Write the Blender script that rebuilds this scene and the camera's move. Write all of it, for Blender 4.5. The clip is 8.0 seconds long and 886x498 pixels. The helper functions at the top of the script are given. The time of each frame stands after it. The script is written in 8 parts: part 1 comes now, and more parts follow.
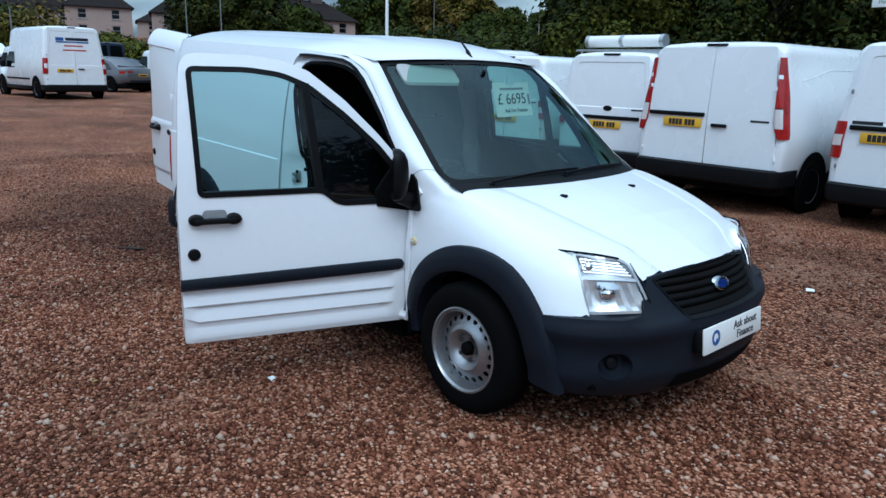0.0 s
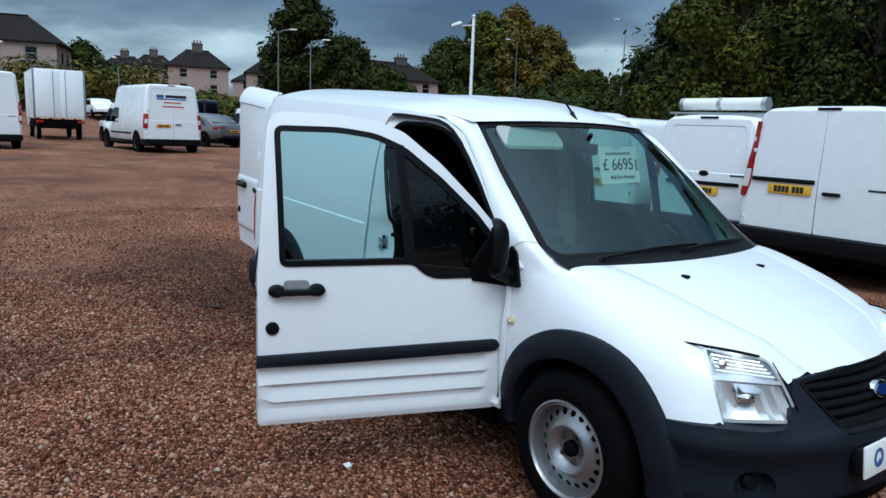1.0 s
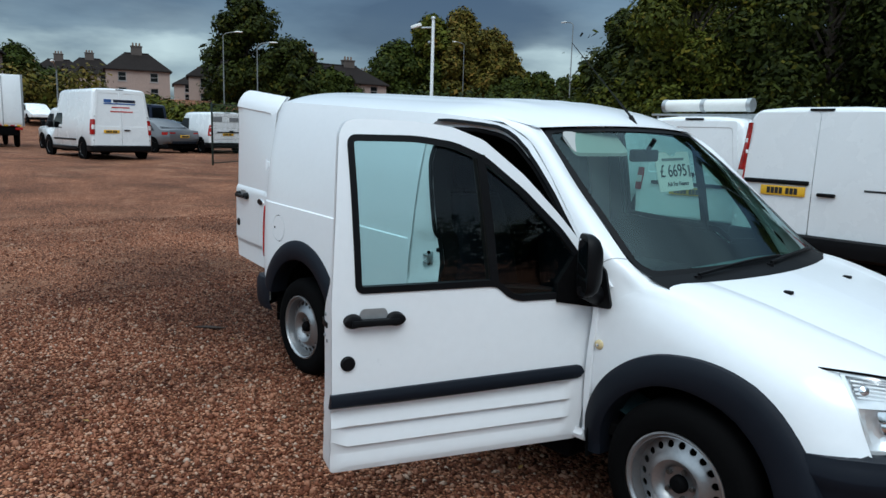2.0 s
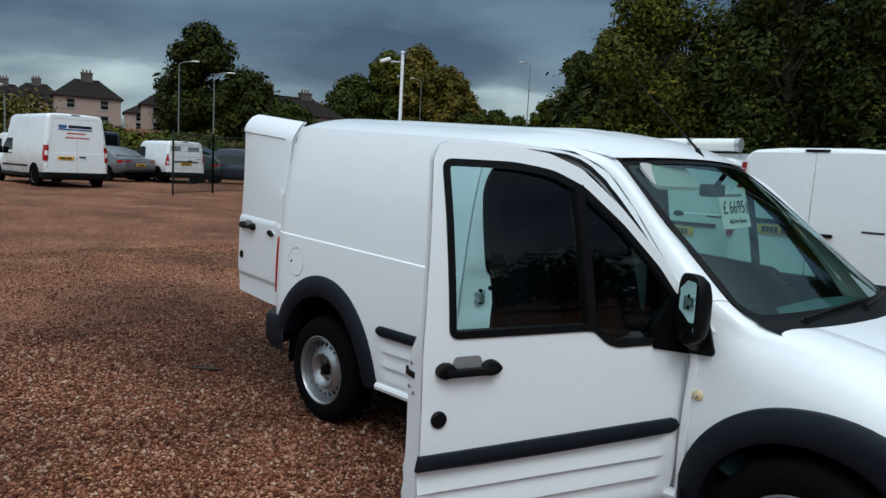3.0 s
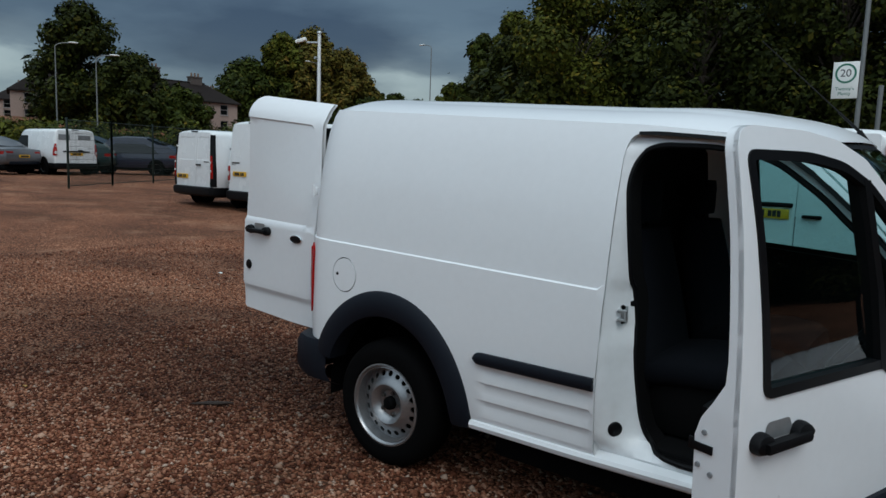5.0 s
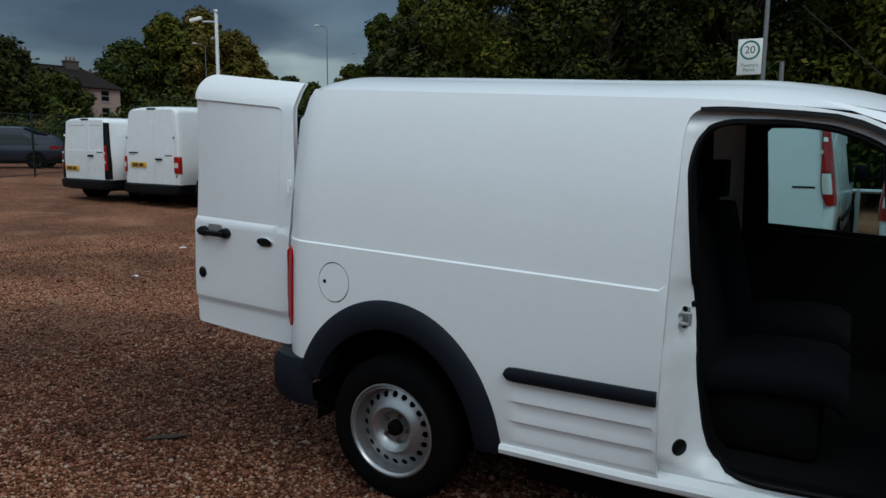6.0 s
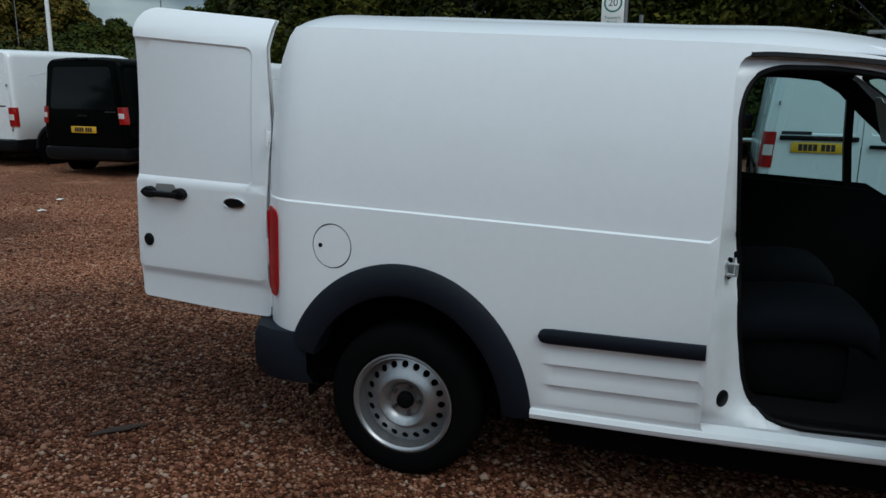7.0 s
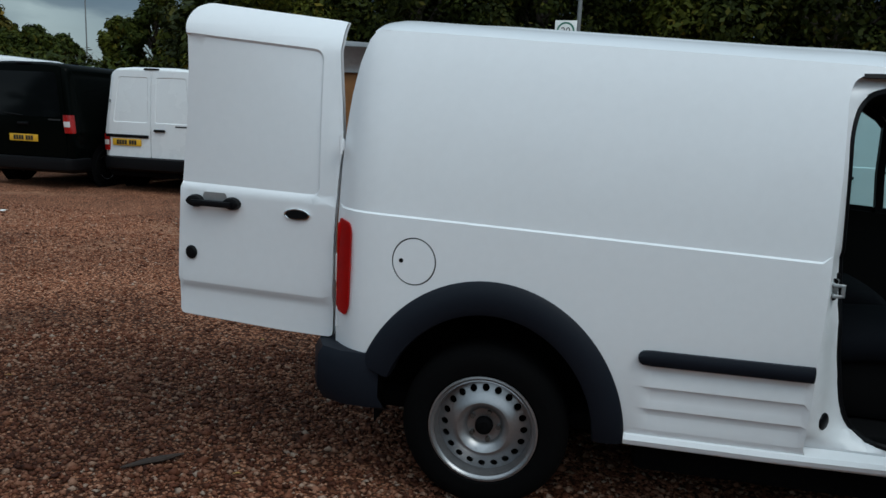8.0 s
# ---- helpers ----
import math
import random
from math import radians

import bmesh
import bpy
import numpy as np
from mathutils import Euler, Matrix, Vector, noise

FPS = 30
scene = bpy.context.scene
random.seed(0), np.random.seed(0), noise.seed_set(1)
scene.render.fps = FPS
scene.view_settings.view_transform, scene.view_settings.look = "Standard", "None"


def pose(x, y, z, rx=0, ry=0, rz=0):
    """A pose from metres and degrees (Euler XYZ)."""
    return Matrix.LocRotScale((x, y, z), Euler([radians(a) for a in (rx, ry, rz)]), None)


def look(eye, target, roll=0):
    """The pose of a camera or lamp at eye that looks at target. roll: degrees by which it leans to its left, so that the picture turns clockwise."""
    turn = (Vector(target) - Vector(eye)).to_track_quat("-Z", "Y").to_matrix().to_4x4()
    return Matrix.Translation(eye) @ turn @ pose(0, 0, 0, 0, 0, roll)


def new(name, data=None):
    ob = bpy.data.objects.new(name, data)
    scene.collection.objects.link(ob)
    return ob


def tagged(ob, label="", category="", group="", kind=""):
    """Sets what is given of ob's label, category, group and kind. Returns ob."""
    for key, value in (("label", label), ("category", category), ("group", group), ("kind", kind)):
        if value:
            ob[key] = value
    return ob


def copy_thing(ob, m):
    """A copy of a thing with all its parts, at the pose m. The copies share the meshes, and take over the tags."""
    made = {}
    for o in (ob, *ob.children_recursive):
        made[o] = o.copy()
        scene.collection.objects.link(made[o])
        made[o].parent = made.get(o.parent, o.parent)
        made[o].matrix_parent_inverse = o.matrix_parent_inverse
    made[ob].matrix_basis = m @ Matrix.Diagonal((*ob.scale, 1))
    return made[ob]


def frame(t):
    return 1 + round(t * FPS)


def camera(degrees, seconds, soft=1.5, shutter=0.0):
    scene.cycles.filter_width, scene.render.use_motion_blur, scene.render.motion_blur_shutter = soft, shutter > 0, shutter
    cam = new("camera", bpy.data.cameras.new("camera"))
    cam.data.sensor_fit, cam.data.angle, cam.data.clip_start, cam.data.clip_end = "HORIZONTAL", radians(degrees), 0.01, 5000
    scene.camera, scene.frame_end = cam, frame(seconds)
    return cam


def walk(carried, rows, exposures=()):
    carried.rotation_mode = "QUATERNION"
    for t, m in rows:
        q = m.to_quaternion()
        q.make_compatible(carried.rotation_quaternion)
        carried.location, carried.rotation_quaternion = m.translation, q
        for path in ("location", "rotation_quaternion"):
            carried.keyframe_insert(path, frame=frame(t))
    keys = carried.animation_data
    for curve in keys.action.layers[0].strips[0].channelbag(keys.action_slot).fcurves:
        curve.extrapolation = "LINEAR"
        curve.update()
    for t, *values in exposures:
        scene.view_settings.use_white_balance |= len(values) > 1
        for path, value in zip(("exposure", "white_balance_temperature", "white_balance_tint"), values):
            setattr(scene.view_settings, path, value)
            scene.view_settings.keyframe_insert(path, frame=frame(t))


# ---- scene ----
cam = camera(63.0, 8.0)
PATH = [
    (0, (4.889, -3.011, 1.55), (3.46, -1.697, 1.074), 1.4),
    (0.5, (4.745, -2.95, 1.547), (3.23, -1.713, 1.128), 1.5),
    (1, (4.544, -2.863, 1.559), (2.958, -1.69, 1.231), 2.2),
    (1.5, (4.272, -2.992, 1.513), (2.748, -1.73, 1.219), 2.4),
    (1.7, (4.149, -3.051, 1.564), (2.644, -1.773, 1.244), 1.8),
    (2.8, (3.539, -3.191, 1.522), (2.077, -1.853, 1.254), 2.2),
    (3, (3.427, -3.262, 1.51), (2.007, -1.87, 1.294), 2.9),
    (3.5, (3.142, -3.434, 1.526), (1.811, -1.968, 1.245), 0.5),
    (4, (2.866, -3.415, 1.501), (1.562, -1.929, 1.199), 0.7),
    (4.5, (2.586, -3.388, 1.513), (1.281, -1.904, 1.207), 1.4),
    (4.7, (2.46, -3.398, 1.504), (1.19, -1.879, 1.229), 2.0),
    (5.8, (1.726, -3.294, 1.503), (0.698, -1.598, 1.243), 0.3),
    (6, (1.606, -3.267, 1.505), (0.634, -1.543, 1.216), 0.5),
    (6.5, (1.257, -3.299, 1.483), (0.519, -1.462, 1.201), 0.9),
    (7, (0.926, -3.314, 1.483), (0.344, -1.446, 1.068), 0.7),
    (7.5, (0.612, -3.291, 1.444), (-0.007, -1.429, 1.056), 0.2),
    (8, (0.322, -3.342, 1.421), (-0.067, -1.411, 1.071), 2.7),
]
EXPOSURE = [(0.0, 0.63, 5500, 6), (1.0, 0.66, 5840, 6), (1.7, 0.63, 6120, 6), (3.0, 0.46, 6450, 7), (3.5, 0.32, 6480, 7), (4.5, 0.18, 6480, 8), (6.0, 0.0, 6400, 6), (7.0, 0.04, 6400, 6), (8.0, 0.12, 6400, 6)]
walk(cam, [(t, look(eye, target, roll)) for t, eye, target, roll in PATH], EXPOSURE)

# ---- light ----
SUN_EL, SUN_AZ = 52.0, 328.0
sun_data = bpy.data.lights.new("sun", "SUN")
sun_data.energy, sun_data.angle, sun_data.color = 0.8, radians(30), (1.0, 0.99, 0.97)
sun = new("sun", sun_data)
sun.matrix_world = look((0, 0, 60), (60 * math.cos(radians(SUN_AZ + 180)) / math.tan(radians(SUN_EL)), 60 * math.sin(radians(SUN_AZ + 180)) / math.tan(radians(SUN_EL)), 0))


def build_world():
    """A cloudy sky: banks of grey cloud with pale gaps low down, over a clear sky."""
    world = bpy.data.worlds.new("sky")
    scene.world = world
    world.use_nodes = True
    nt = world.node_tree
    nt.nodes.clear()
    N, L = nt.nodes.new, nt.links.new
    out, bg = N("ShaderNodeOutputWorld"), N("ShaderNodeBackground")
    sky = N("ShaderNodeTexSky")
    sky.sky_type, sky.sun_disc = "NISHITA", False
    sky.sun_elevation, sky.sun_rotation = radians(SUN_EL), radians(90 - SUN_AZ)
    co = N("ShaderNodeTexCoord")
    sep = N("ShaderNodeSeparateXYZ")
    L(co.outputs["Generated"], sep.inputs[0])
    stretch = N("ShaderNodeMapping")
    stretch.inputs["Scale"].default_value = (1.9, 1.9, 6.5)
    stretch.inputs["Location"].default_value = (0.35, 0.9, 0.12)
    L(co.outputs["Generated"], stretch.inputs[0])
    n1 = N("ShaderNodeTexNoise")
    n1.inputs["Scale"].default_value, n1.inputs["Detail"].default_value, n1.inputs["Roughness"].default_value = 1.5, 7, 0.52
    L(stretch.outputs[0], n1.inputs["Vector"])
    # darkness of the cloud base
    shade = N("ShaderNodeValToRGB")
    shade.color_ramp.elements[0].position, shade.color_ramp.elements[0].color = 0.39, (0.018, 0.036, 0.070, 1)
    shade.color_ramp.elements[1].position, shade.color_ramp.elements[1].color = 0.64, (0.082, 0.128, 0.178, 1)
    L(n1.outputs["Fac"], shade.inputs[0])
    # a pale band above the horizon and a bright deck of cloud higher up
    band = N("ShaderNodeValToRGB")
    el = band.color_ramp.elements
    el[0].position, el[0].color = 0.0, (0.6, 0.6, 0.6, 1)
    el[1].position, el[1].color = 1.0, (1, 1, 1, 1)
    for at, v in ((0.06, 0.95), (0.098, 0.85), (0.112, 0.28), (0.16, 0.03), (0.3, 0.0), (0.5, 0.2)):
        e = el.new(at)
        e.color = (v, v, v, 1)
    # the cloud base has a ragged lower edge
    rag = N("ShaderNodeTexNoise")
    rag.inputs["Scale"].default_value, rag.inputs["Detail"].default_value = 3.4, 7
    L(stretch.outputs[0], rag.inputs["Vector"])
    torn = N("ShaderNodeMath")
    torn.operation = "MULTIPLY_ADD"
    torn.inputs[1].default_value = 0.11
    L(rag.outputs["Fac"], torn.inputs[0])
    drop = N("ShaderNodeMath")
    drop.operation = "SUBTRACT"
    drop.inputs[1].default_value = 0.055
    L(sep.outputs["Z"], drop.inputs[0])
    L(drop.outputs[0], torn.inputs[2])
    L(torn.outputs[0], band.inputs[0])
    bank = N("ShaderNodeMath")
    bank.operation = "MULTIPLY"
    n2 = N("ShaderNodeTexNoise")
    n2.inputs["Scale"].default_value, n2.inputs["Detail"].default_value = 2.2, 6
    L(stretch.outputs[0], n2.inputs["Vector"])
    soft = N("ShaderNodeMapRange")
    soft.inputs[1].default_value, soft.inputs[2].default_value, soft.inputs[3].default_value, soft.inputs[4].default_value = 0.38, 0.60, 0.12, 1.1
    L(n2.outputs["Fac"], soft.inputs[0])
    # the gaps are widest towards the houses
    side_on = N("ShaderNodeValToRGB")
    so = side_on.color_ramp.elements
    so[0].position, so[0].color = 0.34, (1, 1, 1, 1)
    so[1].position, so[1].color = 0.80, (0.55, 0.55, 0.55, 1)
    for at, v in ((0.46, 0.28), (0.66, 0.28), (0.735, 1.0)):
        e = so.new(at)
        e.color = (v, v, v, 1)
    L(sep.outputs["Y"], side_on.inputs[0])
    wide = N("ShaderNodeMath")
    wide.operation = "MULTIPLY"
    L(band.outputs[0], wide.inputs[0])
    L(side_on.outputs[0], wide.inputs[1])
    L(wide.outputs[0], bank.inputs[0])
    L(soft.outputs[0], bank.inputs[1])
    pale = N("ShaderNodeMix")
    pale.data_type = "RGBA"
    L(bank.outputs[0], pale.inputs[0])
    L(shade.outputs[0], pale.inputs[6])
    pale.inputs[7].default_value = (0.36, 0.44, 0.455, 1)
    # thin places let the clear sky through
    clear = N("ShaderNodeMix")
    clear.data_type = "RGBA"
    clear.inputs[0].default_value = 0.12
    dim = N("ShaderNodeMix")
    dim.data_type, dim.blend_type = "RGBA", "MULTIPLY"
    dim.inputs[0].default_value = 1.0
    dim.inputs[7].default_value = (0.1, 0.1, 0.1, 1)
    L(sky.outputs[0], dim.inputs[6])
    L(pale.outputs[2], clear.inputs[6])
    L(dim.outputs[2], clear.inputs[7])
    # the cloud thins overhead and towards the hidden sun
    high = N("ShaderNodeMapRange")
    high.interpolation_type = "SMOOTHSTEP"
    high.inputs[1].default_value, high.inputs[2].default_value = 0.26, 0.85
    L(sep.outputs["Z"], high.inputs[0])
    towards = N("ShaderNodeMapRange")
    towards.interpolation_type = "SMOOTHSTEP"
    towards.inputs[1].default_value, towards.inputs[2].default_value, towards.inputs[4].default_value = 0.05, -0.9, 0.62
    facing = N("ShaderNodeVectorMath")
    facing.operation = "DOT_PRODUCT"
    facing.inputs[1].default_value = (-0.30, 0.95, 0.0)
    L(co.outputs["Generated"], facing.inputs[0])
    L(facing.outputs["Value"], towards.inputs[0])
    most = N("ShaderNodeMath")
    most.operation = "MAXIMUM"
    lee = N("ShaderNodeMapRange")
    lee.interpolation_type = "SMOOTHSTEP"
    lee.inputs[1].default_value, lee.inputs[2].default_value, lee.inputs[3].default_value, lee.inputs[4].default_value = -0.15, 0.75, 1.0, 0.30
    L(sep.outputs["Y"], lee.inputs[0])
    over = N("ShaderNodeMath")
    over.operation = "MULTIPLY"
    L(high.outputs[0], over.inputs[0])
    L(lee.outputs[0], over.inputs[1])
    L(over.outputs[0], most.inputs[0])
    L(towards.outputs[0], most.inputs[1])
    thin = N("ShaderNodeMix")
    thin.data_type = "RGBA"
    L(most.outputs[0], thin.inputs[0])
    L(clear.outputs[2], thin.inputs[6])
    thin.inputs[7].default_value = (0.92, 1.10, 1.25, 1)
    L(thin.outputs[2], bg.inputs[0])
    bg.inputs[1].default_value = 1.0
    L(bg.outputs[0], out.inputs[0])


build_world()


# ---- materials ----
def material(name, colour, rough=0.5, metal=0.0, grain=0.0, grain_size=60.0, stain=0.0, stain_size=1.5, stain_colour=None, bump=0.0, bump_size=120.0, coat=0.0, per_object=0.0, per_island=0.0, spec=0.5):
    """A surface with fine grain, larger stains and relief, in object space, at real size."""
    m = bpy.data.materials.new(name)
    m.use_nodes = True
    nt = m.node_tree
    N, L = nt.nodes.new, nt.links.new
    b = nt.nodes["Principled BSDF"]
    b.inputs["Roughness"].default_value, b.inputs["Metallic"].default_value = rough, metal
    b.inputs["Coat Weight"].default_value, b.inputs["Coat Roughness"].default_value = coat, 0.06
    b.inputs["Specular IOR Level"].default_value = spec
    co = N("ShaderNodeTexCoord")
    rgb = N("ShaderNodeRGB")
    rgb.outputs[0].default_value = (*colour, 1)
    last = rgb.outputs[0]

    def vary(value, fac_socket, lo, hi, amount):
        r = N("ShaderNodeMapRange")
        r.inputs[1].default_value, r.inputs[2].default_value = lo, hi
        r.inputs[3].default_value, r.inputs[4].default_value = 1 - amount, 1 + amount
        L(fac_socket, r.inputs[0])
        x = N("ShaderNodeVectorMath")
        x.operation = "SCALE"
        L(value, x.inputs[0])
        L(r.outputs[0], x.inputs["Scale"])
        return x.outputs[0]

    if grain:
        n = N("ShaderNodeTexNoise")
        n.inputs["Scale"].default_value, n.inputs["Detail"].default_value = grain_size, 3
        L(co.outputs["Object"], n.inputs["Vector"])
        last = vary(last, n.outputs["Fac"], 0.3, 0.7, grain)
    if stain:
        n = N("ShaderNodeTexNoise")
        n.inputs["Scale"].default_value, n.inputs["Detail"].default_value, n.inputs["Roughness"].default_value = stain_size, 6, 0.62
        L(co.outputs["Object"], n.inputs["Vector"])
        r = N("ShaderNodeMapRange")
        r.inputs[1].default_value, r.inputs[2].default_value, r.inputs[4].default_value = 0.48, 0.75, stain
        L(n.outputs["Fac"], r.inputs[0])
        x = N("ShaderNodeMix")
        x.data_type = "RGBA"
        L(r.outputs[0], x.inputs[0])
        L(last, x.inputs[6])
        x.inputs[7].default_value = (*(stain_colour or [c * 0.5 for c in colour]), 1)
        last = x.outputs[2]
        rr = N("ShaderNodeMapRange")
        rr.inputs[3].default_value, rr.inputs[4].default_value = max(rough - 0.08, 0.02), min(rough + 0.12, 1)
        L(n.outputs["Fac"], rr.inputs[0])
        L(rr.outputs[0], b.inputs["Roughness"])
    if per_object:
        i = N("ShaderNodeObjectInfo")
        last = vary(last, i.outputs["Random"], 0, 1, per_object)
    if per_island:
        i = N("ShaderNodeNewGeometry")
        last = vary(last, i.outputs["Random Per Island"], 0, 1, per_island)
    L(last, b.inputs["Base Color"])
    if bump:
        n = N("ShaderNodeTexNoise")
        n.inputs["Scale"].default_value, n.inputs["Detail"].default_value = bump_size, 4
        L(co.outputs["Object"], n.inputs["Vector"])
        k = N("ShaderNodeBump")
        k.inputs["Strength"].default_value, k.inputs["Distance"].default_value = bump, 0.004
        L(n.outputs["Fac"], k.inputs["Height"])
        L(k.outputs[0], b.inputs["Normal"])
    return m


def glass(name, tint, gloss=1.5, sheen_colour=(0.8, 0.8, 0.8)):
    """A thin pane: tinted see-through with a mirror sheen that grows at grazing angles."""
    m = bpy.data.materials.new(name)
    m.use_nodes = True
    nt = m.node_tree
    nt.nodes.clear()
    N, L = nt.nodes.new, nt.links.new
    out, mix, tr, gl, fr = N("ShaderNodeOutputMaterial"), N("ShaderNodeMixShader"), N("ShaderNodeBsdfTransparent"), N("ShaderNodeBsdfGlossy"), N("ShaderNodeLayerWeight")
    tr.inputs[0].default_value = (*tint, 1)
    gl.inputs["Roughness"].default_value = 0.01
    gl.inputs["Color"].default_value = (*sheen_colour, 1)
    least = 1.4 * ((gloss - 1) / (gloss + 1)) ** 2
    fr.inputs["Blend"].default_value = 0.5
    power, sheen = N("ShaderNodeMath"), N("ShaderNodeMapRange")
    power.operation = "POWER"
    power.inputs[1].default_value = 4.6
    sheen.inputs[3].default_value = least
    L(fr.outputs["Facing"], power.inputs[0])
    L(power.outputs[0], sheen.inputs[0])
    L(sheen.outputs[0], mix.inputs[0])
    L(tr.outputs[0], mix.inputs[1])
    L(gl.outputs[0], mix.inputs[2])
    L(mix.outputs[0], out.inputs[0])
    return m


WHITE = material("white_paint", (0.80, 0.82, 0.84), 0.30, 0, 0.01, 30, 0.12, 1.6, (0.70, 0.71, 0.71), bump=0.10, bump_size=2.2, coat=0.45)
WHITE_FAR = material("white_van_paint", (0.78, 0.80, 0.81), 0.25, 0, 0.01, 30, 0.16, 1.2, (0.62, 0.62, 0.58), coat=0.4)
JAMB = material("white_jamb_paint", (0.80, 0.82, 0.84), 0.3, 0, 0.02, 25, 0.18, 9, (0.5, 0.5, 0.48))
PLASTIC = material("charcoal_plastic", (0.0085, 0.0112, 0.0170), 0.48, 0, 0.08, 300, 0.12, 3, (0.016, 0.016, 0.018), bump=0.12, bump_size=700, spec=0.13)
BLACK = material("black_plastic", (0.0035, 0.0037, 0.0045), 0.45, 0, 0.1, 200, 0.1, 6, (0.010, 0.010, 0.010), spec=0.14)
RUBBER = material("tyre_rubber", (0.0024, 0.0024, 0.0026), 0.85, 0, 0.2, 90, 0.3, 7, (0.005, 0.0045, 0.0045), bump=0.3, bump_size=260, spec=0.06)
NUT = material("dirty_wheel_nut", (0.10, 0.095, 0.09), 0.45, 0.7, 0.2, 80)
STEEL = material("silver_wheel_paint", (0.31, 0.315, 0.325), 0.30, 0.8, 0.05, 80, 0.25, 14, (0.22, 0.2, 0.18))
CHROME = material("chrome", (0.75, 0.76, 0.78), 0.08, 1.0)
REFLECTOR = material("lamp_reflector", (0.88, 0.89, 0.90), 0.22, 0.55, 0.03, 50)
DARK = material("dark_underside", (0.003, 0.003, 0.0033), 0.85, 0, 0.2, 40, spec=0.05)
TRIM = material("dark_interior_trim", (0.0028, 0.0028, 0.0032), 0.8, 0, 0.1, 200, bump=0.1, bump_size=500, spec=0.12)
DASH = material("grey_dashboard", (0.065, 0.130, 0.140), 0.6, 0, 0.06, 200, bump=0.15, bump_size=500, spec=0.25)
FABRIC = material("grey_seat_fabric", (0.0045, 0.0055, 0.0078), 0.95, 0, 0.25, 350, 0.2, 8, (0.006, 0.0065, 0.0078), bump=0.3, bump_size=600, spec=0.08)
HEADLINER = material("pale_visor_cloth", (0.42, 0.43, 0.42), 0.85, 0, 0.05, 200)
PLY = material("plywood_lining", (0.30, 0.14, 0.055), 0.6, 0, 0.12, 25, 0.3, 4, (0.2, 0.09, 0.035), spec=0.2)
GALV = material("galvanised_steel", (0.40, 0.42, 0.43), 0.4, 0.7, 0.08, 30, 0.25, 5, (0.25, 0.26, 0.27))
RED_LENS = material("red_lamp_lens", (0.34, 0.010, 0.008), 0.12, 0, 0.15, 40, 0.8, 9, (0.09, 0.003, 0.005), spec=0.45)
DEEP_RED = material("deep_red_lamp_lens", (0.34, 0.004, 0.004), 0.3, 0, 0.1, 40, 0.5, 9, (0.50, 0.014, 0.008), spec=0.05)
CLEAR_LENS = material("pale_lamp_lens", (0.72, 0.68, 0.66), 0.12, 0.2, 0.06, 60, coat=0.8)
AMBER = material("pale_amber_lens", (0.62, 0.50, 0.28), 0.2, 0, 0.05, 60, coat=0.5)
YELLOW = material("yellow_plate", (0.72, 0.40, 0.02), 0.4, 0, 0.03, 60, 0.15, 20, (0.5, 0.3, 0.05))
PLATE_WHITE = material("white_plate", (0.78, 0.78, 0.75), 0.4, 0, 0.02, 60, 0.1, 20, (0.6, 0.6, 0.56))
INK = material("black_ink", (0.012, 0.012, 0.013), 0.5)
BLUE = material("blue_badge", (0.01, 0.03, 0.16), 0.2, 0.2, 0, coat=0.8)
BLUE_PRINT = material("blue_vinyl", (0.03, 0.10, 0.30), 0.5)
RED_PRINT = material("red_vinyl", (0.50, 0.06, 0.05), 0.5)
GREY_PRINT = material("grey_vinyl", (0.20, 0.21, 0.22), 0.5)
CARD = material("price_card", (0.74, 0.80, 0.78), 0.6, 0, 0.02, 60)
BLACK_PAINT = material("black_van_paint", (0.0015, 0.0024, 0.0020), 0.12, 0, 0.05, 40, 0.1, 1.5, (0.003, 0.004, 0.003), spec=0.03)
SILVER_PAINT = material("silver_grey_paint", (0.13, 0.135, 0.145), 0.3, 0.3, 0.04, 60, 0.1, 1.5, (0.07, 0.07, 0.075), coat=0.2)
GREEN_PAINT = material("dark_green_paint", (0.03, 0.055, 0.055), 0.25, 0.3, 0.04, 60, coat=0.7)
NAVY_PAINT = material("navy_paint", (0.014, 0.02, 0.04), 0.3, 0, 0.04, 60, coat=0.6)
LENS = glass("lamp_lens_glass", (0.97, 0.98, 0.98), 1.55)
CLEAR = glass("clear_glass", (0.46, 0.68, 0.68), 1.42)
SCREEN = glass("windscreen_glass", (0.50, 0.71, 0.64), 1.60, (0.66, 0.84, 0.86))
MIRROR = material("mirror_glass", (0.85, 0.87, 0.88), 0.01, 1.0)
CAR_GLASS = material("car_window_glass", (0.006, 0.008, 0.009), 0.05, 0, 0.05, 4, spec=0.6)
TINTED = material("dark_window_glass", (0.003, 0.004, 0.0045), 0.06, 0, spec=0.12)


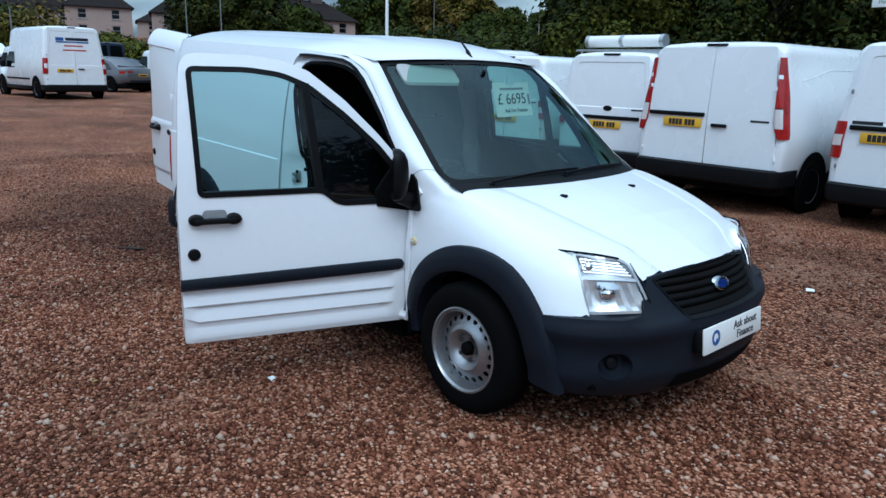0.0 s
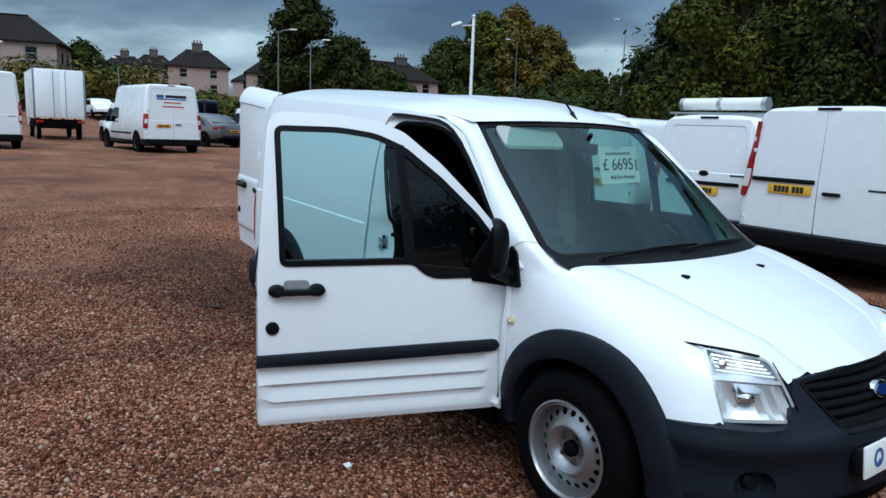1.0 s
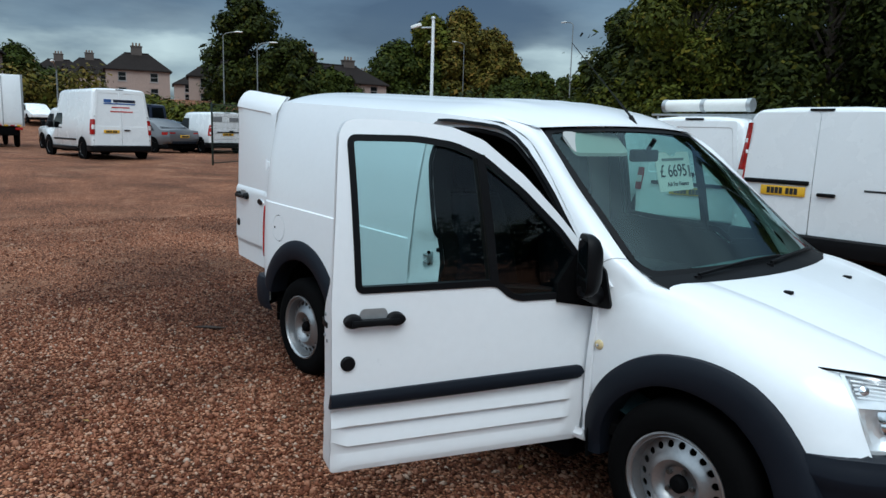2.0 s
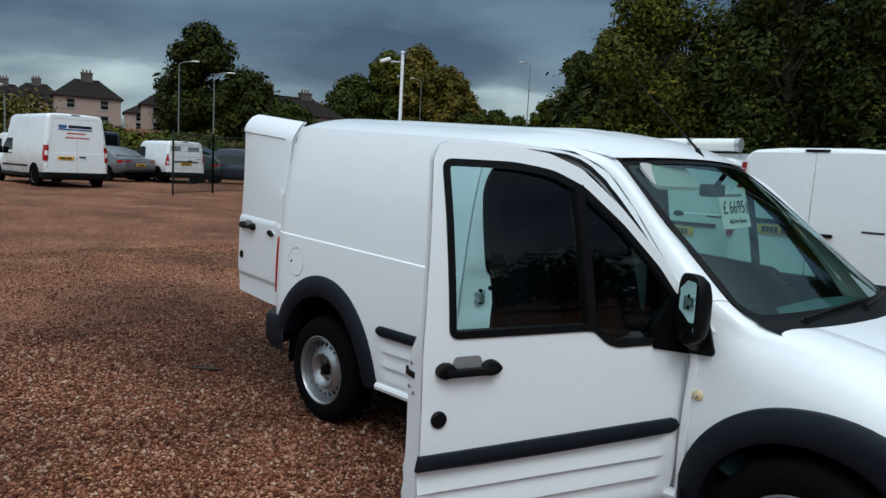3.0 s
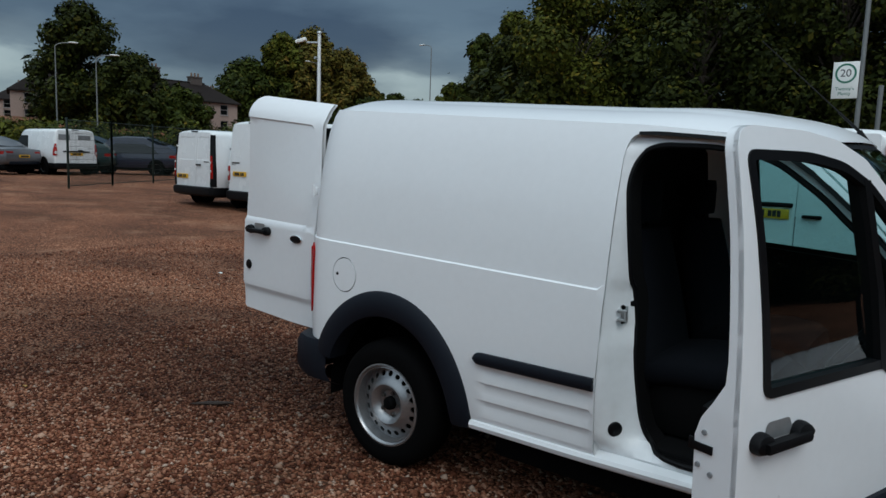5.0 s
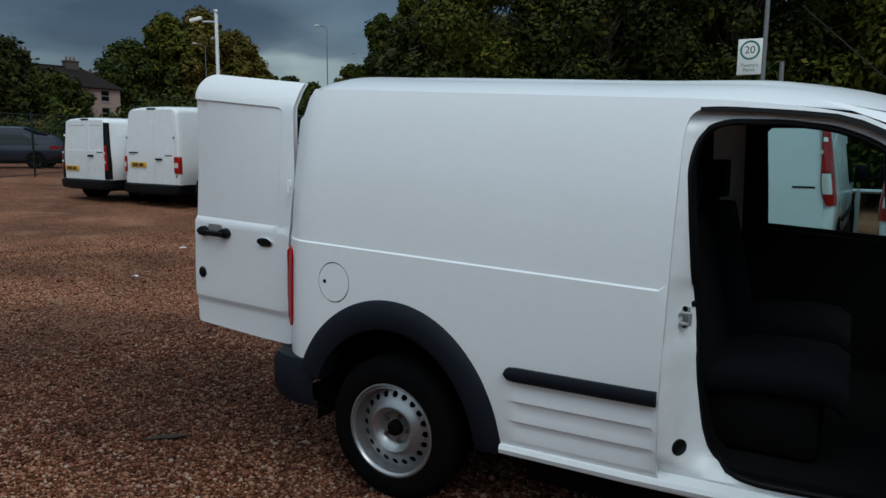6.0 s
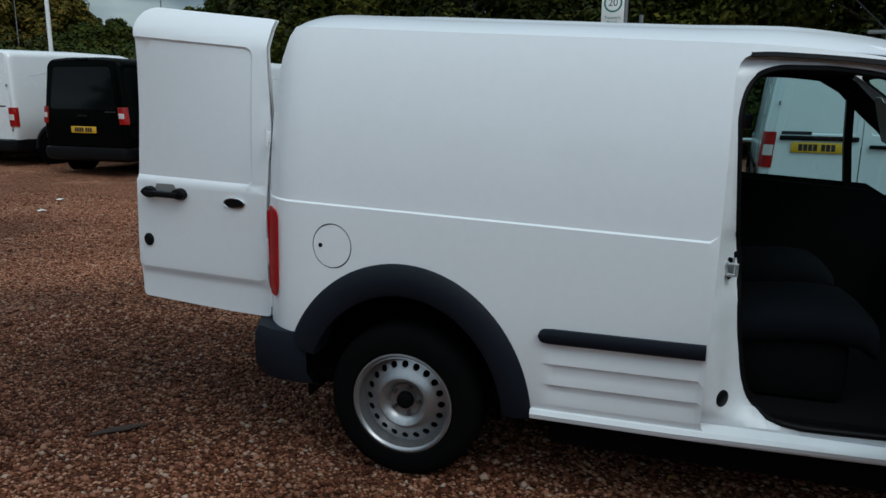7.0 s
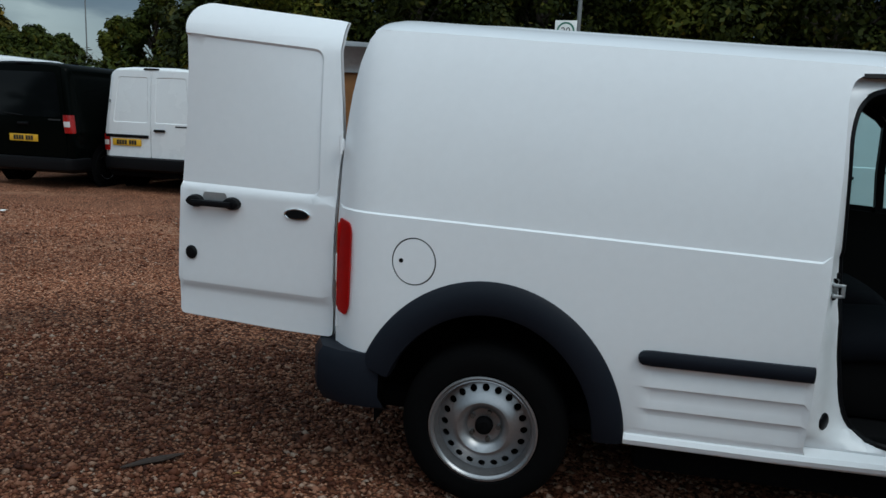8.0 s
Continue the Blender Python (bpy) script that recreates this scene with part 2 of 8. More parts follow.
# ---- mesh tools ----
class Shape:
    """Collects vertices and faces of one mesh."""

    def __init__(self):
        self.v, self.f = [], []

    def add(self, verts, faces, m=None):
        n = len(self.v)
        self.v += [tuple(m @ Vector(p)) if m else tuple(p) for p in verts]
        self.f += [tuple(n + i for i in f) for f in faces]
        return self

    def box(self, lo, hi, r=0.0, m=None):
        """A box from corner to corner with its edges chamfered by r."""
        lo, hi = np.array(lo, float), np.array(hi, float)
        if r <= 0:
            v = [(x, y, z) for x in (lo[0], hi[0]) for y in (lo[1], hi[1]) for z in (lo[2], hi[2])]
            return self.add(v, [(0, 1, 3, 2), (4, 6, 7, 5), (0, 4, 5, 1), (2, 3, 7, 6), (0, 2, 6, 4), (1, 5, 7, 3)], m)
        r = min(r, 0.49 * min(hi - lo))
        bm = bmesh.new()
        bmesh.ops.create_cube(bm, size=1.0)
        for q in bm.verts:
            q.co = Vector([lo[i] + (q.co[i] + 0.5) * (hi[i] - lo[i]) for i in range(3)])
        bmesh.ops.bevel(bm, geom=bm.edges[:], offset=r, segments=2, affect="EDGES", profile=0.5)
        bm.verts.index_update()
        self.add([q.co[:] for q in bm.verts], [[q.index for q in f.verts] for f in bm.faces], m)
        bm.free()
        return self

    def revolve(self, profile, n=32, m=None, closed=False):
        """Turns (radius, height) points round z."""
        v = [(r * math.cos(2 * math.pi * i / n), r * math.sin(2 * math.pi * i / n), h) for i in range(n) for r, h in profile]
        k = len(profile)
        f = [(i * k + j, ((i + 1) % n) * k + j, ((i + 1) % n) * k + (j + 1) % k, i * k + (j + 1) % k) for i in range(n) for j in range(k if closed else k - 1)]
        return self.add(v, f, m)

    def rod(self, a, b, ra, rb=None, n=10, m=None):
        """A capped round rod from a to b."""
        a, b = Vector(a), Vector(b)
        q = (b - a).to_track_quat("Z", "Y").to_matrix().to_4x4()
        turn = Matrix.Translation(a) @ q
        h = (b - a).length
        rb = ra if rb is None else rb
        v = [(r * math.cos(2 * math.pi * i / n), r * math.sin(2 * math.pi * i / n), z) for r, z in ((ra, 0), (rb, h)) for i in range(n)]
        f = [(i, (i + 1) % n, n + (i + 1) % n, n + i) for i in range(n)] + [tuple(reversed(range(n))), tuple(range(n, 2 * n))]
        return self.add(v, f, (m @ turn) if m else turn)

    def tube(self, pts, r, n=8, m=None):
        """A round bar swept along the points; it closes when the last point is the first."""
        p = [Vector(q) for q in pts]
        ring = (p[0] - p[-1]).length < 1e-6
        if ring:
            p = p[:-1]
        k = len(p)
        up, v = None, []
        for i in range(k):
            a = p[i - 1] if i or ring else p[0]
            b = p[(i + 1) % k] if i < k - 1 or ring else p[-1]
            t = (b - a).normalized()
            if up is None:
                up = t.orthogonal()
            up = (up - t * up.dot(t)).normalized()
            w = t.cross(up)
            v += [tuple(p[i] + (up * math.cos(2 * math.pi * j / n) + w * math.sin(2 * math.pi * j / n)) * r) for j in range(n)]
        f = [(i * n + j, i * n + (j + 1) % n, ((i + 1) % k) * n + (j + 1) % n, ((i + 1) % k) * n + j) for i in range(k if ring else k - 1) for j in range(n)]
        if not ring:
            f += [tuple(reversed(range(n))), tuple(range((k - 1) * n, k * n))]
        return self.add(v, f, m)

    def loft(self, rings, closed=True, caps=False):
        """Joins rings of equally many points."""
        k = len(rings[0])
        v = [p for ring in rings for p in ring]
        f = [(i * k + j, i * k + (j + 1) % k, (i + 1) * k + (j + 1) % k, (i + 1) * k + j) for i in range(len(rings) - 1) for j in range(k if closed else k - 1)]
        if caps:
            f += [tuple(reversed(range(k))), tuple(range((len(rings) - 1) * k, len(rings) * k))]
        return self.add(v, f)

    def mesh(self, name, smooth=35):
        me = bpy.data.meshes.new(name)
        me.from_pydata(self.v, [], self.f)
        bm = bmesh.new()
        bm.from_mesh(me)
        if len(bm.faces) < 60000:
            bmesh.ops.recalc_face_normals(bm, faces=bm.faces[:])
        bm.to_mesh(me)
        bm.free()
        if smooth:
            me.polygons.foreach_set("use_smooth", [True] * len(me.polygons))
            me.set_sharp_from_angle(angle=radians(smooth))
        me.update()
        return me


def part(name, shape, mat, parent=None, label="", smooth=35):
    """One mesh object, under a thing or a part."""
    me = shape.mesh(name, smooth) if isinstance(shape, Shape) else shape
    if not me.materials:
        me.materials.append(mat)
    ob = new(name, me)
    if parent is not None:
        ob.parent = parent
    return tagged(ob, label)


def thing(name, m, label, category, group=""):
    ob = new(name)
    ob.empty_display_size = 0.2
    ob.matrix_basis = m
    return tagged(ob, label, category, group)


def inside(p, poly):
    x, y = p
    hit = False
    for (x0, y0), (x1, y1) in zip(poly, poly[1:] + poly[:1]):
        if (y0 > y) != (y1 > y) and x < (x1 - x0) * (y - y0) / (y1 - y0) + x0:
            hit = not hit
    return hit


def near_edge(p, poly, d):
    x, y = p
    for (x0, y0), (x1, y1) in zip(poly, poly[1:] + poly[:1]):
        dx, dy = x1 - x0, y1 - y0
        t = max(0, min(1, ((x - x0) * dx + (y - y0) * dy) / (dx * dx + dy * dy + 1e-12)))
        if (x - x0 - t * dx) ** 2 + (y - y0 - t * dy) ** 2 < d * d:
            return True
    return False


def finer(poly, step):
    out = []
    for (x0, y0), (x1, y1) in zip(poly, poly[1:] + poly[:1]):
        n = max(1, int(math.hypot(x1 - x0, y1 - y0) / step))
        out += [(x0 + (x1 - x0) * i / n, y0 + (y1 - y0) * i / n) for i in range(n)]
    return out


def rounded(poly, r, n=5):
    """A polygon with its corners rounded; r may be one radius or one for each corner."""
    out = []
    k = len(poly)
    for i in range(k):
        p, a, b = Vector(poly[i]), Vector(poly[i - 1]), Vector(poly[(i + 1) % k])
        ri = r[i] if isinstance(r, (list, tuple)) else r
        ri = min(ri, 0.45 * (a - p).length, 0.45 * (b - p).length)
        if ri < 1e-4:
            out.append(tuple(p))
            continue
        s, e = p + (a - p).normalized() * ri, p + (b - p).normalized() * ri
        out += [tuple(s.lerp(p, t).lerp(p.lerp(e, t), t)) for t in [j / n for j in range(n + 1)]]
    return out


def rect(x0, y0, x1, y1, r=0.0, n=4):
    q = [(x0, y0), (x1, y0), (x1, y1), (x0, y1)]
    return rounded(q, r, n) if r else q


def circle(x, y, r, n=24):
    return [(x + r * math.cos(2 * math.pi * i / n), y + r * math.sin(2 * math.pi * i / n)) for i in range(n)]


def grow(poly, d):
    """A polygon moved outwards by d (counter-clockwise polygons grow with d > 0)."""
    k, out = len(poly), []
    area = sum(poly[i - 1][0] * poly[i][1] - poly[i][0] * poly[i - 1][1] for i in range(k))
    s = 1 if area > 0 else -1
    for i in range(k):
        a, p, b = Vector(poly[i - 1]), Vector(poly[i]), Vector(poly[(i + 1) % k])
        n = Vector((0, 0))
        for e in (p - a, b - p):
            if e.length > 1e-9:
                n += Vector((e.y, -e.x)).normalized()
        n = n.normalized() if n.length > 1e-6 else Vector((0, 0))
        out.append((p.x + s * d * n.x, p.y + s * d * n.y))
    return out


def panel(outline, to3d, thick=0.0, holes=(), lines=(), step=0.05, xs=(), ys=(), shape=None):
    """A sheet cut from the outline, with holes and crease lines, laid into space by to3d(a, b, depth); thick gives it a back and edges."""
    from mathutils.geometry import delaunay_2d_cdt
    outline = finer(list(outline), step)
    holes = [finer(list(h), step) for h in holes]
    lines = [finer(list(h), step) for h in lines]
    pts, edges = [], []
    for loop in (outline, *holes, *lines):
        n = len(pts)
        pts += loop
        edges += [(n + i, n + (i + 1) % len(loop)) for i in range(len(loop))]
    ax, ay = np.array(outline).min(0), np.array(outline).max(0)
    gx = sorted(set([round(float(q), 4) for q in np.arange(ax[0] + step / 2, ay[0], step)] + [x for x in xs if ax[0] < x < ay[0]]))
    gy = sorted(set([round(float(q), 4) for q in np.arange(ax[1] + step / 2, ay[1], step)] + [y for y in ys if ax[1] < y < ay[1]]))
    for x in gx:
        for y in gy:
            p = (x, y)
            if inside(p, outline) and not any(inside(p, h) for h in holes) and not any(near_edge(p, e, step * 0.3) for e in (outline, *holes, *lines)):
                pts.append(p)
    v2, _, tris, _, _, _ = delaunay_2d_cdt([Vector(p) for p in pts], edges, [], 0, 1e-5)
    v2 = [tuple(p) for p in v2]
    keep = []
    for t in tris:
        c = (sum(v2[i][0] for i in t) / 3, sum(v2[i][1] for i in t) / 3)
        if inside(c, outline) and not any(inside(c, h) for h in holes):
            keep.append(tuple(t))
    used = sorted({i for t in keep for i in t})
    at = {i: n for n, i in enumerate(used)}
    tris = [tuple(at[i] for i in t) for t in keep]
    v = [tuple(to3d(v2[i][0], v2[i][1], 0.0)) for i in used]
    f = list(tris)
    if thick:
        n = len(v)
        v += [tuple(to3d(v2[i][0], v2[i][1], thick)) for i in used]
        f += [tuple(n + i for i in reversed(t)) for t in tris]
        count = {}
        for t in tris:
            for a, b in zip(t, t[1:] + t[:1]):
                count[(a, b)] = 1
        f += [(b, a, n + a, n + b) for a, b in count if (b, a) not in count]
    return (shape or Shape()).add(v, f)


def curve_at(points, t):
    """A smooth curve through the points, t from 0 to 1."""
    p = [np.array(q, float) for q in points]
    k = len(p) - 1
    s = min(max(t, 0.0), 1.0) * k
    i = min(int(s), k - 1)
    u = s - i
    p0, p1, p2, p3 = p[max(i - 1, 0)], p[i], p[i + 1], p[min(i + 2, k)]
    m1, m2 = (p2 - p0) / 2, (p3 - p1) / 2
    return (2 * u**3 - 3 * u**2 + 1) * p1 + (u**3 - 2 * u**2 + u) * m1 + (-2 * u**3 + 3 * u**2) * p2 + (u**3 - u**2) * m2


def words(text, size, m, mat, name, parent, label=""):
    """Raised lettering in the built-in font, centred on m."""
    cu = bpy.data.curves.new(name, "FONT")
    cu.body, cu.size, cu.align_x, cu.align_y, cu.extrude = text, size, "CENTER", "CENTER", 0.0008
    ob = bpy.data.objects.new(name, cu)
    scene.collection.objects.link(ob)
    me = bpy.data.meshes.new_from_object(ob)
    bpy.data.objects.remove(ob)
    me.transform(m)
    me.materials.clear()
    me.materials.append(mat)
    return part(name, me, mat, parent, label)


def step01(x, a, b):
    t = min(max((x - a) / (b - a), 0.0), 1.0)
    return t * t * (3 - 2 * t)


# ---- ground ----
def ground_z(x, y):
    """The yard is level round the van, rises gently towards the far vehicles, and climbs to the houses beyond."""
    z = 0.36 * step01(-x, 2.0, 26.0)
    d = math.hypot(x, y)
    az = math.degrees(math.atan2(y, x))
    if d > 45 and az > 100:
        z += 5.2 * step01(d, 45, 115) * step01(az, 115, 150)
    elif d > 45 and az < -150:
        z += 5.2 * step01(d, 45, 115)
    return z


def van_shade(nt, co, colour):
    """Paints shade into the gravel's colour, in one broad ragged patch round the van."""
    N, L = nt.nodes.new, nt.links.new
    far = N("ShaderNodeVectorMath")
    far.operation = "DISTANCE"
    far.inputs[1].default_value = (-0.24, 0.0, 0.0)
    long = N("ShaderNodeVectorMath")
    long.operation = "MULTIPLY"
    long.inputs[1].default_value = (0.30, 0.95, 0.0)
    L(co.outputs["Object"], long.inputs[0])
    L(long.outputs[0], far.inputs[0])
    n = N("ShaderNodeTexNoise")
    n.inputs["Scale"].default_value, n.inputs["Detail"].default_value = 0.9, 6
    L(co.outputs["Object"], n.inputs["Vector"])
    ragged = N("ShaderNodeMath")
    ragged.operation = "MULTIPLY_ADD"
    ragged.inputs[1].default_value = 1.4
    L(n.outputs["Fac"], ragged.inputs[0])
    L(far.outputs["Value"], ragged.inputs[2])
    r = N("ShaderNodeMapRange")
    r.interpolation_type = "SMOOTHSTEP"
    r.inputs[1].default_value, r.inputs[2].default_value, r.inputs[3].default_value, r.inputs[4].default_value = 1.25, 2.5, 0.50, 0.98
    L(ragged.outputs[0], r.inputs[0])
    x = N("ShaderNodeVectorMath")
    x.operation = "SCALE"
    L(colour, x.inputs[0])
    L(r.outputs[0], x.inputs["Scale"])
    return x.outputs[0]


def gravel_material():
    m = bpy.data.materials.new("red_gravel")
    m.use_nodes = True
    nt = m.node_tree
    N, L = nt.nodes.new, nt.links.new
    b = nt.nodes["Principled BSDF"]
    co = N("ShaderNodeTexCoord")
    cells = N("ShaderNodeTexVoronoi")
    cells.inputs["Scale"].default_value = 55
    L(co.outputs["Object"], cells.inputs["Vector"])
    ramp = N("ShaderNodeValToRGB")
    e = ramp.color_ramp.elements
    e[0].position, e[0].color = 0.0, (0.116, 0.044, 0.022, 1)
    e[1].position, e[1].color = 1.0, (0.58, 0.315, 0.205, 1)
    for at, c in ((0.35, (0.250, 0.098, 0.051)), (0.7, (0.41, 0.182, 0.102))):
        q = e.new(at)
        q.color = (*c, 1)
    sep = N("ShaderNodeSeparateColor")
    L(cells.outputs["Color"], sep.inputs[0])
    L(sep.outputs[0], ramp.inputs[0])
    big = N("ShaderNodeTexNoise")
    big.inputs["Scale"].default_value, big.inputs["Detail"].default_value, big.inputs["Roughness"].default_value = 0.42, 7, 0.6
    L(co.outputs["Object"], big.inputs["Vector"])
    damp = N("ShaderNodeValToRGB")
    d = damp.color_ramp.elements
    d[0].position, d[0].color = 0.36, (0.61, 0.58, 0.57, 1)
    d[1].position, d[1].color = 0.62, (1.28, 1.24, 1.20, 1)
    L(big.outputs["Fac"], damp.inputs[0])
    mul = N("ShaderNodeMix")
    mul.data_type, mul.blend_type = "RGBA", "MULTIPLY"
    mul.inputs[0].default_value = 1.0
    # Shade in the gaps between chips, painted in as a darker brown.
    gap_shade = N("ShaderNodeMapRange")
    gap_shade.interpolation_type = "SMOOTHSTEP"
    gap_shade.inputs[1].default_value, gap_shade.inputs[2].default_value = 0.62, 0.40
    L(cells.outputs["Distance"], gap_shade.inputs[0])
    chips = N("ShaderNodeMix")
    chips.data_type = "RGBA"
    L(gap_shade.outputs[0], chips.inputs[0])
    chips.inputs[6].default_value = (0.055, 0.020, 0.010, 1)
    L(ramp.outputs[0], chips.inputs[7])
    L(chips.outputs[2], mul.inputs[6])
    L(damp.outputs[0], mul.inputs[7])
    dust = N("ShaderNodeTexNoise")
    dust.inputs["Scale"].default_value, dust.inputs["Detail"].default_value = 1.1, 8
    shift = N("ShaderNodeMapping")
    shift.inputs["Location"].default_value = (3.3, 8.1, 0)
    L(co.outputs["Object"], shift.inputs[0])
    L(shift.outputs[0], dust.inputs["Vector"])
    dm = N("ShaderNodeMapRange")
    dm.inputs[1].default_value, dm.inputs[2].default_value, dm.inputs[4].default_value = 0.55, 0.75, 0.55
    L(dust.outputs["Fac"], dm.inputs[0])
    mix = N("ShaderNodeMix")
    mix.data_type = "RGBA"
    L(dm.outputs[0], mix.inputs[0])
    L(mul.outputs[2], mix.inputs[6])
    mix.inputs[7].default_value = (0.36, 0.195, 0.120, 1)
    L(van_shade(nt, co, mix.outputs[2]), b.inputs["Base Color"])
    b.inputs["Roughness"].default_value, b.inputs["Specular IOR Level"].default_value = 0.85, 0.15
    k = N("ShaderNodeBump")
    k.inputs["Strength"].default_value, k.inputs["Distance"].default_value = 0.9, 0.012
    inv = N("ShaderNodeMath")
    inv.operation = "SUBTRACT"
    inv.inputs[0].default_value = 1.0
    L(cells.outputs["Distance"], inv.inputs[1])
    L(inv.outputs[0], k.inputs["Height"])
    L(k.outputs[0], b.inputs["Normal"])
    return m


def stone_material():
    m = bpy.data.materials.new("red_gravel_chips")
    m.use_nodes = True
    nt = m.node_tree
    N, L = nt.nodes.new, nt.links.new
    b = nt.nodes["Principled BSDF"]
    g = N("ShaderNodeNewGeometry")
    ramp = N("ShaderNodeValToRGB")
    e = ramp.color_ramp.elements
    e[0].position, e[0].color = 0.0, (0.058, 0.017, 0.008, 1)
    e[1].position, e[1].color = 1.0, (0.46, 0.36, 0.29, 1)
    for at, c in ((0.35, (0.160, 0.054, 0.028)), (0.62, (0.262, 0.102, 0.057)), (0.84, (0.385, 0.188, 0.118)), (0.95, (0.46, 0.29, 0.205))):
        q = e.new(at)
        q.color = (*c, 1)
    L(g.outputs["Random Per Island"], ramp.inputs[0])
    co = N("ShaderNodeTexCoord")
    big = N("ShaderNodeTexNoise")
    big.inputs["Scale"].default_value, big.inputs["Detail"].default_value, big.inputs["Roughness"].default_value = 0.42, 7, 0.6
    L(co.outputs["Object"], big.inputs["Vector"])
    damp = N("ShaderNodeValToRGB")
    d = damp.color_ramp.elements
    d[0].position, d[0].color = 0.36, (0.52, 0.49, 0.48, 1)
    d[1].position, d[1].color = 0.62, (1.12, 1.08, 1.05, 1)
    L(big.outputs["Fac"], damp.inputs[0])
    mul = N("ShaderNodeMix")
    mul.data_type, mul.blend_type = "RGBA", "MULTIPLY"
    mul.inputs[0].default_value = 1.0
    L(ramp.outputs[0], mul.inputs[6])
    L(damp.outputs[0], mul.inputs[7])
    L(van_shade(nt, co, mul.outputs[2]), b.inputs["Base Color"])
    b.inputs["Roughness"].default_value, b.inputs["Specular IOR Level"].default_value = 0.7, 0.16
    return m


def build_ground():
    """One sheet, fine near the van and coarse towards the horizon, with loose chips on the near part."""
    r = [0, 1.5, 3, 4.5, 6, 8, 10, 12, 15, 18, 21, 24, 28, 33, 40, 48, 58, 70, 85, 100, 120, 160, 250, 500, 1200, 3000]
    n = 72
    s = Shape()
    v = [(0, 0, ground_z(0, 0))]
    for q in r[1:]:
        for i in range(n):
            x, y = q * math.cos(2 * math.pi * i / n), q * math.sin(2 * math.pi * i / n)
            v.append((x, y, ground_z(x, y)))
    f = [(0, 1 + i, 1 + (i + 1) % n) for i in range(n)]
    for k in range(len(r) - 2):
        a = 1 + k * n
        f += [(a + i, a + n + i, a + n + (i + 1) % n, a + (i + 1) % n) for i in range(n)]
    s.add(v, f)
    tagged(part("ground", s, gravel_material(), smooth=180), "reddish brown gravel yard, worn and damp in patches, shade painted round the van", "ground", kind="structure")

    rng = np.random.default_rng(7)
    count = 125000
    # denser where the camera passes close
    x = np.concatenate([rng.uniform(-3.2, 5.6, int(count * 0.62)), rng.uniform(-8.0, 5.6, count - int(count * 0.62))])
    y = np.concatenate([rng.uniform(-2.6, 0.6, int(count * 0.62)), rng.uniform(-2.6, 5.0, count - int(count * 0.62))])
    size = 0.0086 * np.exp(rng.normal(0, 0.32, count))
    base = np.array([(1, 0, 0), (-1, 0, 0), (0, 1, 0), (0, -1, 0), (0, 0, 1), (0, 0, -1)], float)
    dirs = base[None] * rng.uniform(0.7, 1.35, (count, 6, 1)) + rng.normal(0, 0.18, (count, 6, 3))
    a = rng.uniform(0, 2 * np.pi, count)
    ca, sa = np.cos(a), np.sin(a)
    px = dirs[:, :, 0] * ca[:, None] - dirs[:, :, 1] * sa[:, None]
    py = dirs[:, :, 0] * sa[:, None] + dirs[:, :, 1] * ca[:, None]
    pz = dirs[:, :, 2] * 0.72
    gz = np.array([0.36 * (lambda t: t * t * (3 - 2 * t))(min(max((-q - 2.0) / 24.0, 0), 1)) for q in x])
    co = np.stack([x[:, None] + px * size[:, None] * 1.25, y[:, None] + py * size[:, None], gz[:, None] + 0.35 * size[:, None] + pz * size[:, None]], -1).reshape(-1, 3)
    tri = np.array([(0, 2, 4), (2, 1, 4), (1, 3, 4), (3, 0, 4), (2, 0, 5), (1, 2, 5), (3, 1, 5), (0, 3, 5)])
    idx = (np.arange(count)[:, None, None] * 6 + tri[None]).reshape(-1)
    me = bpy.data.meshes.new("gravel")
    me.vertices.add(len(co))
    me.vertices.foreach_set("co", co.ravel())
    me.loops.add(len(idx))
    me.loops.foreach_set("vertex_index", idx)
    me.polygons.add(len(idx) // 3)
    me.polygons.foreach_set("loop_start", np.arange(0, len(idx), 3))
    me.update(calc_edges=True)
    me.materials.append(stone_material())
    tagged(new("gravel", me), "loose reddish granite chips covering the yard", "gravel", kind="stuff")


build_ground()


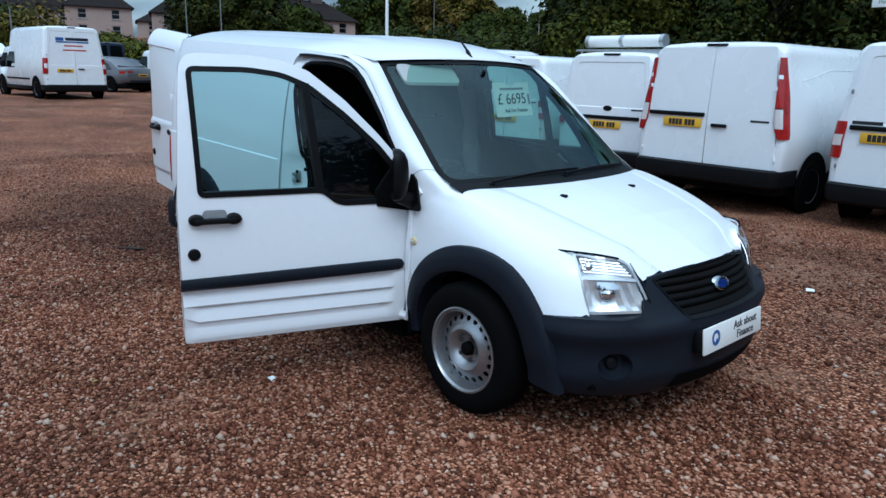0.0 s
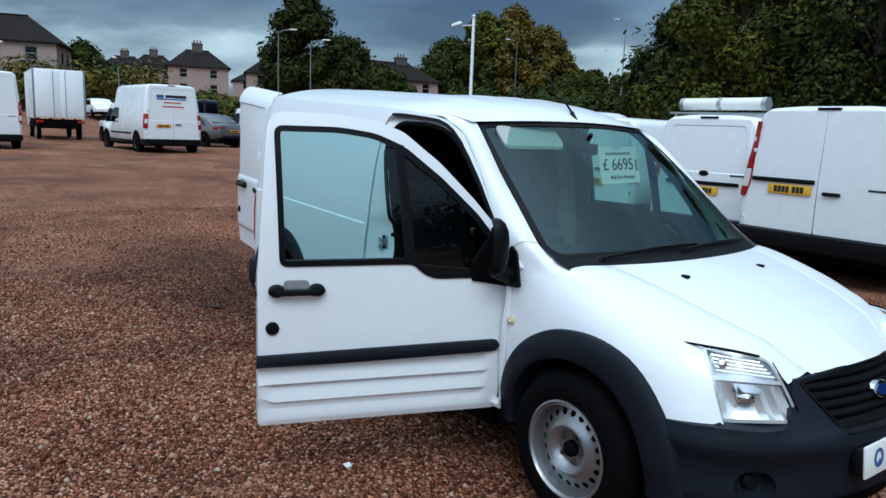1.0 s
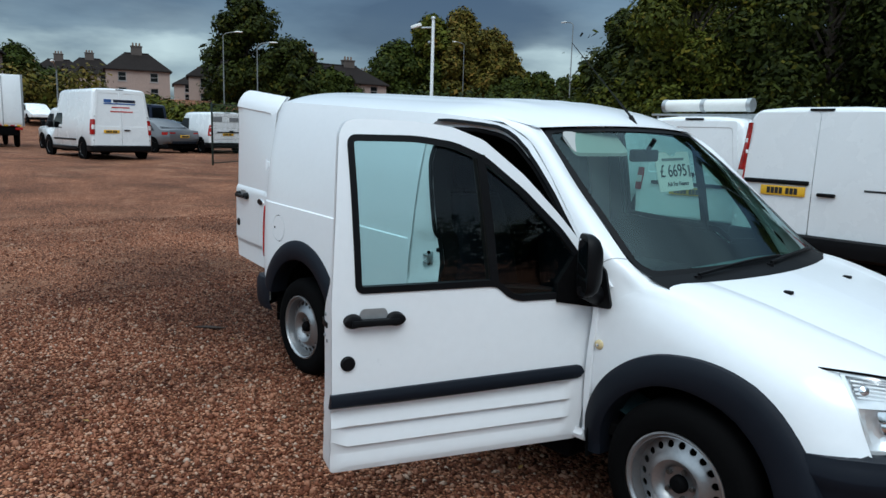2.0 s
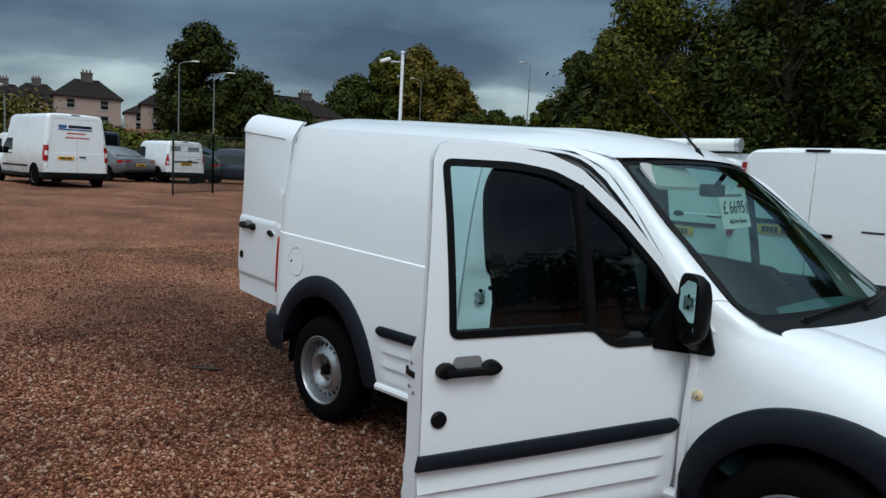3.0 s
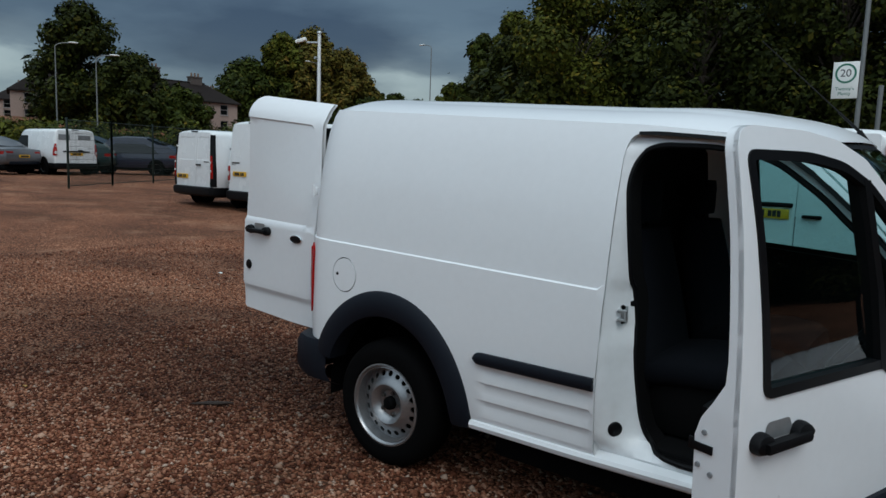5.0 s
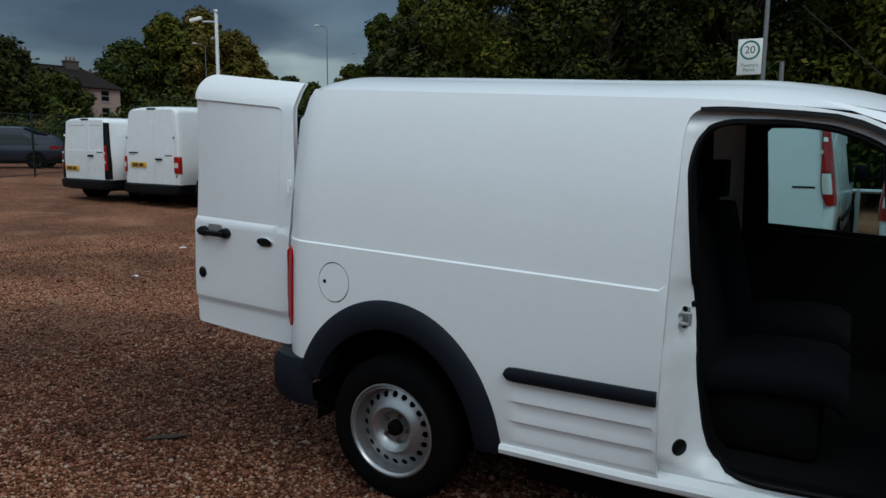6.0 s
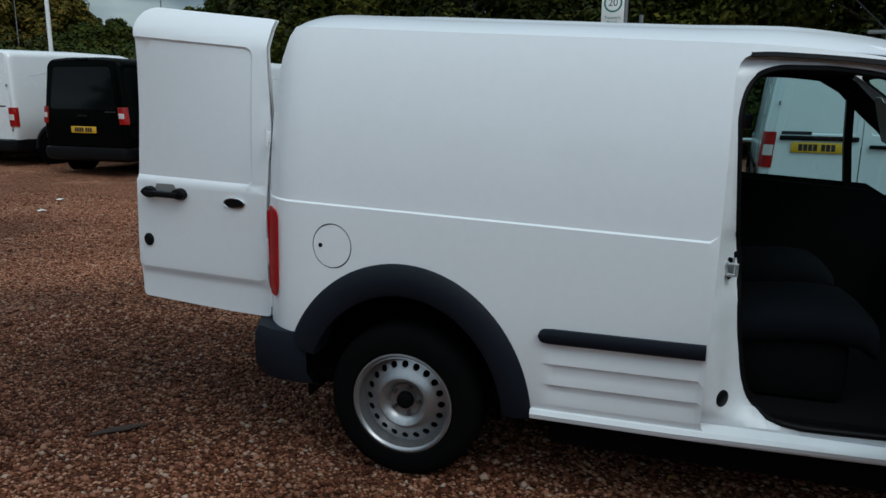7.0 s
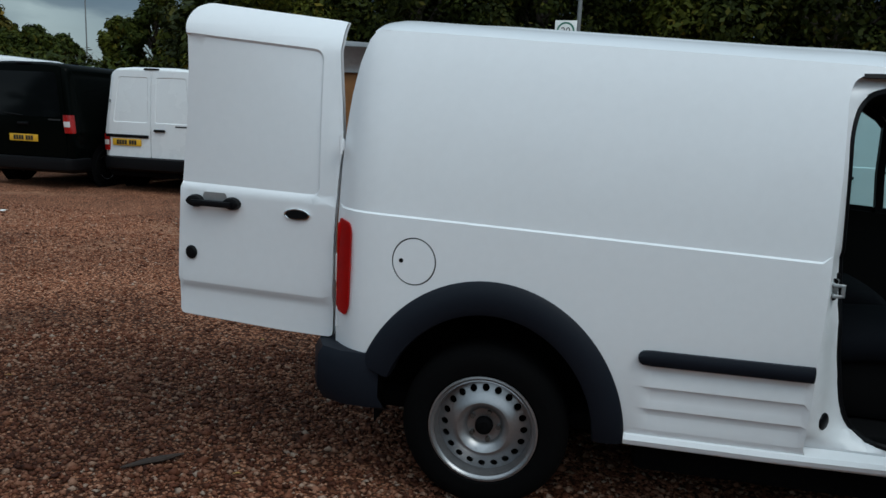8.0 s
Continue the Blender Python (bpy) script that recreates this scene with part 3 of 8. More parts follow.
# ---- wheels ----
def wheel_parts(parent, m, radius=0.312, width=0.195, rim_r=0.199, holes=20, name="wheel"):
    """A steel wheel lying round z, outer face towards +z, moved by m: tyre, rim with a ring of holes, hub, nuts."""
    h = width / 2
    tyre = Shape().revolve([(rim_r - 0.004, h - 0.022), (rim_r + 0.012, h - 0.004), (rim_r + 0.045, h), (radius - 0.035, h - 0.004), (radius - 0.012, h - 0.022), (radius, h - 0.05), (radius, -h + 0.05), (radius - 0.012, -h + 0.022), (radius - 0.04, -h), (rim_r, -h), (rim_r - 0.004, -h + 0.02)], 56, m)
    w = part(name, tyre, RUBBER, parent, "black rubber tyre on a pressed steel wheel")
    rim = Shape().revolve([(rim_r + 0.004, h - 0.018), (rim_r + 0.004, h - 0.006), (rim_r - 0.003, h - 0.004), (rim_r - 0.007, h - 0.013), (rim_r - 0.013, h - 0.017), (rim_r - 0.017, h - 0.015), (rim_r - 0.021, h - 0.034), (rim_r - 0.024, h - 0.05), (rim_r - 0.026, -h + 0.02), (rim_r - 0.034, -h + 0.02)], 56, m)

    def disc(a, b, d):
        r = math.hypot(a, b)
        z = float(np.interp(r, [0, 0.03, 0.056, 0.066, 0.082, 0.100, 0.116, 0.130, 0.150, 0.170, 0.19], [0.058, 0.058, 0.058, 0.062, 0.086, 0.095, 0.090, 0.077, 0.069, 0.060, 0.052]))
        k = rim_r / 0.205
        return m @ Vector((a * k, b * k, z - 0.018 + (h - 0.0975) - d))

    hs = [circle(0.153 * math.cos(2 * math.pi * i / holes), 0.153 * math.sin(2 * math.pi * i / holes), 0.0140, 12) for i in range(holes)]
    panel(circle(0, 0, 0.187, 56), disc, 0.006, hs, [circle(0, 0, 0.130, 44), circle(0, 0, 0.116, 40), circle(0, 0, 0.100, 40), circle(0, 0, 0.082, 36), circle(0, 0, 0.066, 32)], 0.022, shape=rim)
    part("rim", rim, STEEL, w, "silver painted steel rim with a ring of round holes")
    hub = Shape().revolve([(0.0, 0.074), (0.022, 0.072), (0.032, 0.062), (0.036, 0.02)], 20, m @ Matrix.Translation((0, 0, h - 0.0975)))
    part("hub_cap", hub, DARK, w, "dark greased hub centre")
    for i in range(5):
        c = (0.054 * math.cos(2 * math.pi * i / 5), 0.054 * math.sin(2 * math.pi * i / 5))
        nut = Shape().rod((c[0], c[1], -0.01 + h - 0.0975), (c[0], c[1], 0.056 + h - 0.0975), 0.0115, 0.0095, 6, m)
        part("wheel_nut", nut, NUT, w)
    back = Shape().revolve([(0.0, -0.04), (rim_r - 0.022, -0.04)], 32, m)
    part("brake_drum", back, DARK, w)
    return w


# ---- the open van ----
_tab = [(0.28, 0.80), (0.33, 0.838), (0.40, 0.852), (0.55, 0.866), (0.70, 0.870), (0.90, 0.864), (1.05, 0.856), (1.20, 0.842), (1.38, 0.817), (1.54, 0.782), (1.65, 0.748), (1.70, 0.728), (1.80, 0.69)]
_zs = [p[0] for p in _tab]
_ws = [p[1] for p in _tab]
_bb = np.linspace(0.28, 1.80, 200)
_ww = np.convolve(np.pad(np.interp(_bb, _zs, _ws), 6, mode="edge"), np.ones(13) / 13, "valid")


def half_width(b):
    return float(np.interp(b, _bb, _ww))


def lean(x, b):
    """How far the body line falls towards the nose at height b."""
    k = 0.036 * step01(b, 0.62, 1.06) + 0.012 * step01(b, 1.06, 1.7)
    drop = 0.12 * max(x - 1.1, 0) ** 2 * step01(b, 1.15, 1.7)
    return (x - 0.3) * k + drop


def b_of(x, z):
    lo, hi = z - 0.1, z + 0.35
    for _ in range(30):
        mid = (lo + hi) / 2
        lo, hi = (mid, hi) if mid - lean(x, mid) < z else (lo, mid)
    return (lo + hi) / 2


RIBS = (0.628, 0.548, 0.468, 0.388)


def rib(z, fade):
    """Depth of the pressed ribs below the rubbing strip."""
    for a, c in zip(RIBS, RIBS[1:]):
        if c <= z <= a:
            t = (a - z) / (a - c)
            return fade * 0.017 * (1 - t) ** 1.2 * min(1.0, t * 12)
    return 0.0


def side(x, b, d=0.0):
    w = half_width(b) - 0.06 * (max(x - 1.0, 0) / 1.2) ** 1.3
    if x < -0.44:
        w -= 0.075 * ((-0.44 - x) / 0.145) ** 2
    if b > 1.050:
        w -= 0.007
    w -= rib(b, step01(x, 0.535, 0.58) * (1 - step01(x, 1.062, 1.082)))
    return Vector((x, -(w - d), b - lean(x, b)))


def flip(fn):
    def other(a, b, d=0.0):
        p = fn(a, b, d)
        return Vector((p[0], -p[1], p[2]))
    return other


DOOR_CUT = rounded([(1.090, 0.345), (1.092, 0.70), (1.098, 0.90), (1.101, 1.10), (1.105, 1.35), (1.107, 1.55), (1.122, 1.610), (1.170, 1.634), (1.26, 1.632), (1.55, 1.606), (1.68, 1.556), (1.82, 1.455), (1.97, 1.315), (2.11, 1.16), (2.21, 1.03), (2.235, 0.90), (2.215, 0.60), (2.205, 0.345)], 0.05, 4)
OPEN_EDGE = [(0.41, 1.30), (0.45, 1.253), (0.52, 1.224), (0.69, 1.195), (0.93, 1.175), (1.07, 1.155), (1.23, 1.143), (1.42, 1.130), (1.475, 1.135), (1.525, 1.150), (1.565, 1.182)]
OPENING = rounded([(x, z) for z, x in OPEN_EDGE] + [(1.24, 1.583), (1.405, 1.580), (1.55, 1.560), (1.65, 1.522), (1.79, 1.42), (1.94, 1.28), (2.07, 1.13), (2.13, 1.0), (2.15, 0.85), (2.13, 0.60), (2.08, 0.46), (1.98, 0.400), (1.45, 0.395), (1.37, 0.397)], 0.04, 4)


def arc(cx, cz, r, a0, a1, n=22):
    return [(cx + r * math.cos(radians(a0 + (a1 - a0) * i / n)), cz + r * math.sin(radians(a0 + (a1 - a0) * i / n))) for i in range(n + 1)]


def to_b(pts):
    return [(x, b_of(x, z)) for x, z in pts]


HINGE, SWING = Vector((2.2, -0.79, 0)), 71.5
DOOR_TURN = Matrix.Translation(HINGE) @ Matrix.Rotation(radians(SWING), 4, "Z")


DOOR_RIB = 0.048


def door_pt(u, z, d=0.0):
    """A point of the driver's door: u back from the hinge, z up, d inwards from the skin."""
    w = half_width(z + 0.02) - half_width(0.8) - 0.028 * step01(u, 0.0, -0.08)
    w -= 1.35 * rib(z + DOOR_RIB, step01(u, 0.05, 0.095))
    return DOOR_TURN @ Vector((-u, -(w - d), z))


REAR_HINGE = Vector((-0.575, -0.757, 0))
REAR_DIR = Vector((-0.9927, 0.1206, 0))
REAR_OUT = Vector((-0.1206, -0.9927, 0))
REAR_PRESS = rounded([(0.122, 1.108), (0.95, 1.122), (0.95, 1.733), (0.145, 1.662)], 0.045)
REAR_FLAT = grow(REAR_PRESS, -0.005)


def rear_free(z):
    """The free edge of the open back door at height z."""
    return float(np.interp(z, [0.57, 0.85, 1.118, 1.403, 1.60, 1.714, 1.757], [0.814, 0.805, 0.791, 0.761, 0.752, 0.755, 0.763]))


def rear_pt(u, z, d=0.0):
    """A point of the open back door: u out from the hinge, z up, d inwards from the skin."""
    near = min(max(1 - (u - 0.12) / 0.62, 0.0), 1.1)
    q = 0.058 * (max(0.0, z - 1.10) / 0.54) ** 1.5 * near
    brow = 1.662 + 0.055 * (u - 0.15) / 0.61
    if z > brow:
        q += 1.5 * (z - brow) ** 1.5
    if inside((u, z), REAR_FLAT):
        q += 0.007
    q += 0.016 * step01(z, 0.72, 0.685) + (0.05 * max(0.0, 0.06 - u) / 0.1)
    q -= 0.007 * step01(z - 0.017 * u, 1.103, 1.096)
    return REAR_HINGE + REAR_DIR * (u * 0.945) + Vector((0, 0, z)) - REAR_OUT * (q + d)


STATIONS = [
    (2.20, [(0.745, 0.31), (0.775, 0.45), (0.790, 0.62), (0.790, 0.78), (0.785, 0.89), (0.770, 0.965), (0.725, 1.005), (0.40, 1.06), (0, 1.07)]),
    (2.50, [(0.77, 0.31), (0.795, 0.45), (0.805, 0.62), (0.800, 0.76), (0.785, 0.87), (0.745, 0.96), (0.675, 1.01), (0.36, 1.035), (0, 1.045)]),
    (2.77, [(0.785, 0.31), (0.805, 0.45), (0.81, 0.60), (0.803, 0.73), (0.78, 0.83), (0.73, 0.905), (0.64, 0.95), (0.32, 0.982), (0, 0.992)]),
    (3.05, [(0.785, 0.31), (0.80, 0.45), (0.795, 0.57), (0.775, 0.68), (0.74, 0.77), (0.675, 0.835), (0.58, 0.872), (0.29, 0.905), (0, 0.915)]),
    (3.20, [(0.755, 0.31), (0.765, 0.45), (0.745, 0.56), (0.710, 0.65), (0.665, 0.73), (0.60, 0.79), (0.52, 0.822), (0.26, 0.852), (0, 0.862)]),
    (3.32, [(0.665, 0.31), (0.665, 0.45), (0.63, 0.55), (0.585, 0.63), (0.535, 0.685), (0.487, 0.708), (0.437, 0.724), (0.22, 0.782), (0, 0.800)]),
    (3.42, [(0.52, 0.31), (0.51, 0.45), (0.48, 0.54), (0.44, 0.60), (0.40, 0.63), (0.37, 0.66), (0.335, 0.682), (0.18, 0.735), (0, 0.752)]),
]


def nose(x, v):
    """The wing and bonnet skin: v runs from the sill up to the middle of the bonnet."""
    xs = [s[0] for s in STATIONS]
    i = min(max(int(np.searchsorted(xs, x)) - 1, 0), len(xs) - 2)
    u = (x - xs[i]) / (xs[i + 1] - xs[i])
    P = [curve_at(STATIONS[min(max(i + k, 0), len(xs) - 1)][1], v) for k in (-1, 0, 1, 2)]
    m1, m2 = (P[2] - P[0]) / 2, (P[3] - P[1]) / 2
    p = (2 * u**3 - 3 * u**2 + 1) * P[1] + (u**3 - 2 * u**2 + u) * m1 + (-2 * u**3 + 3 * u**2) * P[2] + (u**3 - u**2) * m2
    return Vector((x, -p[0], p[1]))


BUMPER = [(3.07, -0.796), (3.20, -0.768), (3.325, -0.665), (3.415, -0.52), (3.475, -0.35), (3.510, -0.175), (3.52, 0), (3.510, 0.175), (3.475, 0.35), (3.415, 0.52), (3.325, 0.665), (3.20, 0.768), (3.07, 0.796)]


def bumper_pt(a, z, d=0.0):
    """The front bumper's face: a from -1 at the off side to 1."""
    p = curve_at(BUMPER, (a + 1) / 2)
    q = curve_at(BUMPER, min((a + 1) / 2 + 0.01, 1)) - curve_at(BUMPER, max((a + 1) / 2 - 0.01, 0))
    n = Vector((q[1], -q[0])).normalized()
    off = -d
    if z < 0.36:
        off -= 0.06 * ((0.36 - z) / 0.12) ** 2
    if z > 0.565:
        off -= (0.60 * (z - 0.565) + 0.02 * step01(z, 0.565, 0.60)) * (1 - 0.85 * step01(abs(a), 0.49, 0.58))
    off += 0.014 * math.exp(-((z - 0.53) / 0.035) ** 2) - 0.012 * math.exp(-((z - 0.44) / 0.05) ** 2) * step01(abs(a), 0.3, 0.45)
    return Vector((p[0] + n.x * off, p[1] + n.y * off, z))


LAMP = [Vector((3.105, -0.645, 0.838)), Vector((3.268, -0.476, 0.806)), Vector((3.386, -0.432, 0.600)), Vector((3.220, -0.670, 0.597))]

def lamp_pt(a, b, d=0.0):
    lo, hi = LAMP[3].lerp(LAMP[2], a), LAMP[0].lerp(LAMP[1], a)
    n = Vector((0.72, -0.62, 0.30)).normalized()
    return lo.lerp(hi, b) + n * (0.045 * math.sin(math.pi * a) * (0.7 + 0.3 * b) + 0.022 * math.sin(math.pi * b) - d)


def screen_pt(a, c, d=0.0):
    """The windscreen: a from -1 (off side) to 1, c from 0 at the cowl to 1 at the roof."""
    hw = 0.712 + (0.615 - 0.712) * c
    x = 2.440 + (1.742 - 2.440) * c + (0.13 - 0.045 * c) * (1 - a * a)
    x -= float(np.interp(c, (0, 0.1, 0.5, 0.75, 1), (0, 0.056, 0.056, 0.032, 0))) * max(-a, 0.0) ** 5
    z = 1.022 + (1.592 - 1.022) * c + (0.015 + 0.006 * c) * (1 - a * a) + 0.02 * math.sin(math.pi * c)
    return Vector((x - 0.6 * d, a * hw, z - 0.8 * d))


def grid(fn, us, vs, keep=None, thick=0.0):
    s = Shape()
    k = len(vs)
    v = [tuple(fn(u, w)) for u in us for w in vs]
    f = []
    for i in range(len(us) - 1):
        for j in range(k - 1):
            q = (i * k + j, (i + 1) * k + j, (i + 1) * k + j + 1, i * k + j + 1)
            if keep is None or keep(sum((Vector(v[n]) for n in q), Vector()) / 4):
                f.append(q)
    return s.add(v, f)


def flare(cx, cz, surf, a0, a1, ri=0.43, ro=((0, 0.555),), n=40, tall=1.0):
    """A wheel-arch lip: surf(x, z) gives the body's half width there."""
    rings = []
    wide = ro
    for i in range(n + 1):
        t = radians(a0 + (a1 - a0) * i / n)
        ring = []
        ro = float(np.interp(a0 + (a1 - a0) * i / n, [w[0] for w in wide], [w[1] for w in wide]))
        for r, out in ((ro + 0.004, -0.02), (ro, 0.006), (ro - 0.012, 0.018), (ro - 0.05, 0.026), (ri + 0.02, 0.026), (ri, 0.016), (ri - 0.004, -0.01), (ri, -0.10)):
            x, z = cx + r * math.cos(t), cz + tall * r * math.sin(t)
            xs, zs = cx + ro * math.cos(t), max(cz + tall * ro * math.sin(t), 0.33)
            ring.append((x, -(surf(xs, zs) + out), z))
        rings.append(ring)
    return Shape().loft(rings, closed=False)


def mirrored(s):
    o = Shape()
    o.v = [(x, -y, z) for x, y, z in s.v]
    o.f = [tuple(reversed(f)) for f in s.f]
    return o


def fuller(s):
    """Stretches the passenger's shoulder of the bonnet outwards to fit the camera's view."""
    s.v = [(p[0], p[1] * (1 + 0.105 * step01(p[0], 3.30, 2.85) * step01(p[2], 1.12, 1.0)) if p[1] > 0 else p[1], p[2]) for p in s.v]
    return s


def handle_shape(fn, u0, u1, z, cup=True):
    """A pull handle: two dark pads, a bar between them, standing off the skin."""
    s = Shape()
    L = u1 - u0
    for a in (0.0, 0.70):
        s.loft([[tuple(fn(u0 + L * (a + 0.30 * (0.5 - 0.5 * math.cos(t))), z + h * math.sin(t) * 1.0, -q)) for t in np.linspace(0, 2 * math.pi, 17)[:-1]] for q, h in ((-0.002, 0.026), (0.012, 0.026), (0.022, 0.021), (0.025, 0.012))], caps=True)
    for q0, q1 in ((0.016, 0.034),):
        s.loft([[tuple(fn(u0 + L * a, z - 0.004 + h, -q)) for q, h in ((q0, -0.014), (q1, -0.012), (q1 + 0.003, 0.0), (q1, 0.010), (q0, 0.012))] for a in (0.12, 0.25, 0.5, 0.75, 0.88)], caps=True)
    return s


def build_van():
    van = thing("panel_van", Matrix(), "small white panel van, driver's door and back doors standing open", "van")

    # body sides
    arch = [(x, 0.31 + 1.11 * (z - 0.31)) for x, z in arc(0.0, 0.31, 0.455, 170, 3)]
    outline = [(-0.605, 0.50), (-0.50, 0.46)] + arch + [(0.47, 0.312), (2.235, 0.305), (2.24, 0.60), (2.26, 0.95), (2.30, 0.985), (2.21, 1.07), (2.07, 1.225), (1.91, 1.40), (1.76, 1.535), (1.62, 1.600)]
    top = [(x, 1.70) for x in np.linspace(1.50, -0.485, 12)]
    back = [(-0.515, 1.70), (-0.545, 1.62), (-0.572, 1.50), (-0.590, 1.374), (-0.602, 1.246), (-0.610, 1.10)]
    body_out = to_b(outline) + top + [(x, b_of(x, z)) for x, z in back]
    ys = [1.046, 1.050, 1.056] + [z + q for z in RIBS for q in (-0.003, 0.0, 0.003)] + [0.60, 0.575, 0.52, 0.495, 0.44, 0.415]
    cut = to_b(DOOR_CUT)
    fuel = circle(-0.282, 0.902, 0.078, 36)
    right = panel(body_out, side, 0.012, [cut, grow(fuel, 0.004)], (), 0.055, xs=(-0.595, -0.58, -0.565, -0.55, -0.53, -0.51, 0.54, 0.58, 1.07, 1.10), ys=ys)
    part("body_side", right, WHITE, van, "white painted side panel with pressed ribs")
    flap = panel(grow(fuel, -0.001), lambda a, b, d: side(a, b, d - 0.001), 0.01, step=0.03)
    fl = part("fuel_flap", flap, WHITE, van, "round white fuel flap")
    k0 = side(-0.329, 0.902)
    part("lock", Shape().rod(k0 + Vector((0, 0.004, 0)), k0 + Vector((0, -0.003, 0)), 0.009, 0.008, 14), BLACK, fl, "black keyhole")
    ring = panel(grow(fuel, 0.006), lambda a, b, d: side(a, b, d + 0.007), 0, [grow(fuel, -0.004)], step=0.03)
    part("flap_gap", ring, DARK, van)
    win_cut = to_b([(1.225, 1.095), (1.195, 1.585), (1.225, 1.615), (1.45, 1.612), (1.60, 1.595), (1.70, 1.535), (1.90, 1.345), (2.06, 1.155), (2.14, 1.03), (1.96, 1.00), (1.87, 1.055)])
    left = panel(body_out, flip(side), 0.012, [win_cut], (), 0.06, ys=ys)
    part("body_side", left, WHITE, van)
    part("inner_trim", panel(to_b([(1.12, 0.40), (2.26, 0.40), (2.28, 0.95), (2.05, 1.24), (1.90, 1.42), (1.74, 1.57), (1.62, 1.635), (1.12, 1.65)]), flip(lambda a, b, d: side(a, b, d + 0.045)), 0.02, [grow(win_cut, 0.006)], step=0.1), TRIM, van, "dark passenger door trim")
    rim = panel(grow(win_cut, 0.012), flip(lambda a, b, d: side(a, b, d - 0.004)), 0.02, [grow(win_cut, -0.022)], step=0.05)
    lw = part("window_seal", rim, BLACK, van, "black rubber window seal")
    part("pane", panel(win_cut, flip(lambda a, b, d: side(a, b, d + 0.008)), 0, step=0.1), CLEAR, lw, "clear passenger window")
    bar = Shape().loft([[tuple(flip(side)(x + q, b_of(x, z), e)) for q, e in ((-0.018, -0.004), (0.018, -0.004), (0.018, 0.03), (-0.018, 0.03))] for x, z in ((1.795, 1.02), (1.765, 1.25), (1.74, 1.50))], caps=True)
    part("window_divider", bar, BLACK, lw)

    # roof
    def roof_pt(x, s, d=0.0):
        e = side(x, 1.70)
        w = -e.y
        z = e.z + (0.092 + 0.020 * step01(x, 0.9, 1.6)) * (1 - abs(s) ** 3.0)
        z += 0.004 * math.cos(s * 22) * step01(0.75 - abs(s), 0, 0.1) * step01(x, -0.2, 0.0) * (1 - step01(x, 1.3, 1.5))
        if x < -0.41:
            z -= 0.010 * ((-0.41 - x) / 0.09) ** 2
        return Vector((x, s * w, z - d))

    def roof_skin(u, s):
        p = roof_pt(-0.50 + u * (2.22 + 0.10 * (1 - s * s)), s)
        lip = screen_pt(s, 1.0, -0.008) + Vector((0, s * 0.03, 0))
        k = step01(u, 0.78, 1.0)
        q = p.lerp(lip, k)
        q.z += 0.030 * (1 - s * s) * math.sin(math.pi * k) * 0.6
        return q

    part("roof", grid(roof_skin, np.linspace(0, 1, 48), np.linspace(-1, 1, 61)), WHITE, van, "white ribbed roof")
    # windscreen pillars
    D = [(1.48, 1.655), (1.62, 1.602), (1.76, 1.537), (1.91, 1.402), (2.07, 1.227), (2.21, 1.072), (2.31, 0.985)]
    S = [(1.715, -0.655, 1.606), (1.742, -0.617, 1.592), (1.862, -0.637, 1.487), (1.992, -0.658, 1.362), (2.154, -0.681, 1.222), (2.316, -0.703, 1.082), (2.400, -0.710, 1.035)]
    Dp = [tuple(side(x, b_of(x, z))) for x, z in D]

    S_FAR = [(1.715, -0.655, 1.606), (1.742, -0.617, 1.592), (1.89, -0.637, 1.487), (2.045, -0.658, 1.362), (2.21, -0.681, 1.222), (2.37, -0.703, 1.082), (2.445, -0.714, 1.022)]

    def pillar(t, s, inner=S):
        a, c = Vector(curve_at(Dp, t)), Vector(curve_at(inner, t))
        return a.lerp(c, s) + Vector((0.35, -0.65, 0.65)) * 0.026 * math.sin(math.pi * s) * step01(t, 0.02, 0.32)

    FOOT = 0.82

    def foot_line(s):
        """Where the pillar's foot has run out into the wing: a line on the wing skin."""
        return 2.244 + 0.236 * s, 0.46 + 0.285 * s ** 0.8

    def pillar_foot(k, s, inner=S):
        p0, (x, v) = pillar(FOOT, s, inner), foot_line(s)
        p1 = nose(x, v)
        far = (p1 - p0).length
        d0 = (p0 - pillar(FOOT - 0.05, s, inner)).normalized() * far
        d1 = (nose(x + 0.05 + 0.02 * s, v - 0.07 * (1 - 0.5 * s)) - p1).normalized() * far
        return (2 * k**3 - 3 * k**2 + 1) * p0 + (k**3 - 2 * k**2 + k) * d0 + (-2 * k**3 + 3 * k**2) * p1 + (k**3 - k**2) * d1

    near, far = [grid(lambda t, s, q=q: pillar(FOOT * t, s, q) if t <= 1 else pillar_foot(t - 1, s, q), np.r_[np.linspace(0, 1, 26), np.linspace(1.06, 2, 16)], np.linspace(0, 1, 11)) for q in (S, S_FAR)]
    part("windscreen_pillar", near, WHITE, van)
    part("windscreen_pillar", fuller(mirrored(far)), WHITE, van)
    part("pillar_joint", Shape().tube([pillar_foot(0.02 + 0.16 * (1 - s), s) + Vector((0.0, -0.0003, 0.0005)) for s in np.linspace(0.02, 0.98, 9)], 0.0014, 5), GREY_PRINT, van)
    # windscreen with its dark border
    edge = rounded([(-1, 0), (1, 0), (1, 1), (-1, 1)], 0.07)
    part("windscreen_border", panel(edge, lambda a, c, d: screen_pt(a, c, d), 0.0, [rounded([(-0.965, 0.045), (0.965, 0.045), (0.96, 0.965), (-0.96, 0.965)], 0.06)], step=0.08), BLACK, van, "black printed windscreen edge")
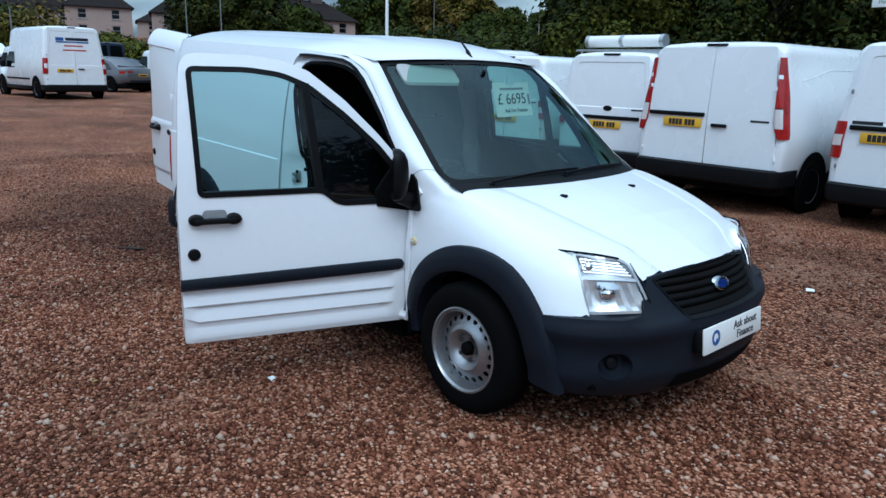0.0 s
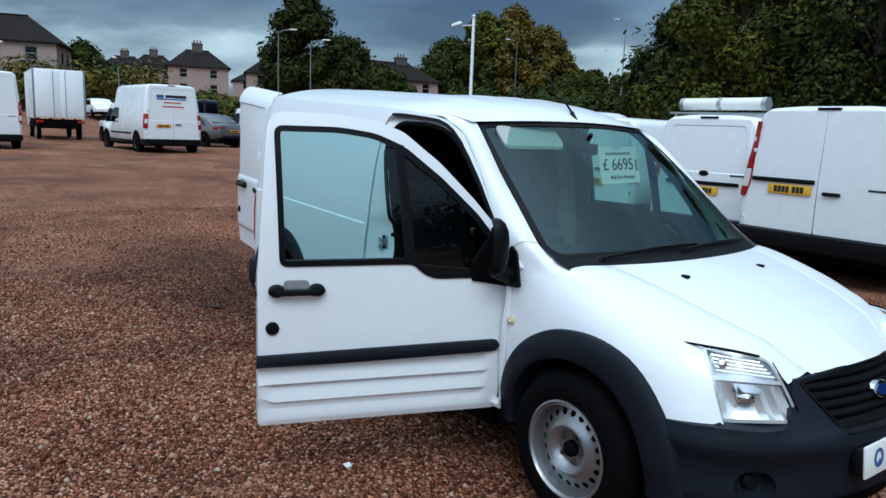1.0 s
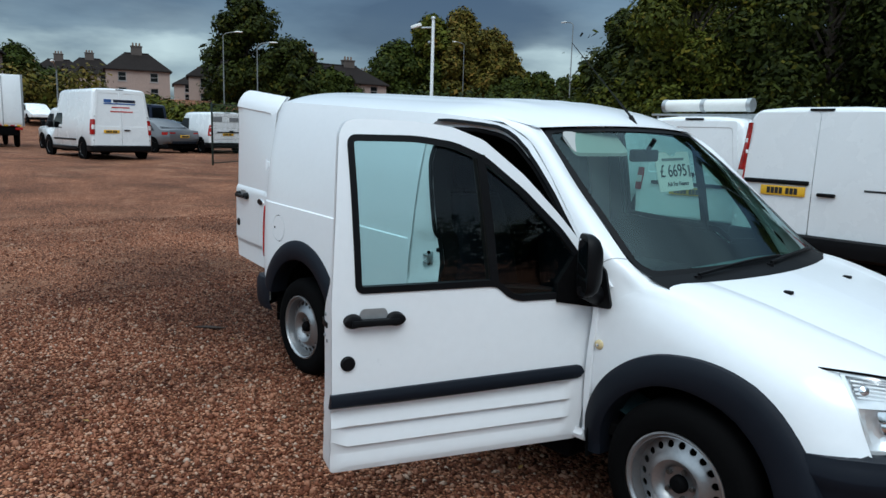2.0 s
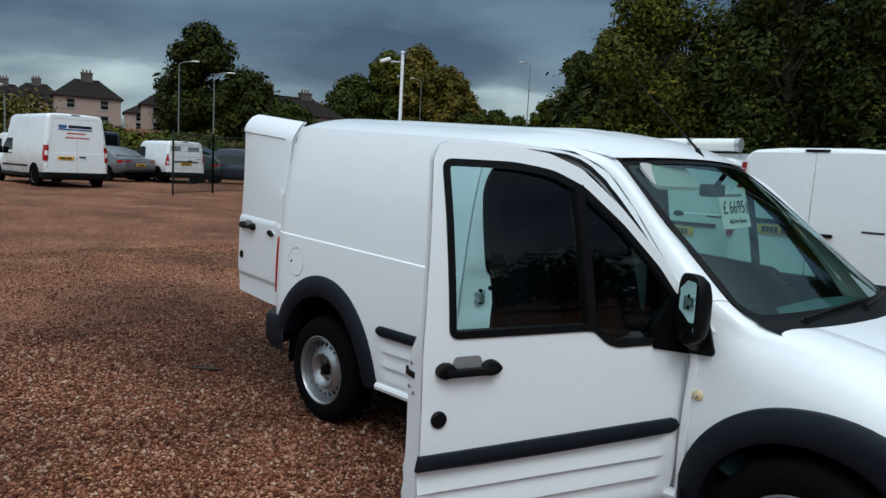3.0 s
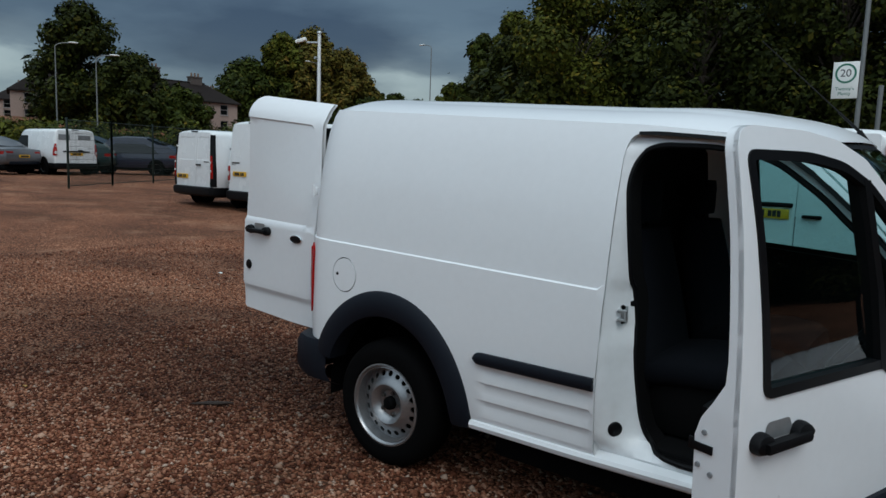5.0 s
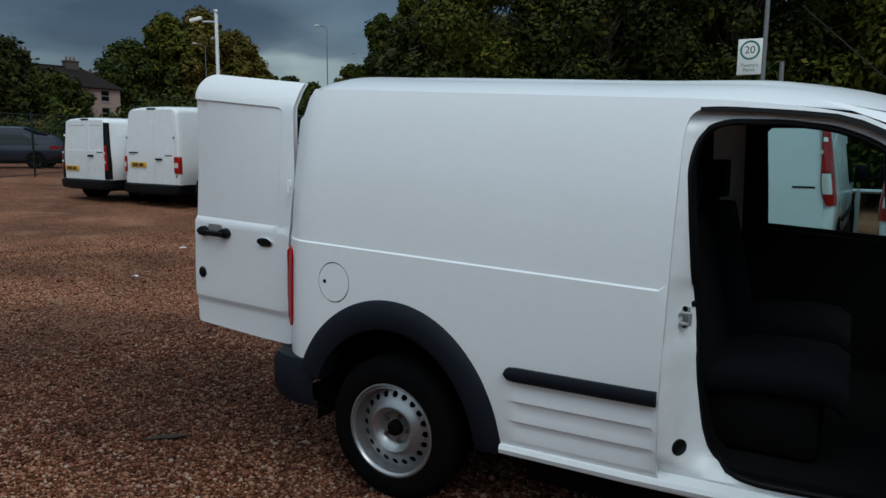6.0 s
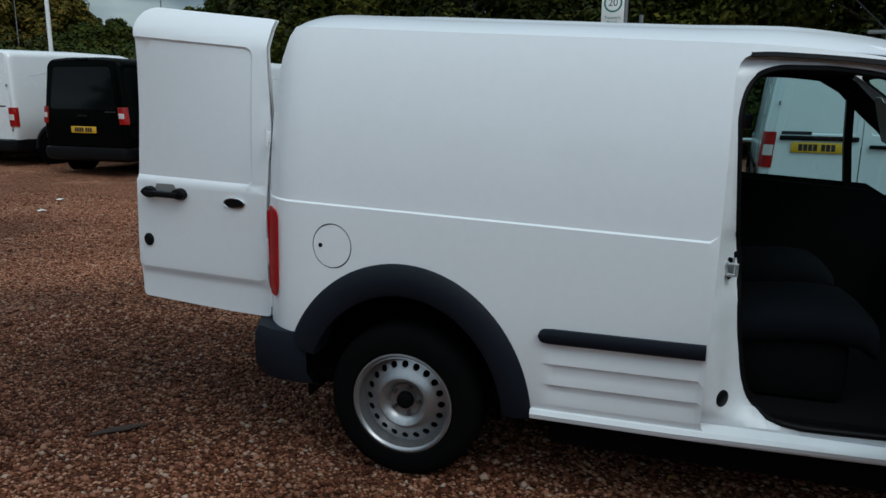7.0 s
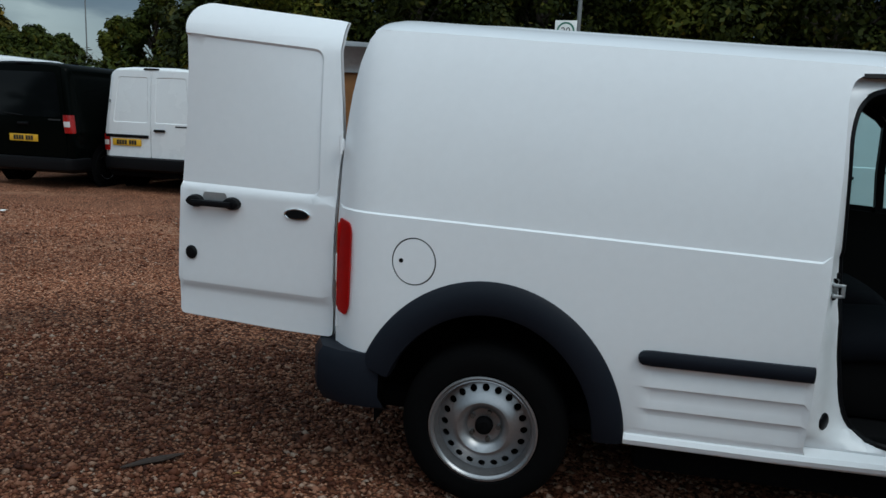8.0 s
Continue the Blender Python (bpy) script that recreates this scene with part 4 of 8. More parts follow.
    scr = part("windscreen", panel(rounded([(-0.97, 0.04), (0.97, 0.04), (0.965, 0.97), (-0.965, 0.97)], 0.06), lambda a, c, d: screen_pt(a, c, d + 0.004), 0, step=0.08), SCREEN, van, "clear tinted windscreen")
    scr.visible_shadow = False
    part("cowl", grid(lambda a, t: Vector(screen_pt(a, 0.02)).lerp(Vector((2.55 + 0.13 * (1 - a * a), a * 0.70, 0.985 + 0.015 * (1 - a * a))), t), np.linspace(-1, 1, 24), np.linspace(0, 1, 4)), BLACK, van, "black plastic windscreen cowl")
    for a0, a1, c0, c1 in ((-0.72, 0.12, 0.0, 0.035), (-0.05, 0.86, 0.01, 0.02)):
        w = Shape().tube([screen_pt(a0 + (a1 - a0) * t, c0 + (c1 - c0) * t + 0.015 * math.sin(math.pi * t), -0.016) for t in np.linspace(0, 1, 9)], 0.0065, 6)
        w.rod(screen_pt(a0, c0, -0.01), screen_pt(a0, c0 - 0.03, 0.02), 0.016, 0.016, 8)
        part("wiper", w, BLACK, van, "black windscreen wiper arm and blade")
    # wings and bonnet
    K = 1.5

    def near_uv(p):
        """Where a point lies on the wing skin."""
        best = min(((nose(x, v) - p).length, x, v) for x in np.linspace(2.95, 3.42, 24) for v in np.linspace(0.2, 0.85, 28))
        _, x0, v0 = best
        best = min(((nose(min(x, 3.42), v) - p).length, min(x, 3.42), v) for x in np.linspace(x0 - 0.02, x0 + 0.02, 9) for v in np.linspace(v0 - 0.024, v0 + 0.024, 9))
        return best[1], best[2] * K

    def v_of(x, z):
        vs = np.linspace(0, 0.82, 80)
        return min((abs(nose(x, v).z - z), v) for v in vs)[1] * K

    arch_f = [(x, v_of(x, z)) for x, z in arc(2.66, 0.31, 0.44, 178, 8, 26)]
    edge_w = [(2.235, 0.0)] + arch_f + [(3.10, v_of(3.10, 0.50)), *[near_uv(lamp_pt(a, b)) for a, b in ((-0.03, 0.0), (0.012, -0.01), (0.012, 0.5), (0.015, 0.92), (0.06, 0.975), (0.5, 0.98), (0.82, 0.98), (0.95, 0.93), (1.0, 0.82), (1.02, 0.62))], (3.328, 0.82 * K), (2.556, 0.82 * K), *[(x - 0.004, v * K + 0.006) for x, v in map(foot_line, np.linspace(1, 0, 12))]]
    wing = panel(edge_w, lambda a, b, d: nose(min(a, 3.42), min(b / K, 1)) + Vector((-0.3 * d, d, -0.3 * d)), 0.006, (), (), 0.045)
    part("front_wing", wing, WHITE, van, "white front wing")
    part("front_wing", fuller(mirrored(wing)), WHITE, van)

    def bonnet_pt(t, v):
        x0 = 2.555 + 0.080 * (1 - ((v - 1) / 0.18) ** 2)
        x = x0 + t * (3.388 - 0.040 * min(1.0, abs(v - 1) / 0.181) ** 2 - x0)
        return nose(x, v) if v <= 1 else Vector((1, -1, 1)) * nose(x, 2 - v)

    part("bonnet", fuller(grid(bonnet_pt, np.linspace(0, 1, 44), np.linspace(0.819, 1.181, 40))), WHITE, van, "white bonnet with a raised middle")
    for sgn in (-1, 1):
        q = Vector((2.768, sgn * 0.283, nose(2.768, 0.905).z))
        nz = Shape().box((-0.02, -0.012, -0.004), (0.014, 0.012, 0.009), 0.004, Matrix.Translation(q))
        part("washer_jet", nz, BLACK, van, "black washer nozzle")
    # side repeaters
    q = Vector((2.268, -0.793, 0.745))
    rp = part("side_repeater", Shape().revolve([(0.0, 0.012), (0.012, 0.011), (0.019, 0.006), (0.021, -0.004)], 20, Matrix.Translation(q) @ Matrix.Rotation(radians(90), 4, "X")), AMBER, van, "pale round side indicator")
    part("bulb", Shape().revolve([(0.0, 0.014), (0.006, 0.0135), (0.007, 0.010)], 12, Matrix.Translation(q) @ Matrix.Rotation(radians(90), 4, "X")), CHROME, rp)

    # wheel-arch lips and liners
    rear_lip = flare(0.0, 0.31, lambda x, z: -side(x, b_of(x, z)).y if z < 1.2 else 0.86, 1, 158, ri=0.395, ro=[(0, 0.503)], tall=1.11)
    part("wheel_arch", rear_lip, PLASTIC, van, "charcoal plastic wheel-arch lip")
    part("wheel_arch", mirrored(rear_lip), PLASTIC, van)

    def wing_w(x, z):
        vs = np.linspace(0, 0.75, 40)
        pts = [nose(min(max(x, 2.2), 3.42), v) for v in vs]
        return -min(pts, key=lambda p: abs(p.z - z)).y + 0.012

    front_lip = flare(2.66, 0.31, wing_w, -5, 184, ri=0.368, ro=[(-5, 0.535), (3, 0.52), (15, 0.508), (60, 0.505), (95, 0.482), (140, 0.470), (180, 0.452)])
    part("wheel_arch", front_lip, PLASTIC, van, "charcoal plastic wheel-arch lip")
    part("wheel_arch", mirrored(front_lip), PLASTIC, van)
    for cx in (0.015, 2.664):
        for sgn in (-1, 1):
            rl = 0.45 if cx < 1 else 0.43
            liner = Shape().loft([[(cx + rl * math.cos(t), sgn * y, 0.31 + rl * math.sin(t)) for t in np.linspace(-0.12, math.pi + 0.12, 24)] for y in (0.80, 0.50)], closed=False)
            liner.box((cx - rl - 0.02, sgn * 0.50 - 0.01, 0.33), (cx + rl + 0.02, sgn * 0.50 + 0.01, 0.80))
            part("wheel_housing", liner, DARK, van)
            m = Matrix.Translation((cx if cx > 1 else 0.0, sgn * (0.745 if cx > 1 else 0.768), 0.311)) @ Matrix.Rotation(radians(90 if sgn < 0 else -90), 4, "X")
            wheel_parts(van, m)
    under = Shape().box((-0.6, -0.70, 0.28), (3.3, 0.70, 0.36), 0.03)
    # Unseen box, widened and lowered to block light under the van.
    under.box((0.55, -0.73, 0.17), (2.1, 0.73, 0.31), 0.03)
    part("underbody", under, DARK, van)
    # sills
    for sgn in (-1, 1):
        sl = Shape().loft([[(x, sgn * w, z) for w, z in ((0.80, 0.375), (0.852 - 0.055 * max(x - 1.0, 0) / 1.2, 0.360), (0.860 - 0.055 * max(x - 1.0, 0) / 1.2, 0.345), (0.855 - 0.055 * max(x - 1.0, 0) / 1.2, 0.328), (0.82 - 0.04 * max(x - 1, 0), 0.318), (0.74, 0.320))] for x in np.linspace(0.50, 2.215, 18)], caps=True)
        part("sill", sl, WHITE, van, "white lower sill")

    # rubbing strips on the side
    for sgn in (-1, 1):
        fn = side if sgn < 0 else flip(side)
        pts = [0.525, 0.530, 0.54, 0.57, 0.7, 0.85, 1.0, 1.086]
        hh = [0.006, 0.018, 0.025, 0.028, 0.028, 0.028, 0.028, 0.028]
        st = Shape().loft([[tuple(fn(x, 0.655 + h * c, -q)) for q, c in ((-0.004, -1), (0.012, -0.95), (0.019, -0.5), (0.020, 0.4), (0.012, 0.95), (-0.004, 1))] for x, h in zip(pts, hh)], caps=True)
        part("rubbing_strip", st, PLASTIC, van, "black plastic rubbing strip")

    # door jamb round the driver's opening
    def jamb_pt(x, b, d=0.0):
        """The jamb turns in from the skin to the seal; the catch sits in a pocket of it."""
        p = side(x, b, 0)
        w = half_width(b) - 0.06 * (max(x - 1.0, 0) / 1.2) ** 1.3
        xo = float(np.interp(p.z, [q[0] for q in OPEN_EDGE], [q[1] for q in OPEN_EDGE]))
        deep = 0.008 + (w - 0.728) * step01(x, 1.085, max(xo, 1.17) + 0.01)
        deep += 0.020 * step01(p.z, 0.80, 0.88) * (1 - step01(p.z, 1.03, 1.06)) * step01(x, 1.108, 1.130)
        away = max(step01(x, 1.26, 1.42), step01(p.z, 1.56, 1.61), 1 - step01(p.z, 0.39, 0.43))
        deep = deep + (0.045 - deep) * away
        return Vector((x, -(w - deep - d), p.z))

    jm = part("door_jamb", panel(grow(cut, 0.004), jamb_pt, 0.02, [to_b(OPENING)], (), 0.026), JAMB, van, "white painted door jamb, scuffed")
    edge_pts = finer(cut, 0.06)
    part("door_step", Shape().loft([[tuple(side(x, b, d)) for d in (0.002, 0.06)] for x, b in edge_pts + edge_pts[:1]], closed=False), JAMB, jm)
    op = to_b(OPENING)
    seal = Shape()
    fine = [jamb_pt(x, b, 0.004) for x, b in finer(op, 0.05)]
    seal.tube(fine + fine[:1], 0.011, 7)
    part("door_seal", seal, BLACK, jm, "black rubber door seal")
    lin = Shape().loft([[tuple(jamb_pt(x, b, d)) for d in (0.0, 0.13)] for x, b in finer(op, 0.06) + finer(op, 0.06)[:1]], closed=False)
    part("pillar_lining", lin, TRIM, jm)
    sx = 1.142
    sy = jamb_pt(sx, b_of(sx, 0.925), 0.0).y
    st = Shape().box((-0.018, -0.006, -0.034), (0.018, 0.006, 0.034), 0.004, Matrix.Translation((sx, sy - 0.002, 0.925)) @ Matrix.Rotation(radians(35), 4, "Z"))
    st.tube([(sx - 0.008, sy, 0.943), (sx - 0.004, sy - 0.034, 0.943), (sx + 0.022, sy - 0.030, 0.943), (sx + 0.022, sy - 0.030, 0.907), (sx - 0.004, sy - 0.034, 0.907), (sx - 0.008, sy, 0.907)], 0.0075, 8)
    part("striker", st, GALV, jm, "steel door striker")
    for z in (0.953, 0.897):
        part("bolt", Shape().rod((sx, sy - 0.004, z), (sx, sy - 0.013, z), 0.010, 0.009, 10), DARK, jm)
    part("wire_grommet", Shape().rod((1.160, jamb_pt(1.160, b_of(1.160, 0.965)).y + 0.004, 0.965), (1.160, jamb_pt(1.160, b_of(1.160, 0.965)).y - 0.008, 0.965), 0.013, 0.009, 12), BLACK, jm, "black rubber grommet")
    gy = jamb_pt(1.157, b_of(1.157, 0.473)).y
    part("grommet", Shape().revolve([(0.0, 0.008), (0.022, 0.008), (0.030, 0.003), (0.031, -0.012)], 20, Matrix.Translation((1.157, gy, 0.473)) @ Matrix.Rotation(radians(52), 4, "Z") @ Matrix.Rotation(radians(90), 4, "X")), BLACK, jm, "black rubber plug")
    part("roof_gutter", Shape().loft([[tuple(side(x, b_of(x, z) + q, e)) for q, e in ((-w, -0.002), (0.008, -0.002), (0.008, 0.03), (-w, 0.03))] for x, z, w in ((1.150, 1.624, 0.005), (1.22, 1.625, 0.006), (1.35, 1.617, 0.006), (1.45, 1.609, 0.007), (1.55, 1.598, 0.008), (1.62, 1.578, 0.010), (1.68, 1.550, 0.012), (1.76, 1.497, 0.014), (1.91, 1.363, 0.014), (2.07, 1.188, 0.014), (2.20, 1.045, 0.010))], caps=True), BLACK, jm, "dark gutter over the door")

    # driver's door
    out = [(0.0, 0.312), (1.052, 0.318), (1.052, 0.955), (1.040, 1.15), (1.018, 1.45), (1.008, 1.550), (0.985, 1.592), (0.94, 1.604), (0.72, 1.601), (0.575, 1.584), (0.45, 1.539), (0.29, 1.412), (0.14, 1.262), (0.03, 1.137), (-0.035, 1.02), (-0.03, 0.90), (-0.012, 0.62)]
    win = rounded([(0.962, 0.995), (0.978, 1.545), (0.72, 1.546), (0.57, 1.526), (0.45, 1.476), (0.29, 1.350), (0.13, 1.200), (0.03, 1.078), (-0.005, 0.985), (0.0, 0.930), (0.31, 0.930), (0.355, 0.945), (0.41, 0.990), (0.44, 0.995)], [0.03, 0.035, 0.05, 0.04, 0.03, 0.03, 0.03, 0.03, 0.02, 0.02, 0.02, 0.02, 0.02, 0.02])
    dys = [z + q - DOOR_RIB for z in RIBS for q in (-0.003, 0.003)] + [q - DOOR_RIB for q in (0.60, 0.575, 0.52, 0.495, 0.44, 0.415)]
    door = part("front_door", panel(rounded(out, 0.02), door_pt, 0.014, [win], (), 0.05, xs=(0.035, 0.055, 0.075), ys=dys), WHITE, van, "white driver's door standing wide open")
    inner = panel([(0.03, 0.33), (1.03, 0.33), (1.03, 0.955), (0.945, 0.975), (0.40, 0.975), (0.05, 0.94)], lambda a, b, d: door_pt(a, b, d + 0.06), 0.05, step=0.1)
    part("inner_trim", inner, TRIM, door, "dark inner door trim")
    rim_line = finer(rounded(out, 0.02), 0.04)
    edge = Shape().loft([[tuple(door_pt(u, z, d)) for d in (0.002, 0.5 * deep, deep)] for u, z, deep in ((u, z, 0.034 + 0.078 * step01(z, 1.05, 0.89)) for u, z in rim_line + rim_line[:1])], closed=False)
    part("door_edge", edge, WHITE, door, "white folded door edge")
    ib = Shape().loft([[tuple(door_pt(u, z, d)) for u, z, d in ((p[0], p[1], 0.036), (q[0], q[1], 0.036))] for p, q in zip(win + win[:1], grow(win, 0.018) + grow(win, 0.018)[:1])], closed=False)
    part("inner_frame", ib, TRIM, door)
    part("window_seal", panel(grow(win, 0.004), lambda a, b, d: door_pt(a, b, d - 0.005), 0.03, [grow(win, -0.020)], step=0.05), BLACK, door, "black window seal")
    pane = part("pane", panel(win, lambda a, b, d: door_pt(a, b, d + 0.014), 0, step=0.12), CLEAR, door, "clear greenish side window")
    pane.visible_shadow = False
    dv = Shape().loft([[tuple(door_pt(u + a, z, d)) for a, d in ((-0.017, -0.006), (0.017, -0.006), (0.017, 0.04), (-0.017, 0.04))] for u, z in ((0.420, 0.992), (0.442, 1.2), (0.470, 1.485))], caps=True)
    part("window_divider", dv, BLACK, door, "black window divider bar")
    part("mirror_mount", panel([(-0.075, 0.875), (0.0, 0.888), (0.15, 0.915), (0.15, 0.99), (0.07, 1.10), (-0.01, 1.12), (-0.045, 1.03), (-0.05, 0.95)], lambda a, b, d: door_pt(a, b, d - 0.009), 0.03, step=0.06), DARK, door, "black mirror mounting plate")
    part("door_handle", handle_shape(door_pt, 0.785, 1.012, 0.895), BLACK, door, "black plastic pull handle")
    part("handle_cup", panel(rounded([(0.84, 0.895), (0.96, 0.895), (0.945, 0.936), (0.855, 0.936)], 0.012), lambda a, b, d: door_pt(a, b, d - 0.0015), 0.0, step=0.02), GALV, door, "greyish recess behind the handle")
    part("lock", Shape().loft([[tuple(door_pt(0.995 + r * math.cos(t), 0.742 + r * math.sin(t), -q)) for t in np.linspace(0, 2 * math.pi, 19)[:-1]] for r, q in ((0.027, -0.002), (0.027, 0.006), (0.022, 0.011), (0.01, 0.012))], caps=True), BLACK, door, "black round door lock")
    pts = [0.004, 0.012, 0.03, 0.2, 0.5, 0.8, 1.048]
    hh = [0.008, 0.022, 0.028, 0.029, 0.029, 0.029, 0.029]
    part("rubbing_strip", Shape().loft([[tuple(door_pt(u + 0.01, 0.603 + 0.018 * (1 - u) + h * c, -q)) for q, c in ((-0.004, -1), (0.012, -0.95), (0.019, -0.5), (0.020, 0.4), (0.012, 0.95), (-0.004, 1))] for u, h in zip(pts, hh)], caps=True), PLASTIC, door, "black plastic rubbing strip")
    latch = Shape()
    e = door_pt(1.054, 0.868, 0.088)
    latch.box((-0.003, -0.026, -0.010), (0.003, 0.026, 0.010), 0.002, Matrix.Translation(e) @ Matrix.Rotation(radians(SWING), 4, "Z"))
    latch.box((-0.003, -0.024, -0.010), (0.003, -0.010, 0.018), 0.002, Matrix.Translation(door_pt(1.054, 0.868, 0.136)) @ Matrix.Rotation(radians(SWING), 4, "Z"))
    part("latch", latch, BLACK, door, "dark door latch")
    for z, d in ((0.905, 0.085), (0.825, 0.100), (0.812, 0.066)):
        e = door_pt(1.053, z, d)
        part("screw", Shape().rod(e, e + (door_pt(1.06, z, d) - door_pt(1.05, z, d)).normalized() * 0.004, 0.007, 0.006, 8), GREY_PRINT, door)
    # door mirror
    M = pose(2.277, -0.898, 1.079, 0, 0, 54) @ Matrix.Diagonal((0.55, 0.92, 0.82, 1))
    hs = Shape()
    hs.loft([[(x, 0.082 * k * math.copysign(abs(c) ** 0.55, c), 0.148 * k * math.copysign(abs(s) ** 0.6, s)) for c, s in ((math.cos(t), math.sin(t)) for t in np.linspace(0, 2 * math.pi, 29)[:-1])] for x, k in ((-0.050, 0.93), (-0.052, 0.99), (-0.03, 1.0), (0.01, 0.97), (0.045, 0.84), (0.07, 0.60), (0.08, 0.28))], caps=True)
    hs.v = [tuple(M @ Vector(p)) for p in hs.v]
    mir = part("door_mirror", hs, BLACK, door, "black door mirror with a split glass")
    arm = Shape().loft([[tuple(Vector(c).lerp(Vector(e), t) + Vector((0.03 * math.cos(q) * (1 - 0.2 * t), 0.02 * math.cos(q), 0.042 * math.sin(q) * (1 - 0.3 * t)))) for q in np.linspace(0, 2 * math.pi, 13)[:-1]] for c, e in (((2.25, -0.78, 0.935), (2.262, -0.90, 0.975)),) for t in (0, 0.4, 0.8, 1.0)], caps=True)
    part("mirror_arm", arm, BLACK, mir)
    sail = rounded([(2.235, 1.075), (2.275, 1.045), (2.318, 0.915), (2.312, 0.900), (2.225, 0.895), (2.205, 0.95)], 0.012)
    part("mirror_sail", panel(sail, lambda a, b, d: Vector((a, -0.806 + 0.10 * max(b - 0.93, 0) + d, b)), 0.012, step=0.05), BLACK, mir, "black triangular mirror foot")
    for lo, hi in ((-0.055, 0.118), (-0.120, -0.068)):
        g = panel(rect(-0.062, lo, 0.062, hi, 0.018), lambda a, b, d: M @ Vector((-0.0545 - d, a, b)), 0, step=0.05)
        part("mirror_glass", g, MIRROR, mir, "mirror glass")

    # back doors
    ro = [(0.059, 0.562), (0.29, 0.560), (0.814, 0.572), (0.805, 0.85), (0.791, 1.118), (0.761, 1.403), (0.752, 1.60), (0.755, 1.714), (0.764, 1.750), (0.758, 1.790), (0.735, 1.822), (0.69, 1.838), (0.40, 1.808), (0.12, 1.780), (0.088, 1.774), (0.086, 1.740), (0.076, 1.64), (0.051, 1.47), (0.038, 1.33), (0.046, 1.20), (0.054, 1.0)]
    ro = rounded(ro, [0.005 if u < 0.1 and z > 1.7 else 0.025 for u, z in ro], 4)
    folds = [[(min(a, rear_free(b) - 0.006), b) for a, b in finer(q, 0.04)] for q in (REAR_PRESS, grow(REAR_PRESS, -0.009))]
    rd = part("back_door", panel(ro, rear_pt, 0.012, (), folds, 0.045, ys=(1.095, 1.104, 1.118, 1.69, 1.71, 1.73, 1.75, 1.77, 1.79, 1.81, 1.83, 0.685, 0.70, 0.72)), WHITE, van, "white back door with a pressed panel, opened square to the side")
    part("door_edge", Shape().loft([[tuple(rear_pt(u, z, d)) for d in (0.002, 0.024)] for u, z in ro + ro[:1]], closed=False), WHITE, rd)
    part("ply_lining", panel([(0.09, 0.60), (0.79, 0.60), (0.72, 1.70), (0.10, 1.66)], lambda a, b, d: rear_pt(a, b, d + 0.022), 0.012, step=0.2), PLY, rd, "brown plywood lining")
    part("door_handle", handle_shape(rear_pt, 0.488, 0.748, 1.056), BLACK, rd, "black plastic pull handle")
    part("handle_cup", panel(rounded([(0.552, 1.058), (0.682, 1.058), (0.672, 1.095), (0.562, 1.095)], 0.012), lambda a, b, d: rear_pt(a, b, d - 0.0015), 0.0, step=0.02), GALV, rd, "greyish recess behind the handle")
    bd = part("badge", Shape().loft([[tuple(rear_pt(0.220 + 0.060 * k * math.cos(t), 1.037 + 0.023 * k * math.sin(t), -q)) for t in np.linspace(0, 2 * math.pi, 25)[:-1]] for k, q in ((1.0, -0.002), (1.0, 0.006), (0.93, 0.008), (0.85, 0.006))], caps=True), CHROME, rd, "oval chrome-rimmed badge")
    part("badge_face", Shape().loft([[tuple(rear_pt(0.220 + 0.052 * k * math.cos(t), 1.037 + 0.0185 * k * math.sin(t), -q)) for t in np.linspace(0, 2 * math.pi, 25)[:-1]] for k, q in ((1.0, 0.004), (0.97, 0.0095))], caps=True), BLACK, bd)
    part("lock", Shape().loft([[tuple(rear_pt(0.738 + r * math.cos(t), 0.841 + r * math.sin(t), -q)) for t in np.linspace(0, 2 * math.pi, 19)[:-1]] for r, q in ((0.028, -0.002), (0.028, 0.006), (0.022, 0.011), (0.01, 0.012))], caps=True), BLACK, rd, "black round door lock")
    for z in (1.315, 0.66):
        hg = Shape().box((-0.006, -0.014, -0.022), (0.006, 0.014, 0.022), 0.004, Matrix.Translation((-0.594, -0.772, z)))
        hg.rod((-0.594, -0.787, z - 0.034), (-0.594, -0.787, z + 0.034), 0.007, 0.007, 8)
        part("hinge", hg, JAMB, rd, "white painted door hinge")
    # the other back door, open square on the far side
    def far_pt(u, z, d=0.0):
        p = rear_pt(u, z, d)
        return Vector((p.x, -p.y, p.z))
    fd = part("back_door", panel([(0.062, 0.568), (0.72, 0.578), (0.70, 1.12), (0.64, 1.72), (0.58, 1.83), (0.0, 1.80), (0.04, 1.4), (0.06, 1.0)], far_pt, 0.012, step=0.1), WHITE, van, "white back door opened wide, lined with plywood")
    part("ply_lining", panel([(0.05, 0.62), (0.66, 0.62), (0.60, 1.66), (0.05, 1.66)], lambda a, b, d: far_pt(a, b, d + 0.035), 0.015, step=0.2), PLY, fd, "brown plywood lining")
    part("top_rail", panel([(-0.02, 1.66), (0.62, 1.66), (0.60, 1.80), (-0.02, 1.78)], lambda a, b, d: far_pt(a, b, d + 0.04), 0.03, step=0.1), GALV, fd, "grey steel top rail of the door")

    # tail lamps, rear bumper, rear frame
    def tail(fn):
        s = panel(rounded([(-0.592, 0.690), (-0.545, 0.683), (-0.530, 0.715), (-0.527, 0.85), (-0.527, 0.98), (-0.538, 1.005), (-0.592, 1.015)], 0.012), lambda a, b, d: fn(a, b, d - 0.010 - 0.004 * math.sin((b - 0.7) * 9)), 0.05, step=0.03)
        return s
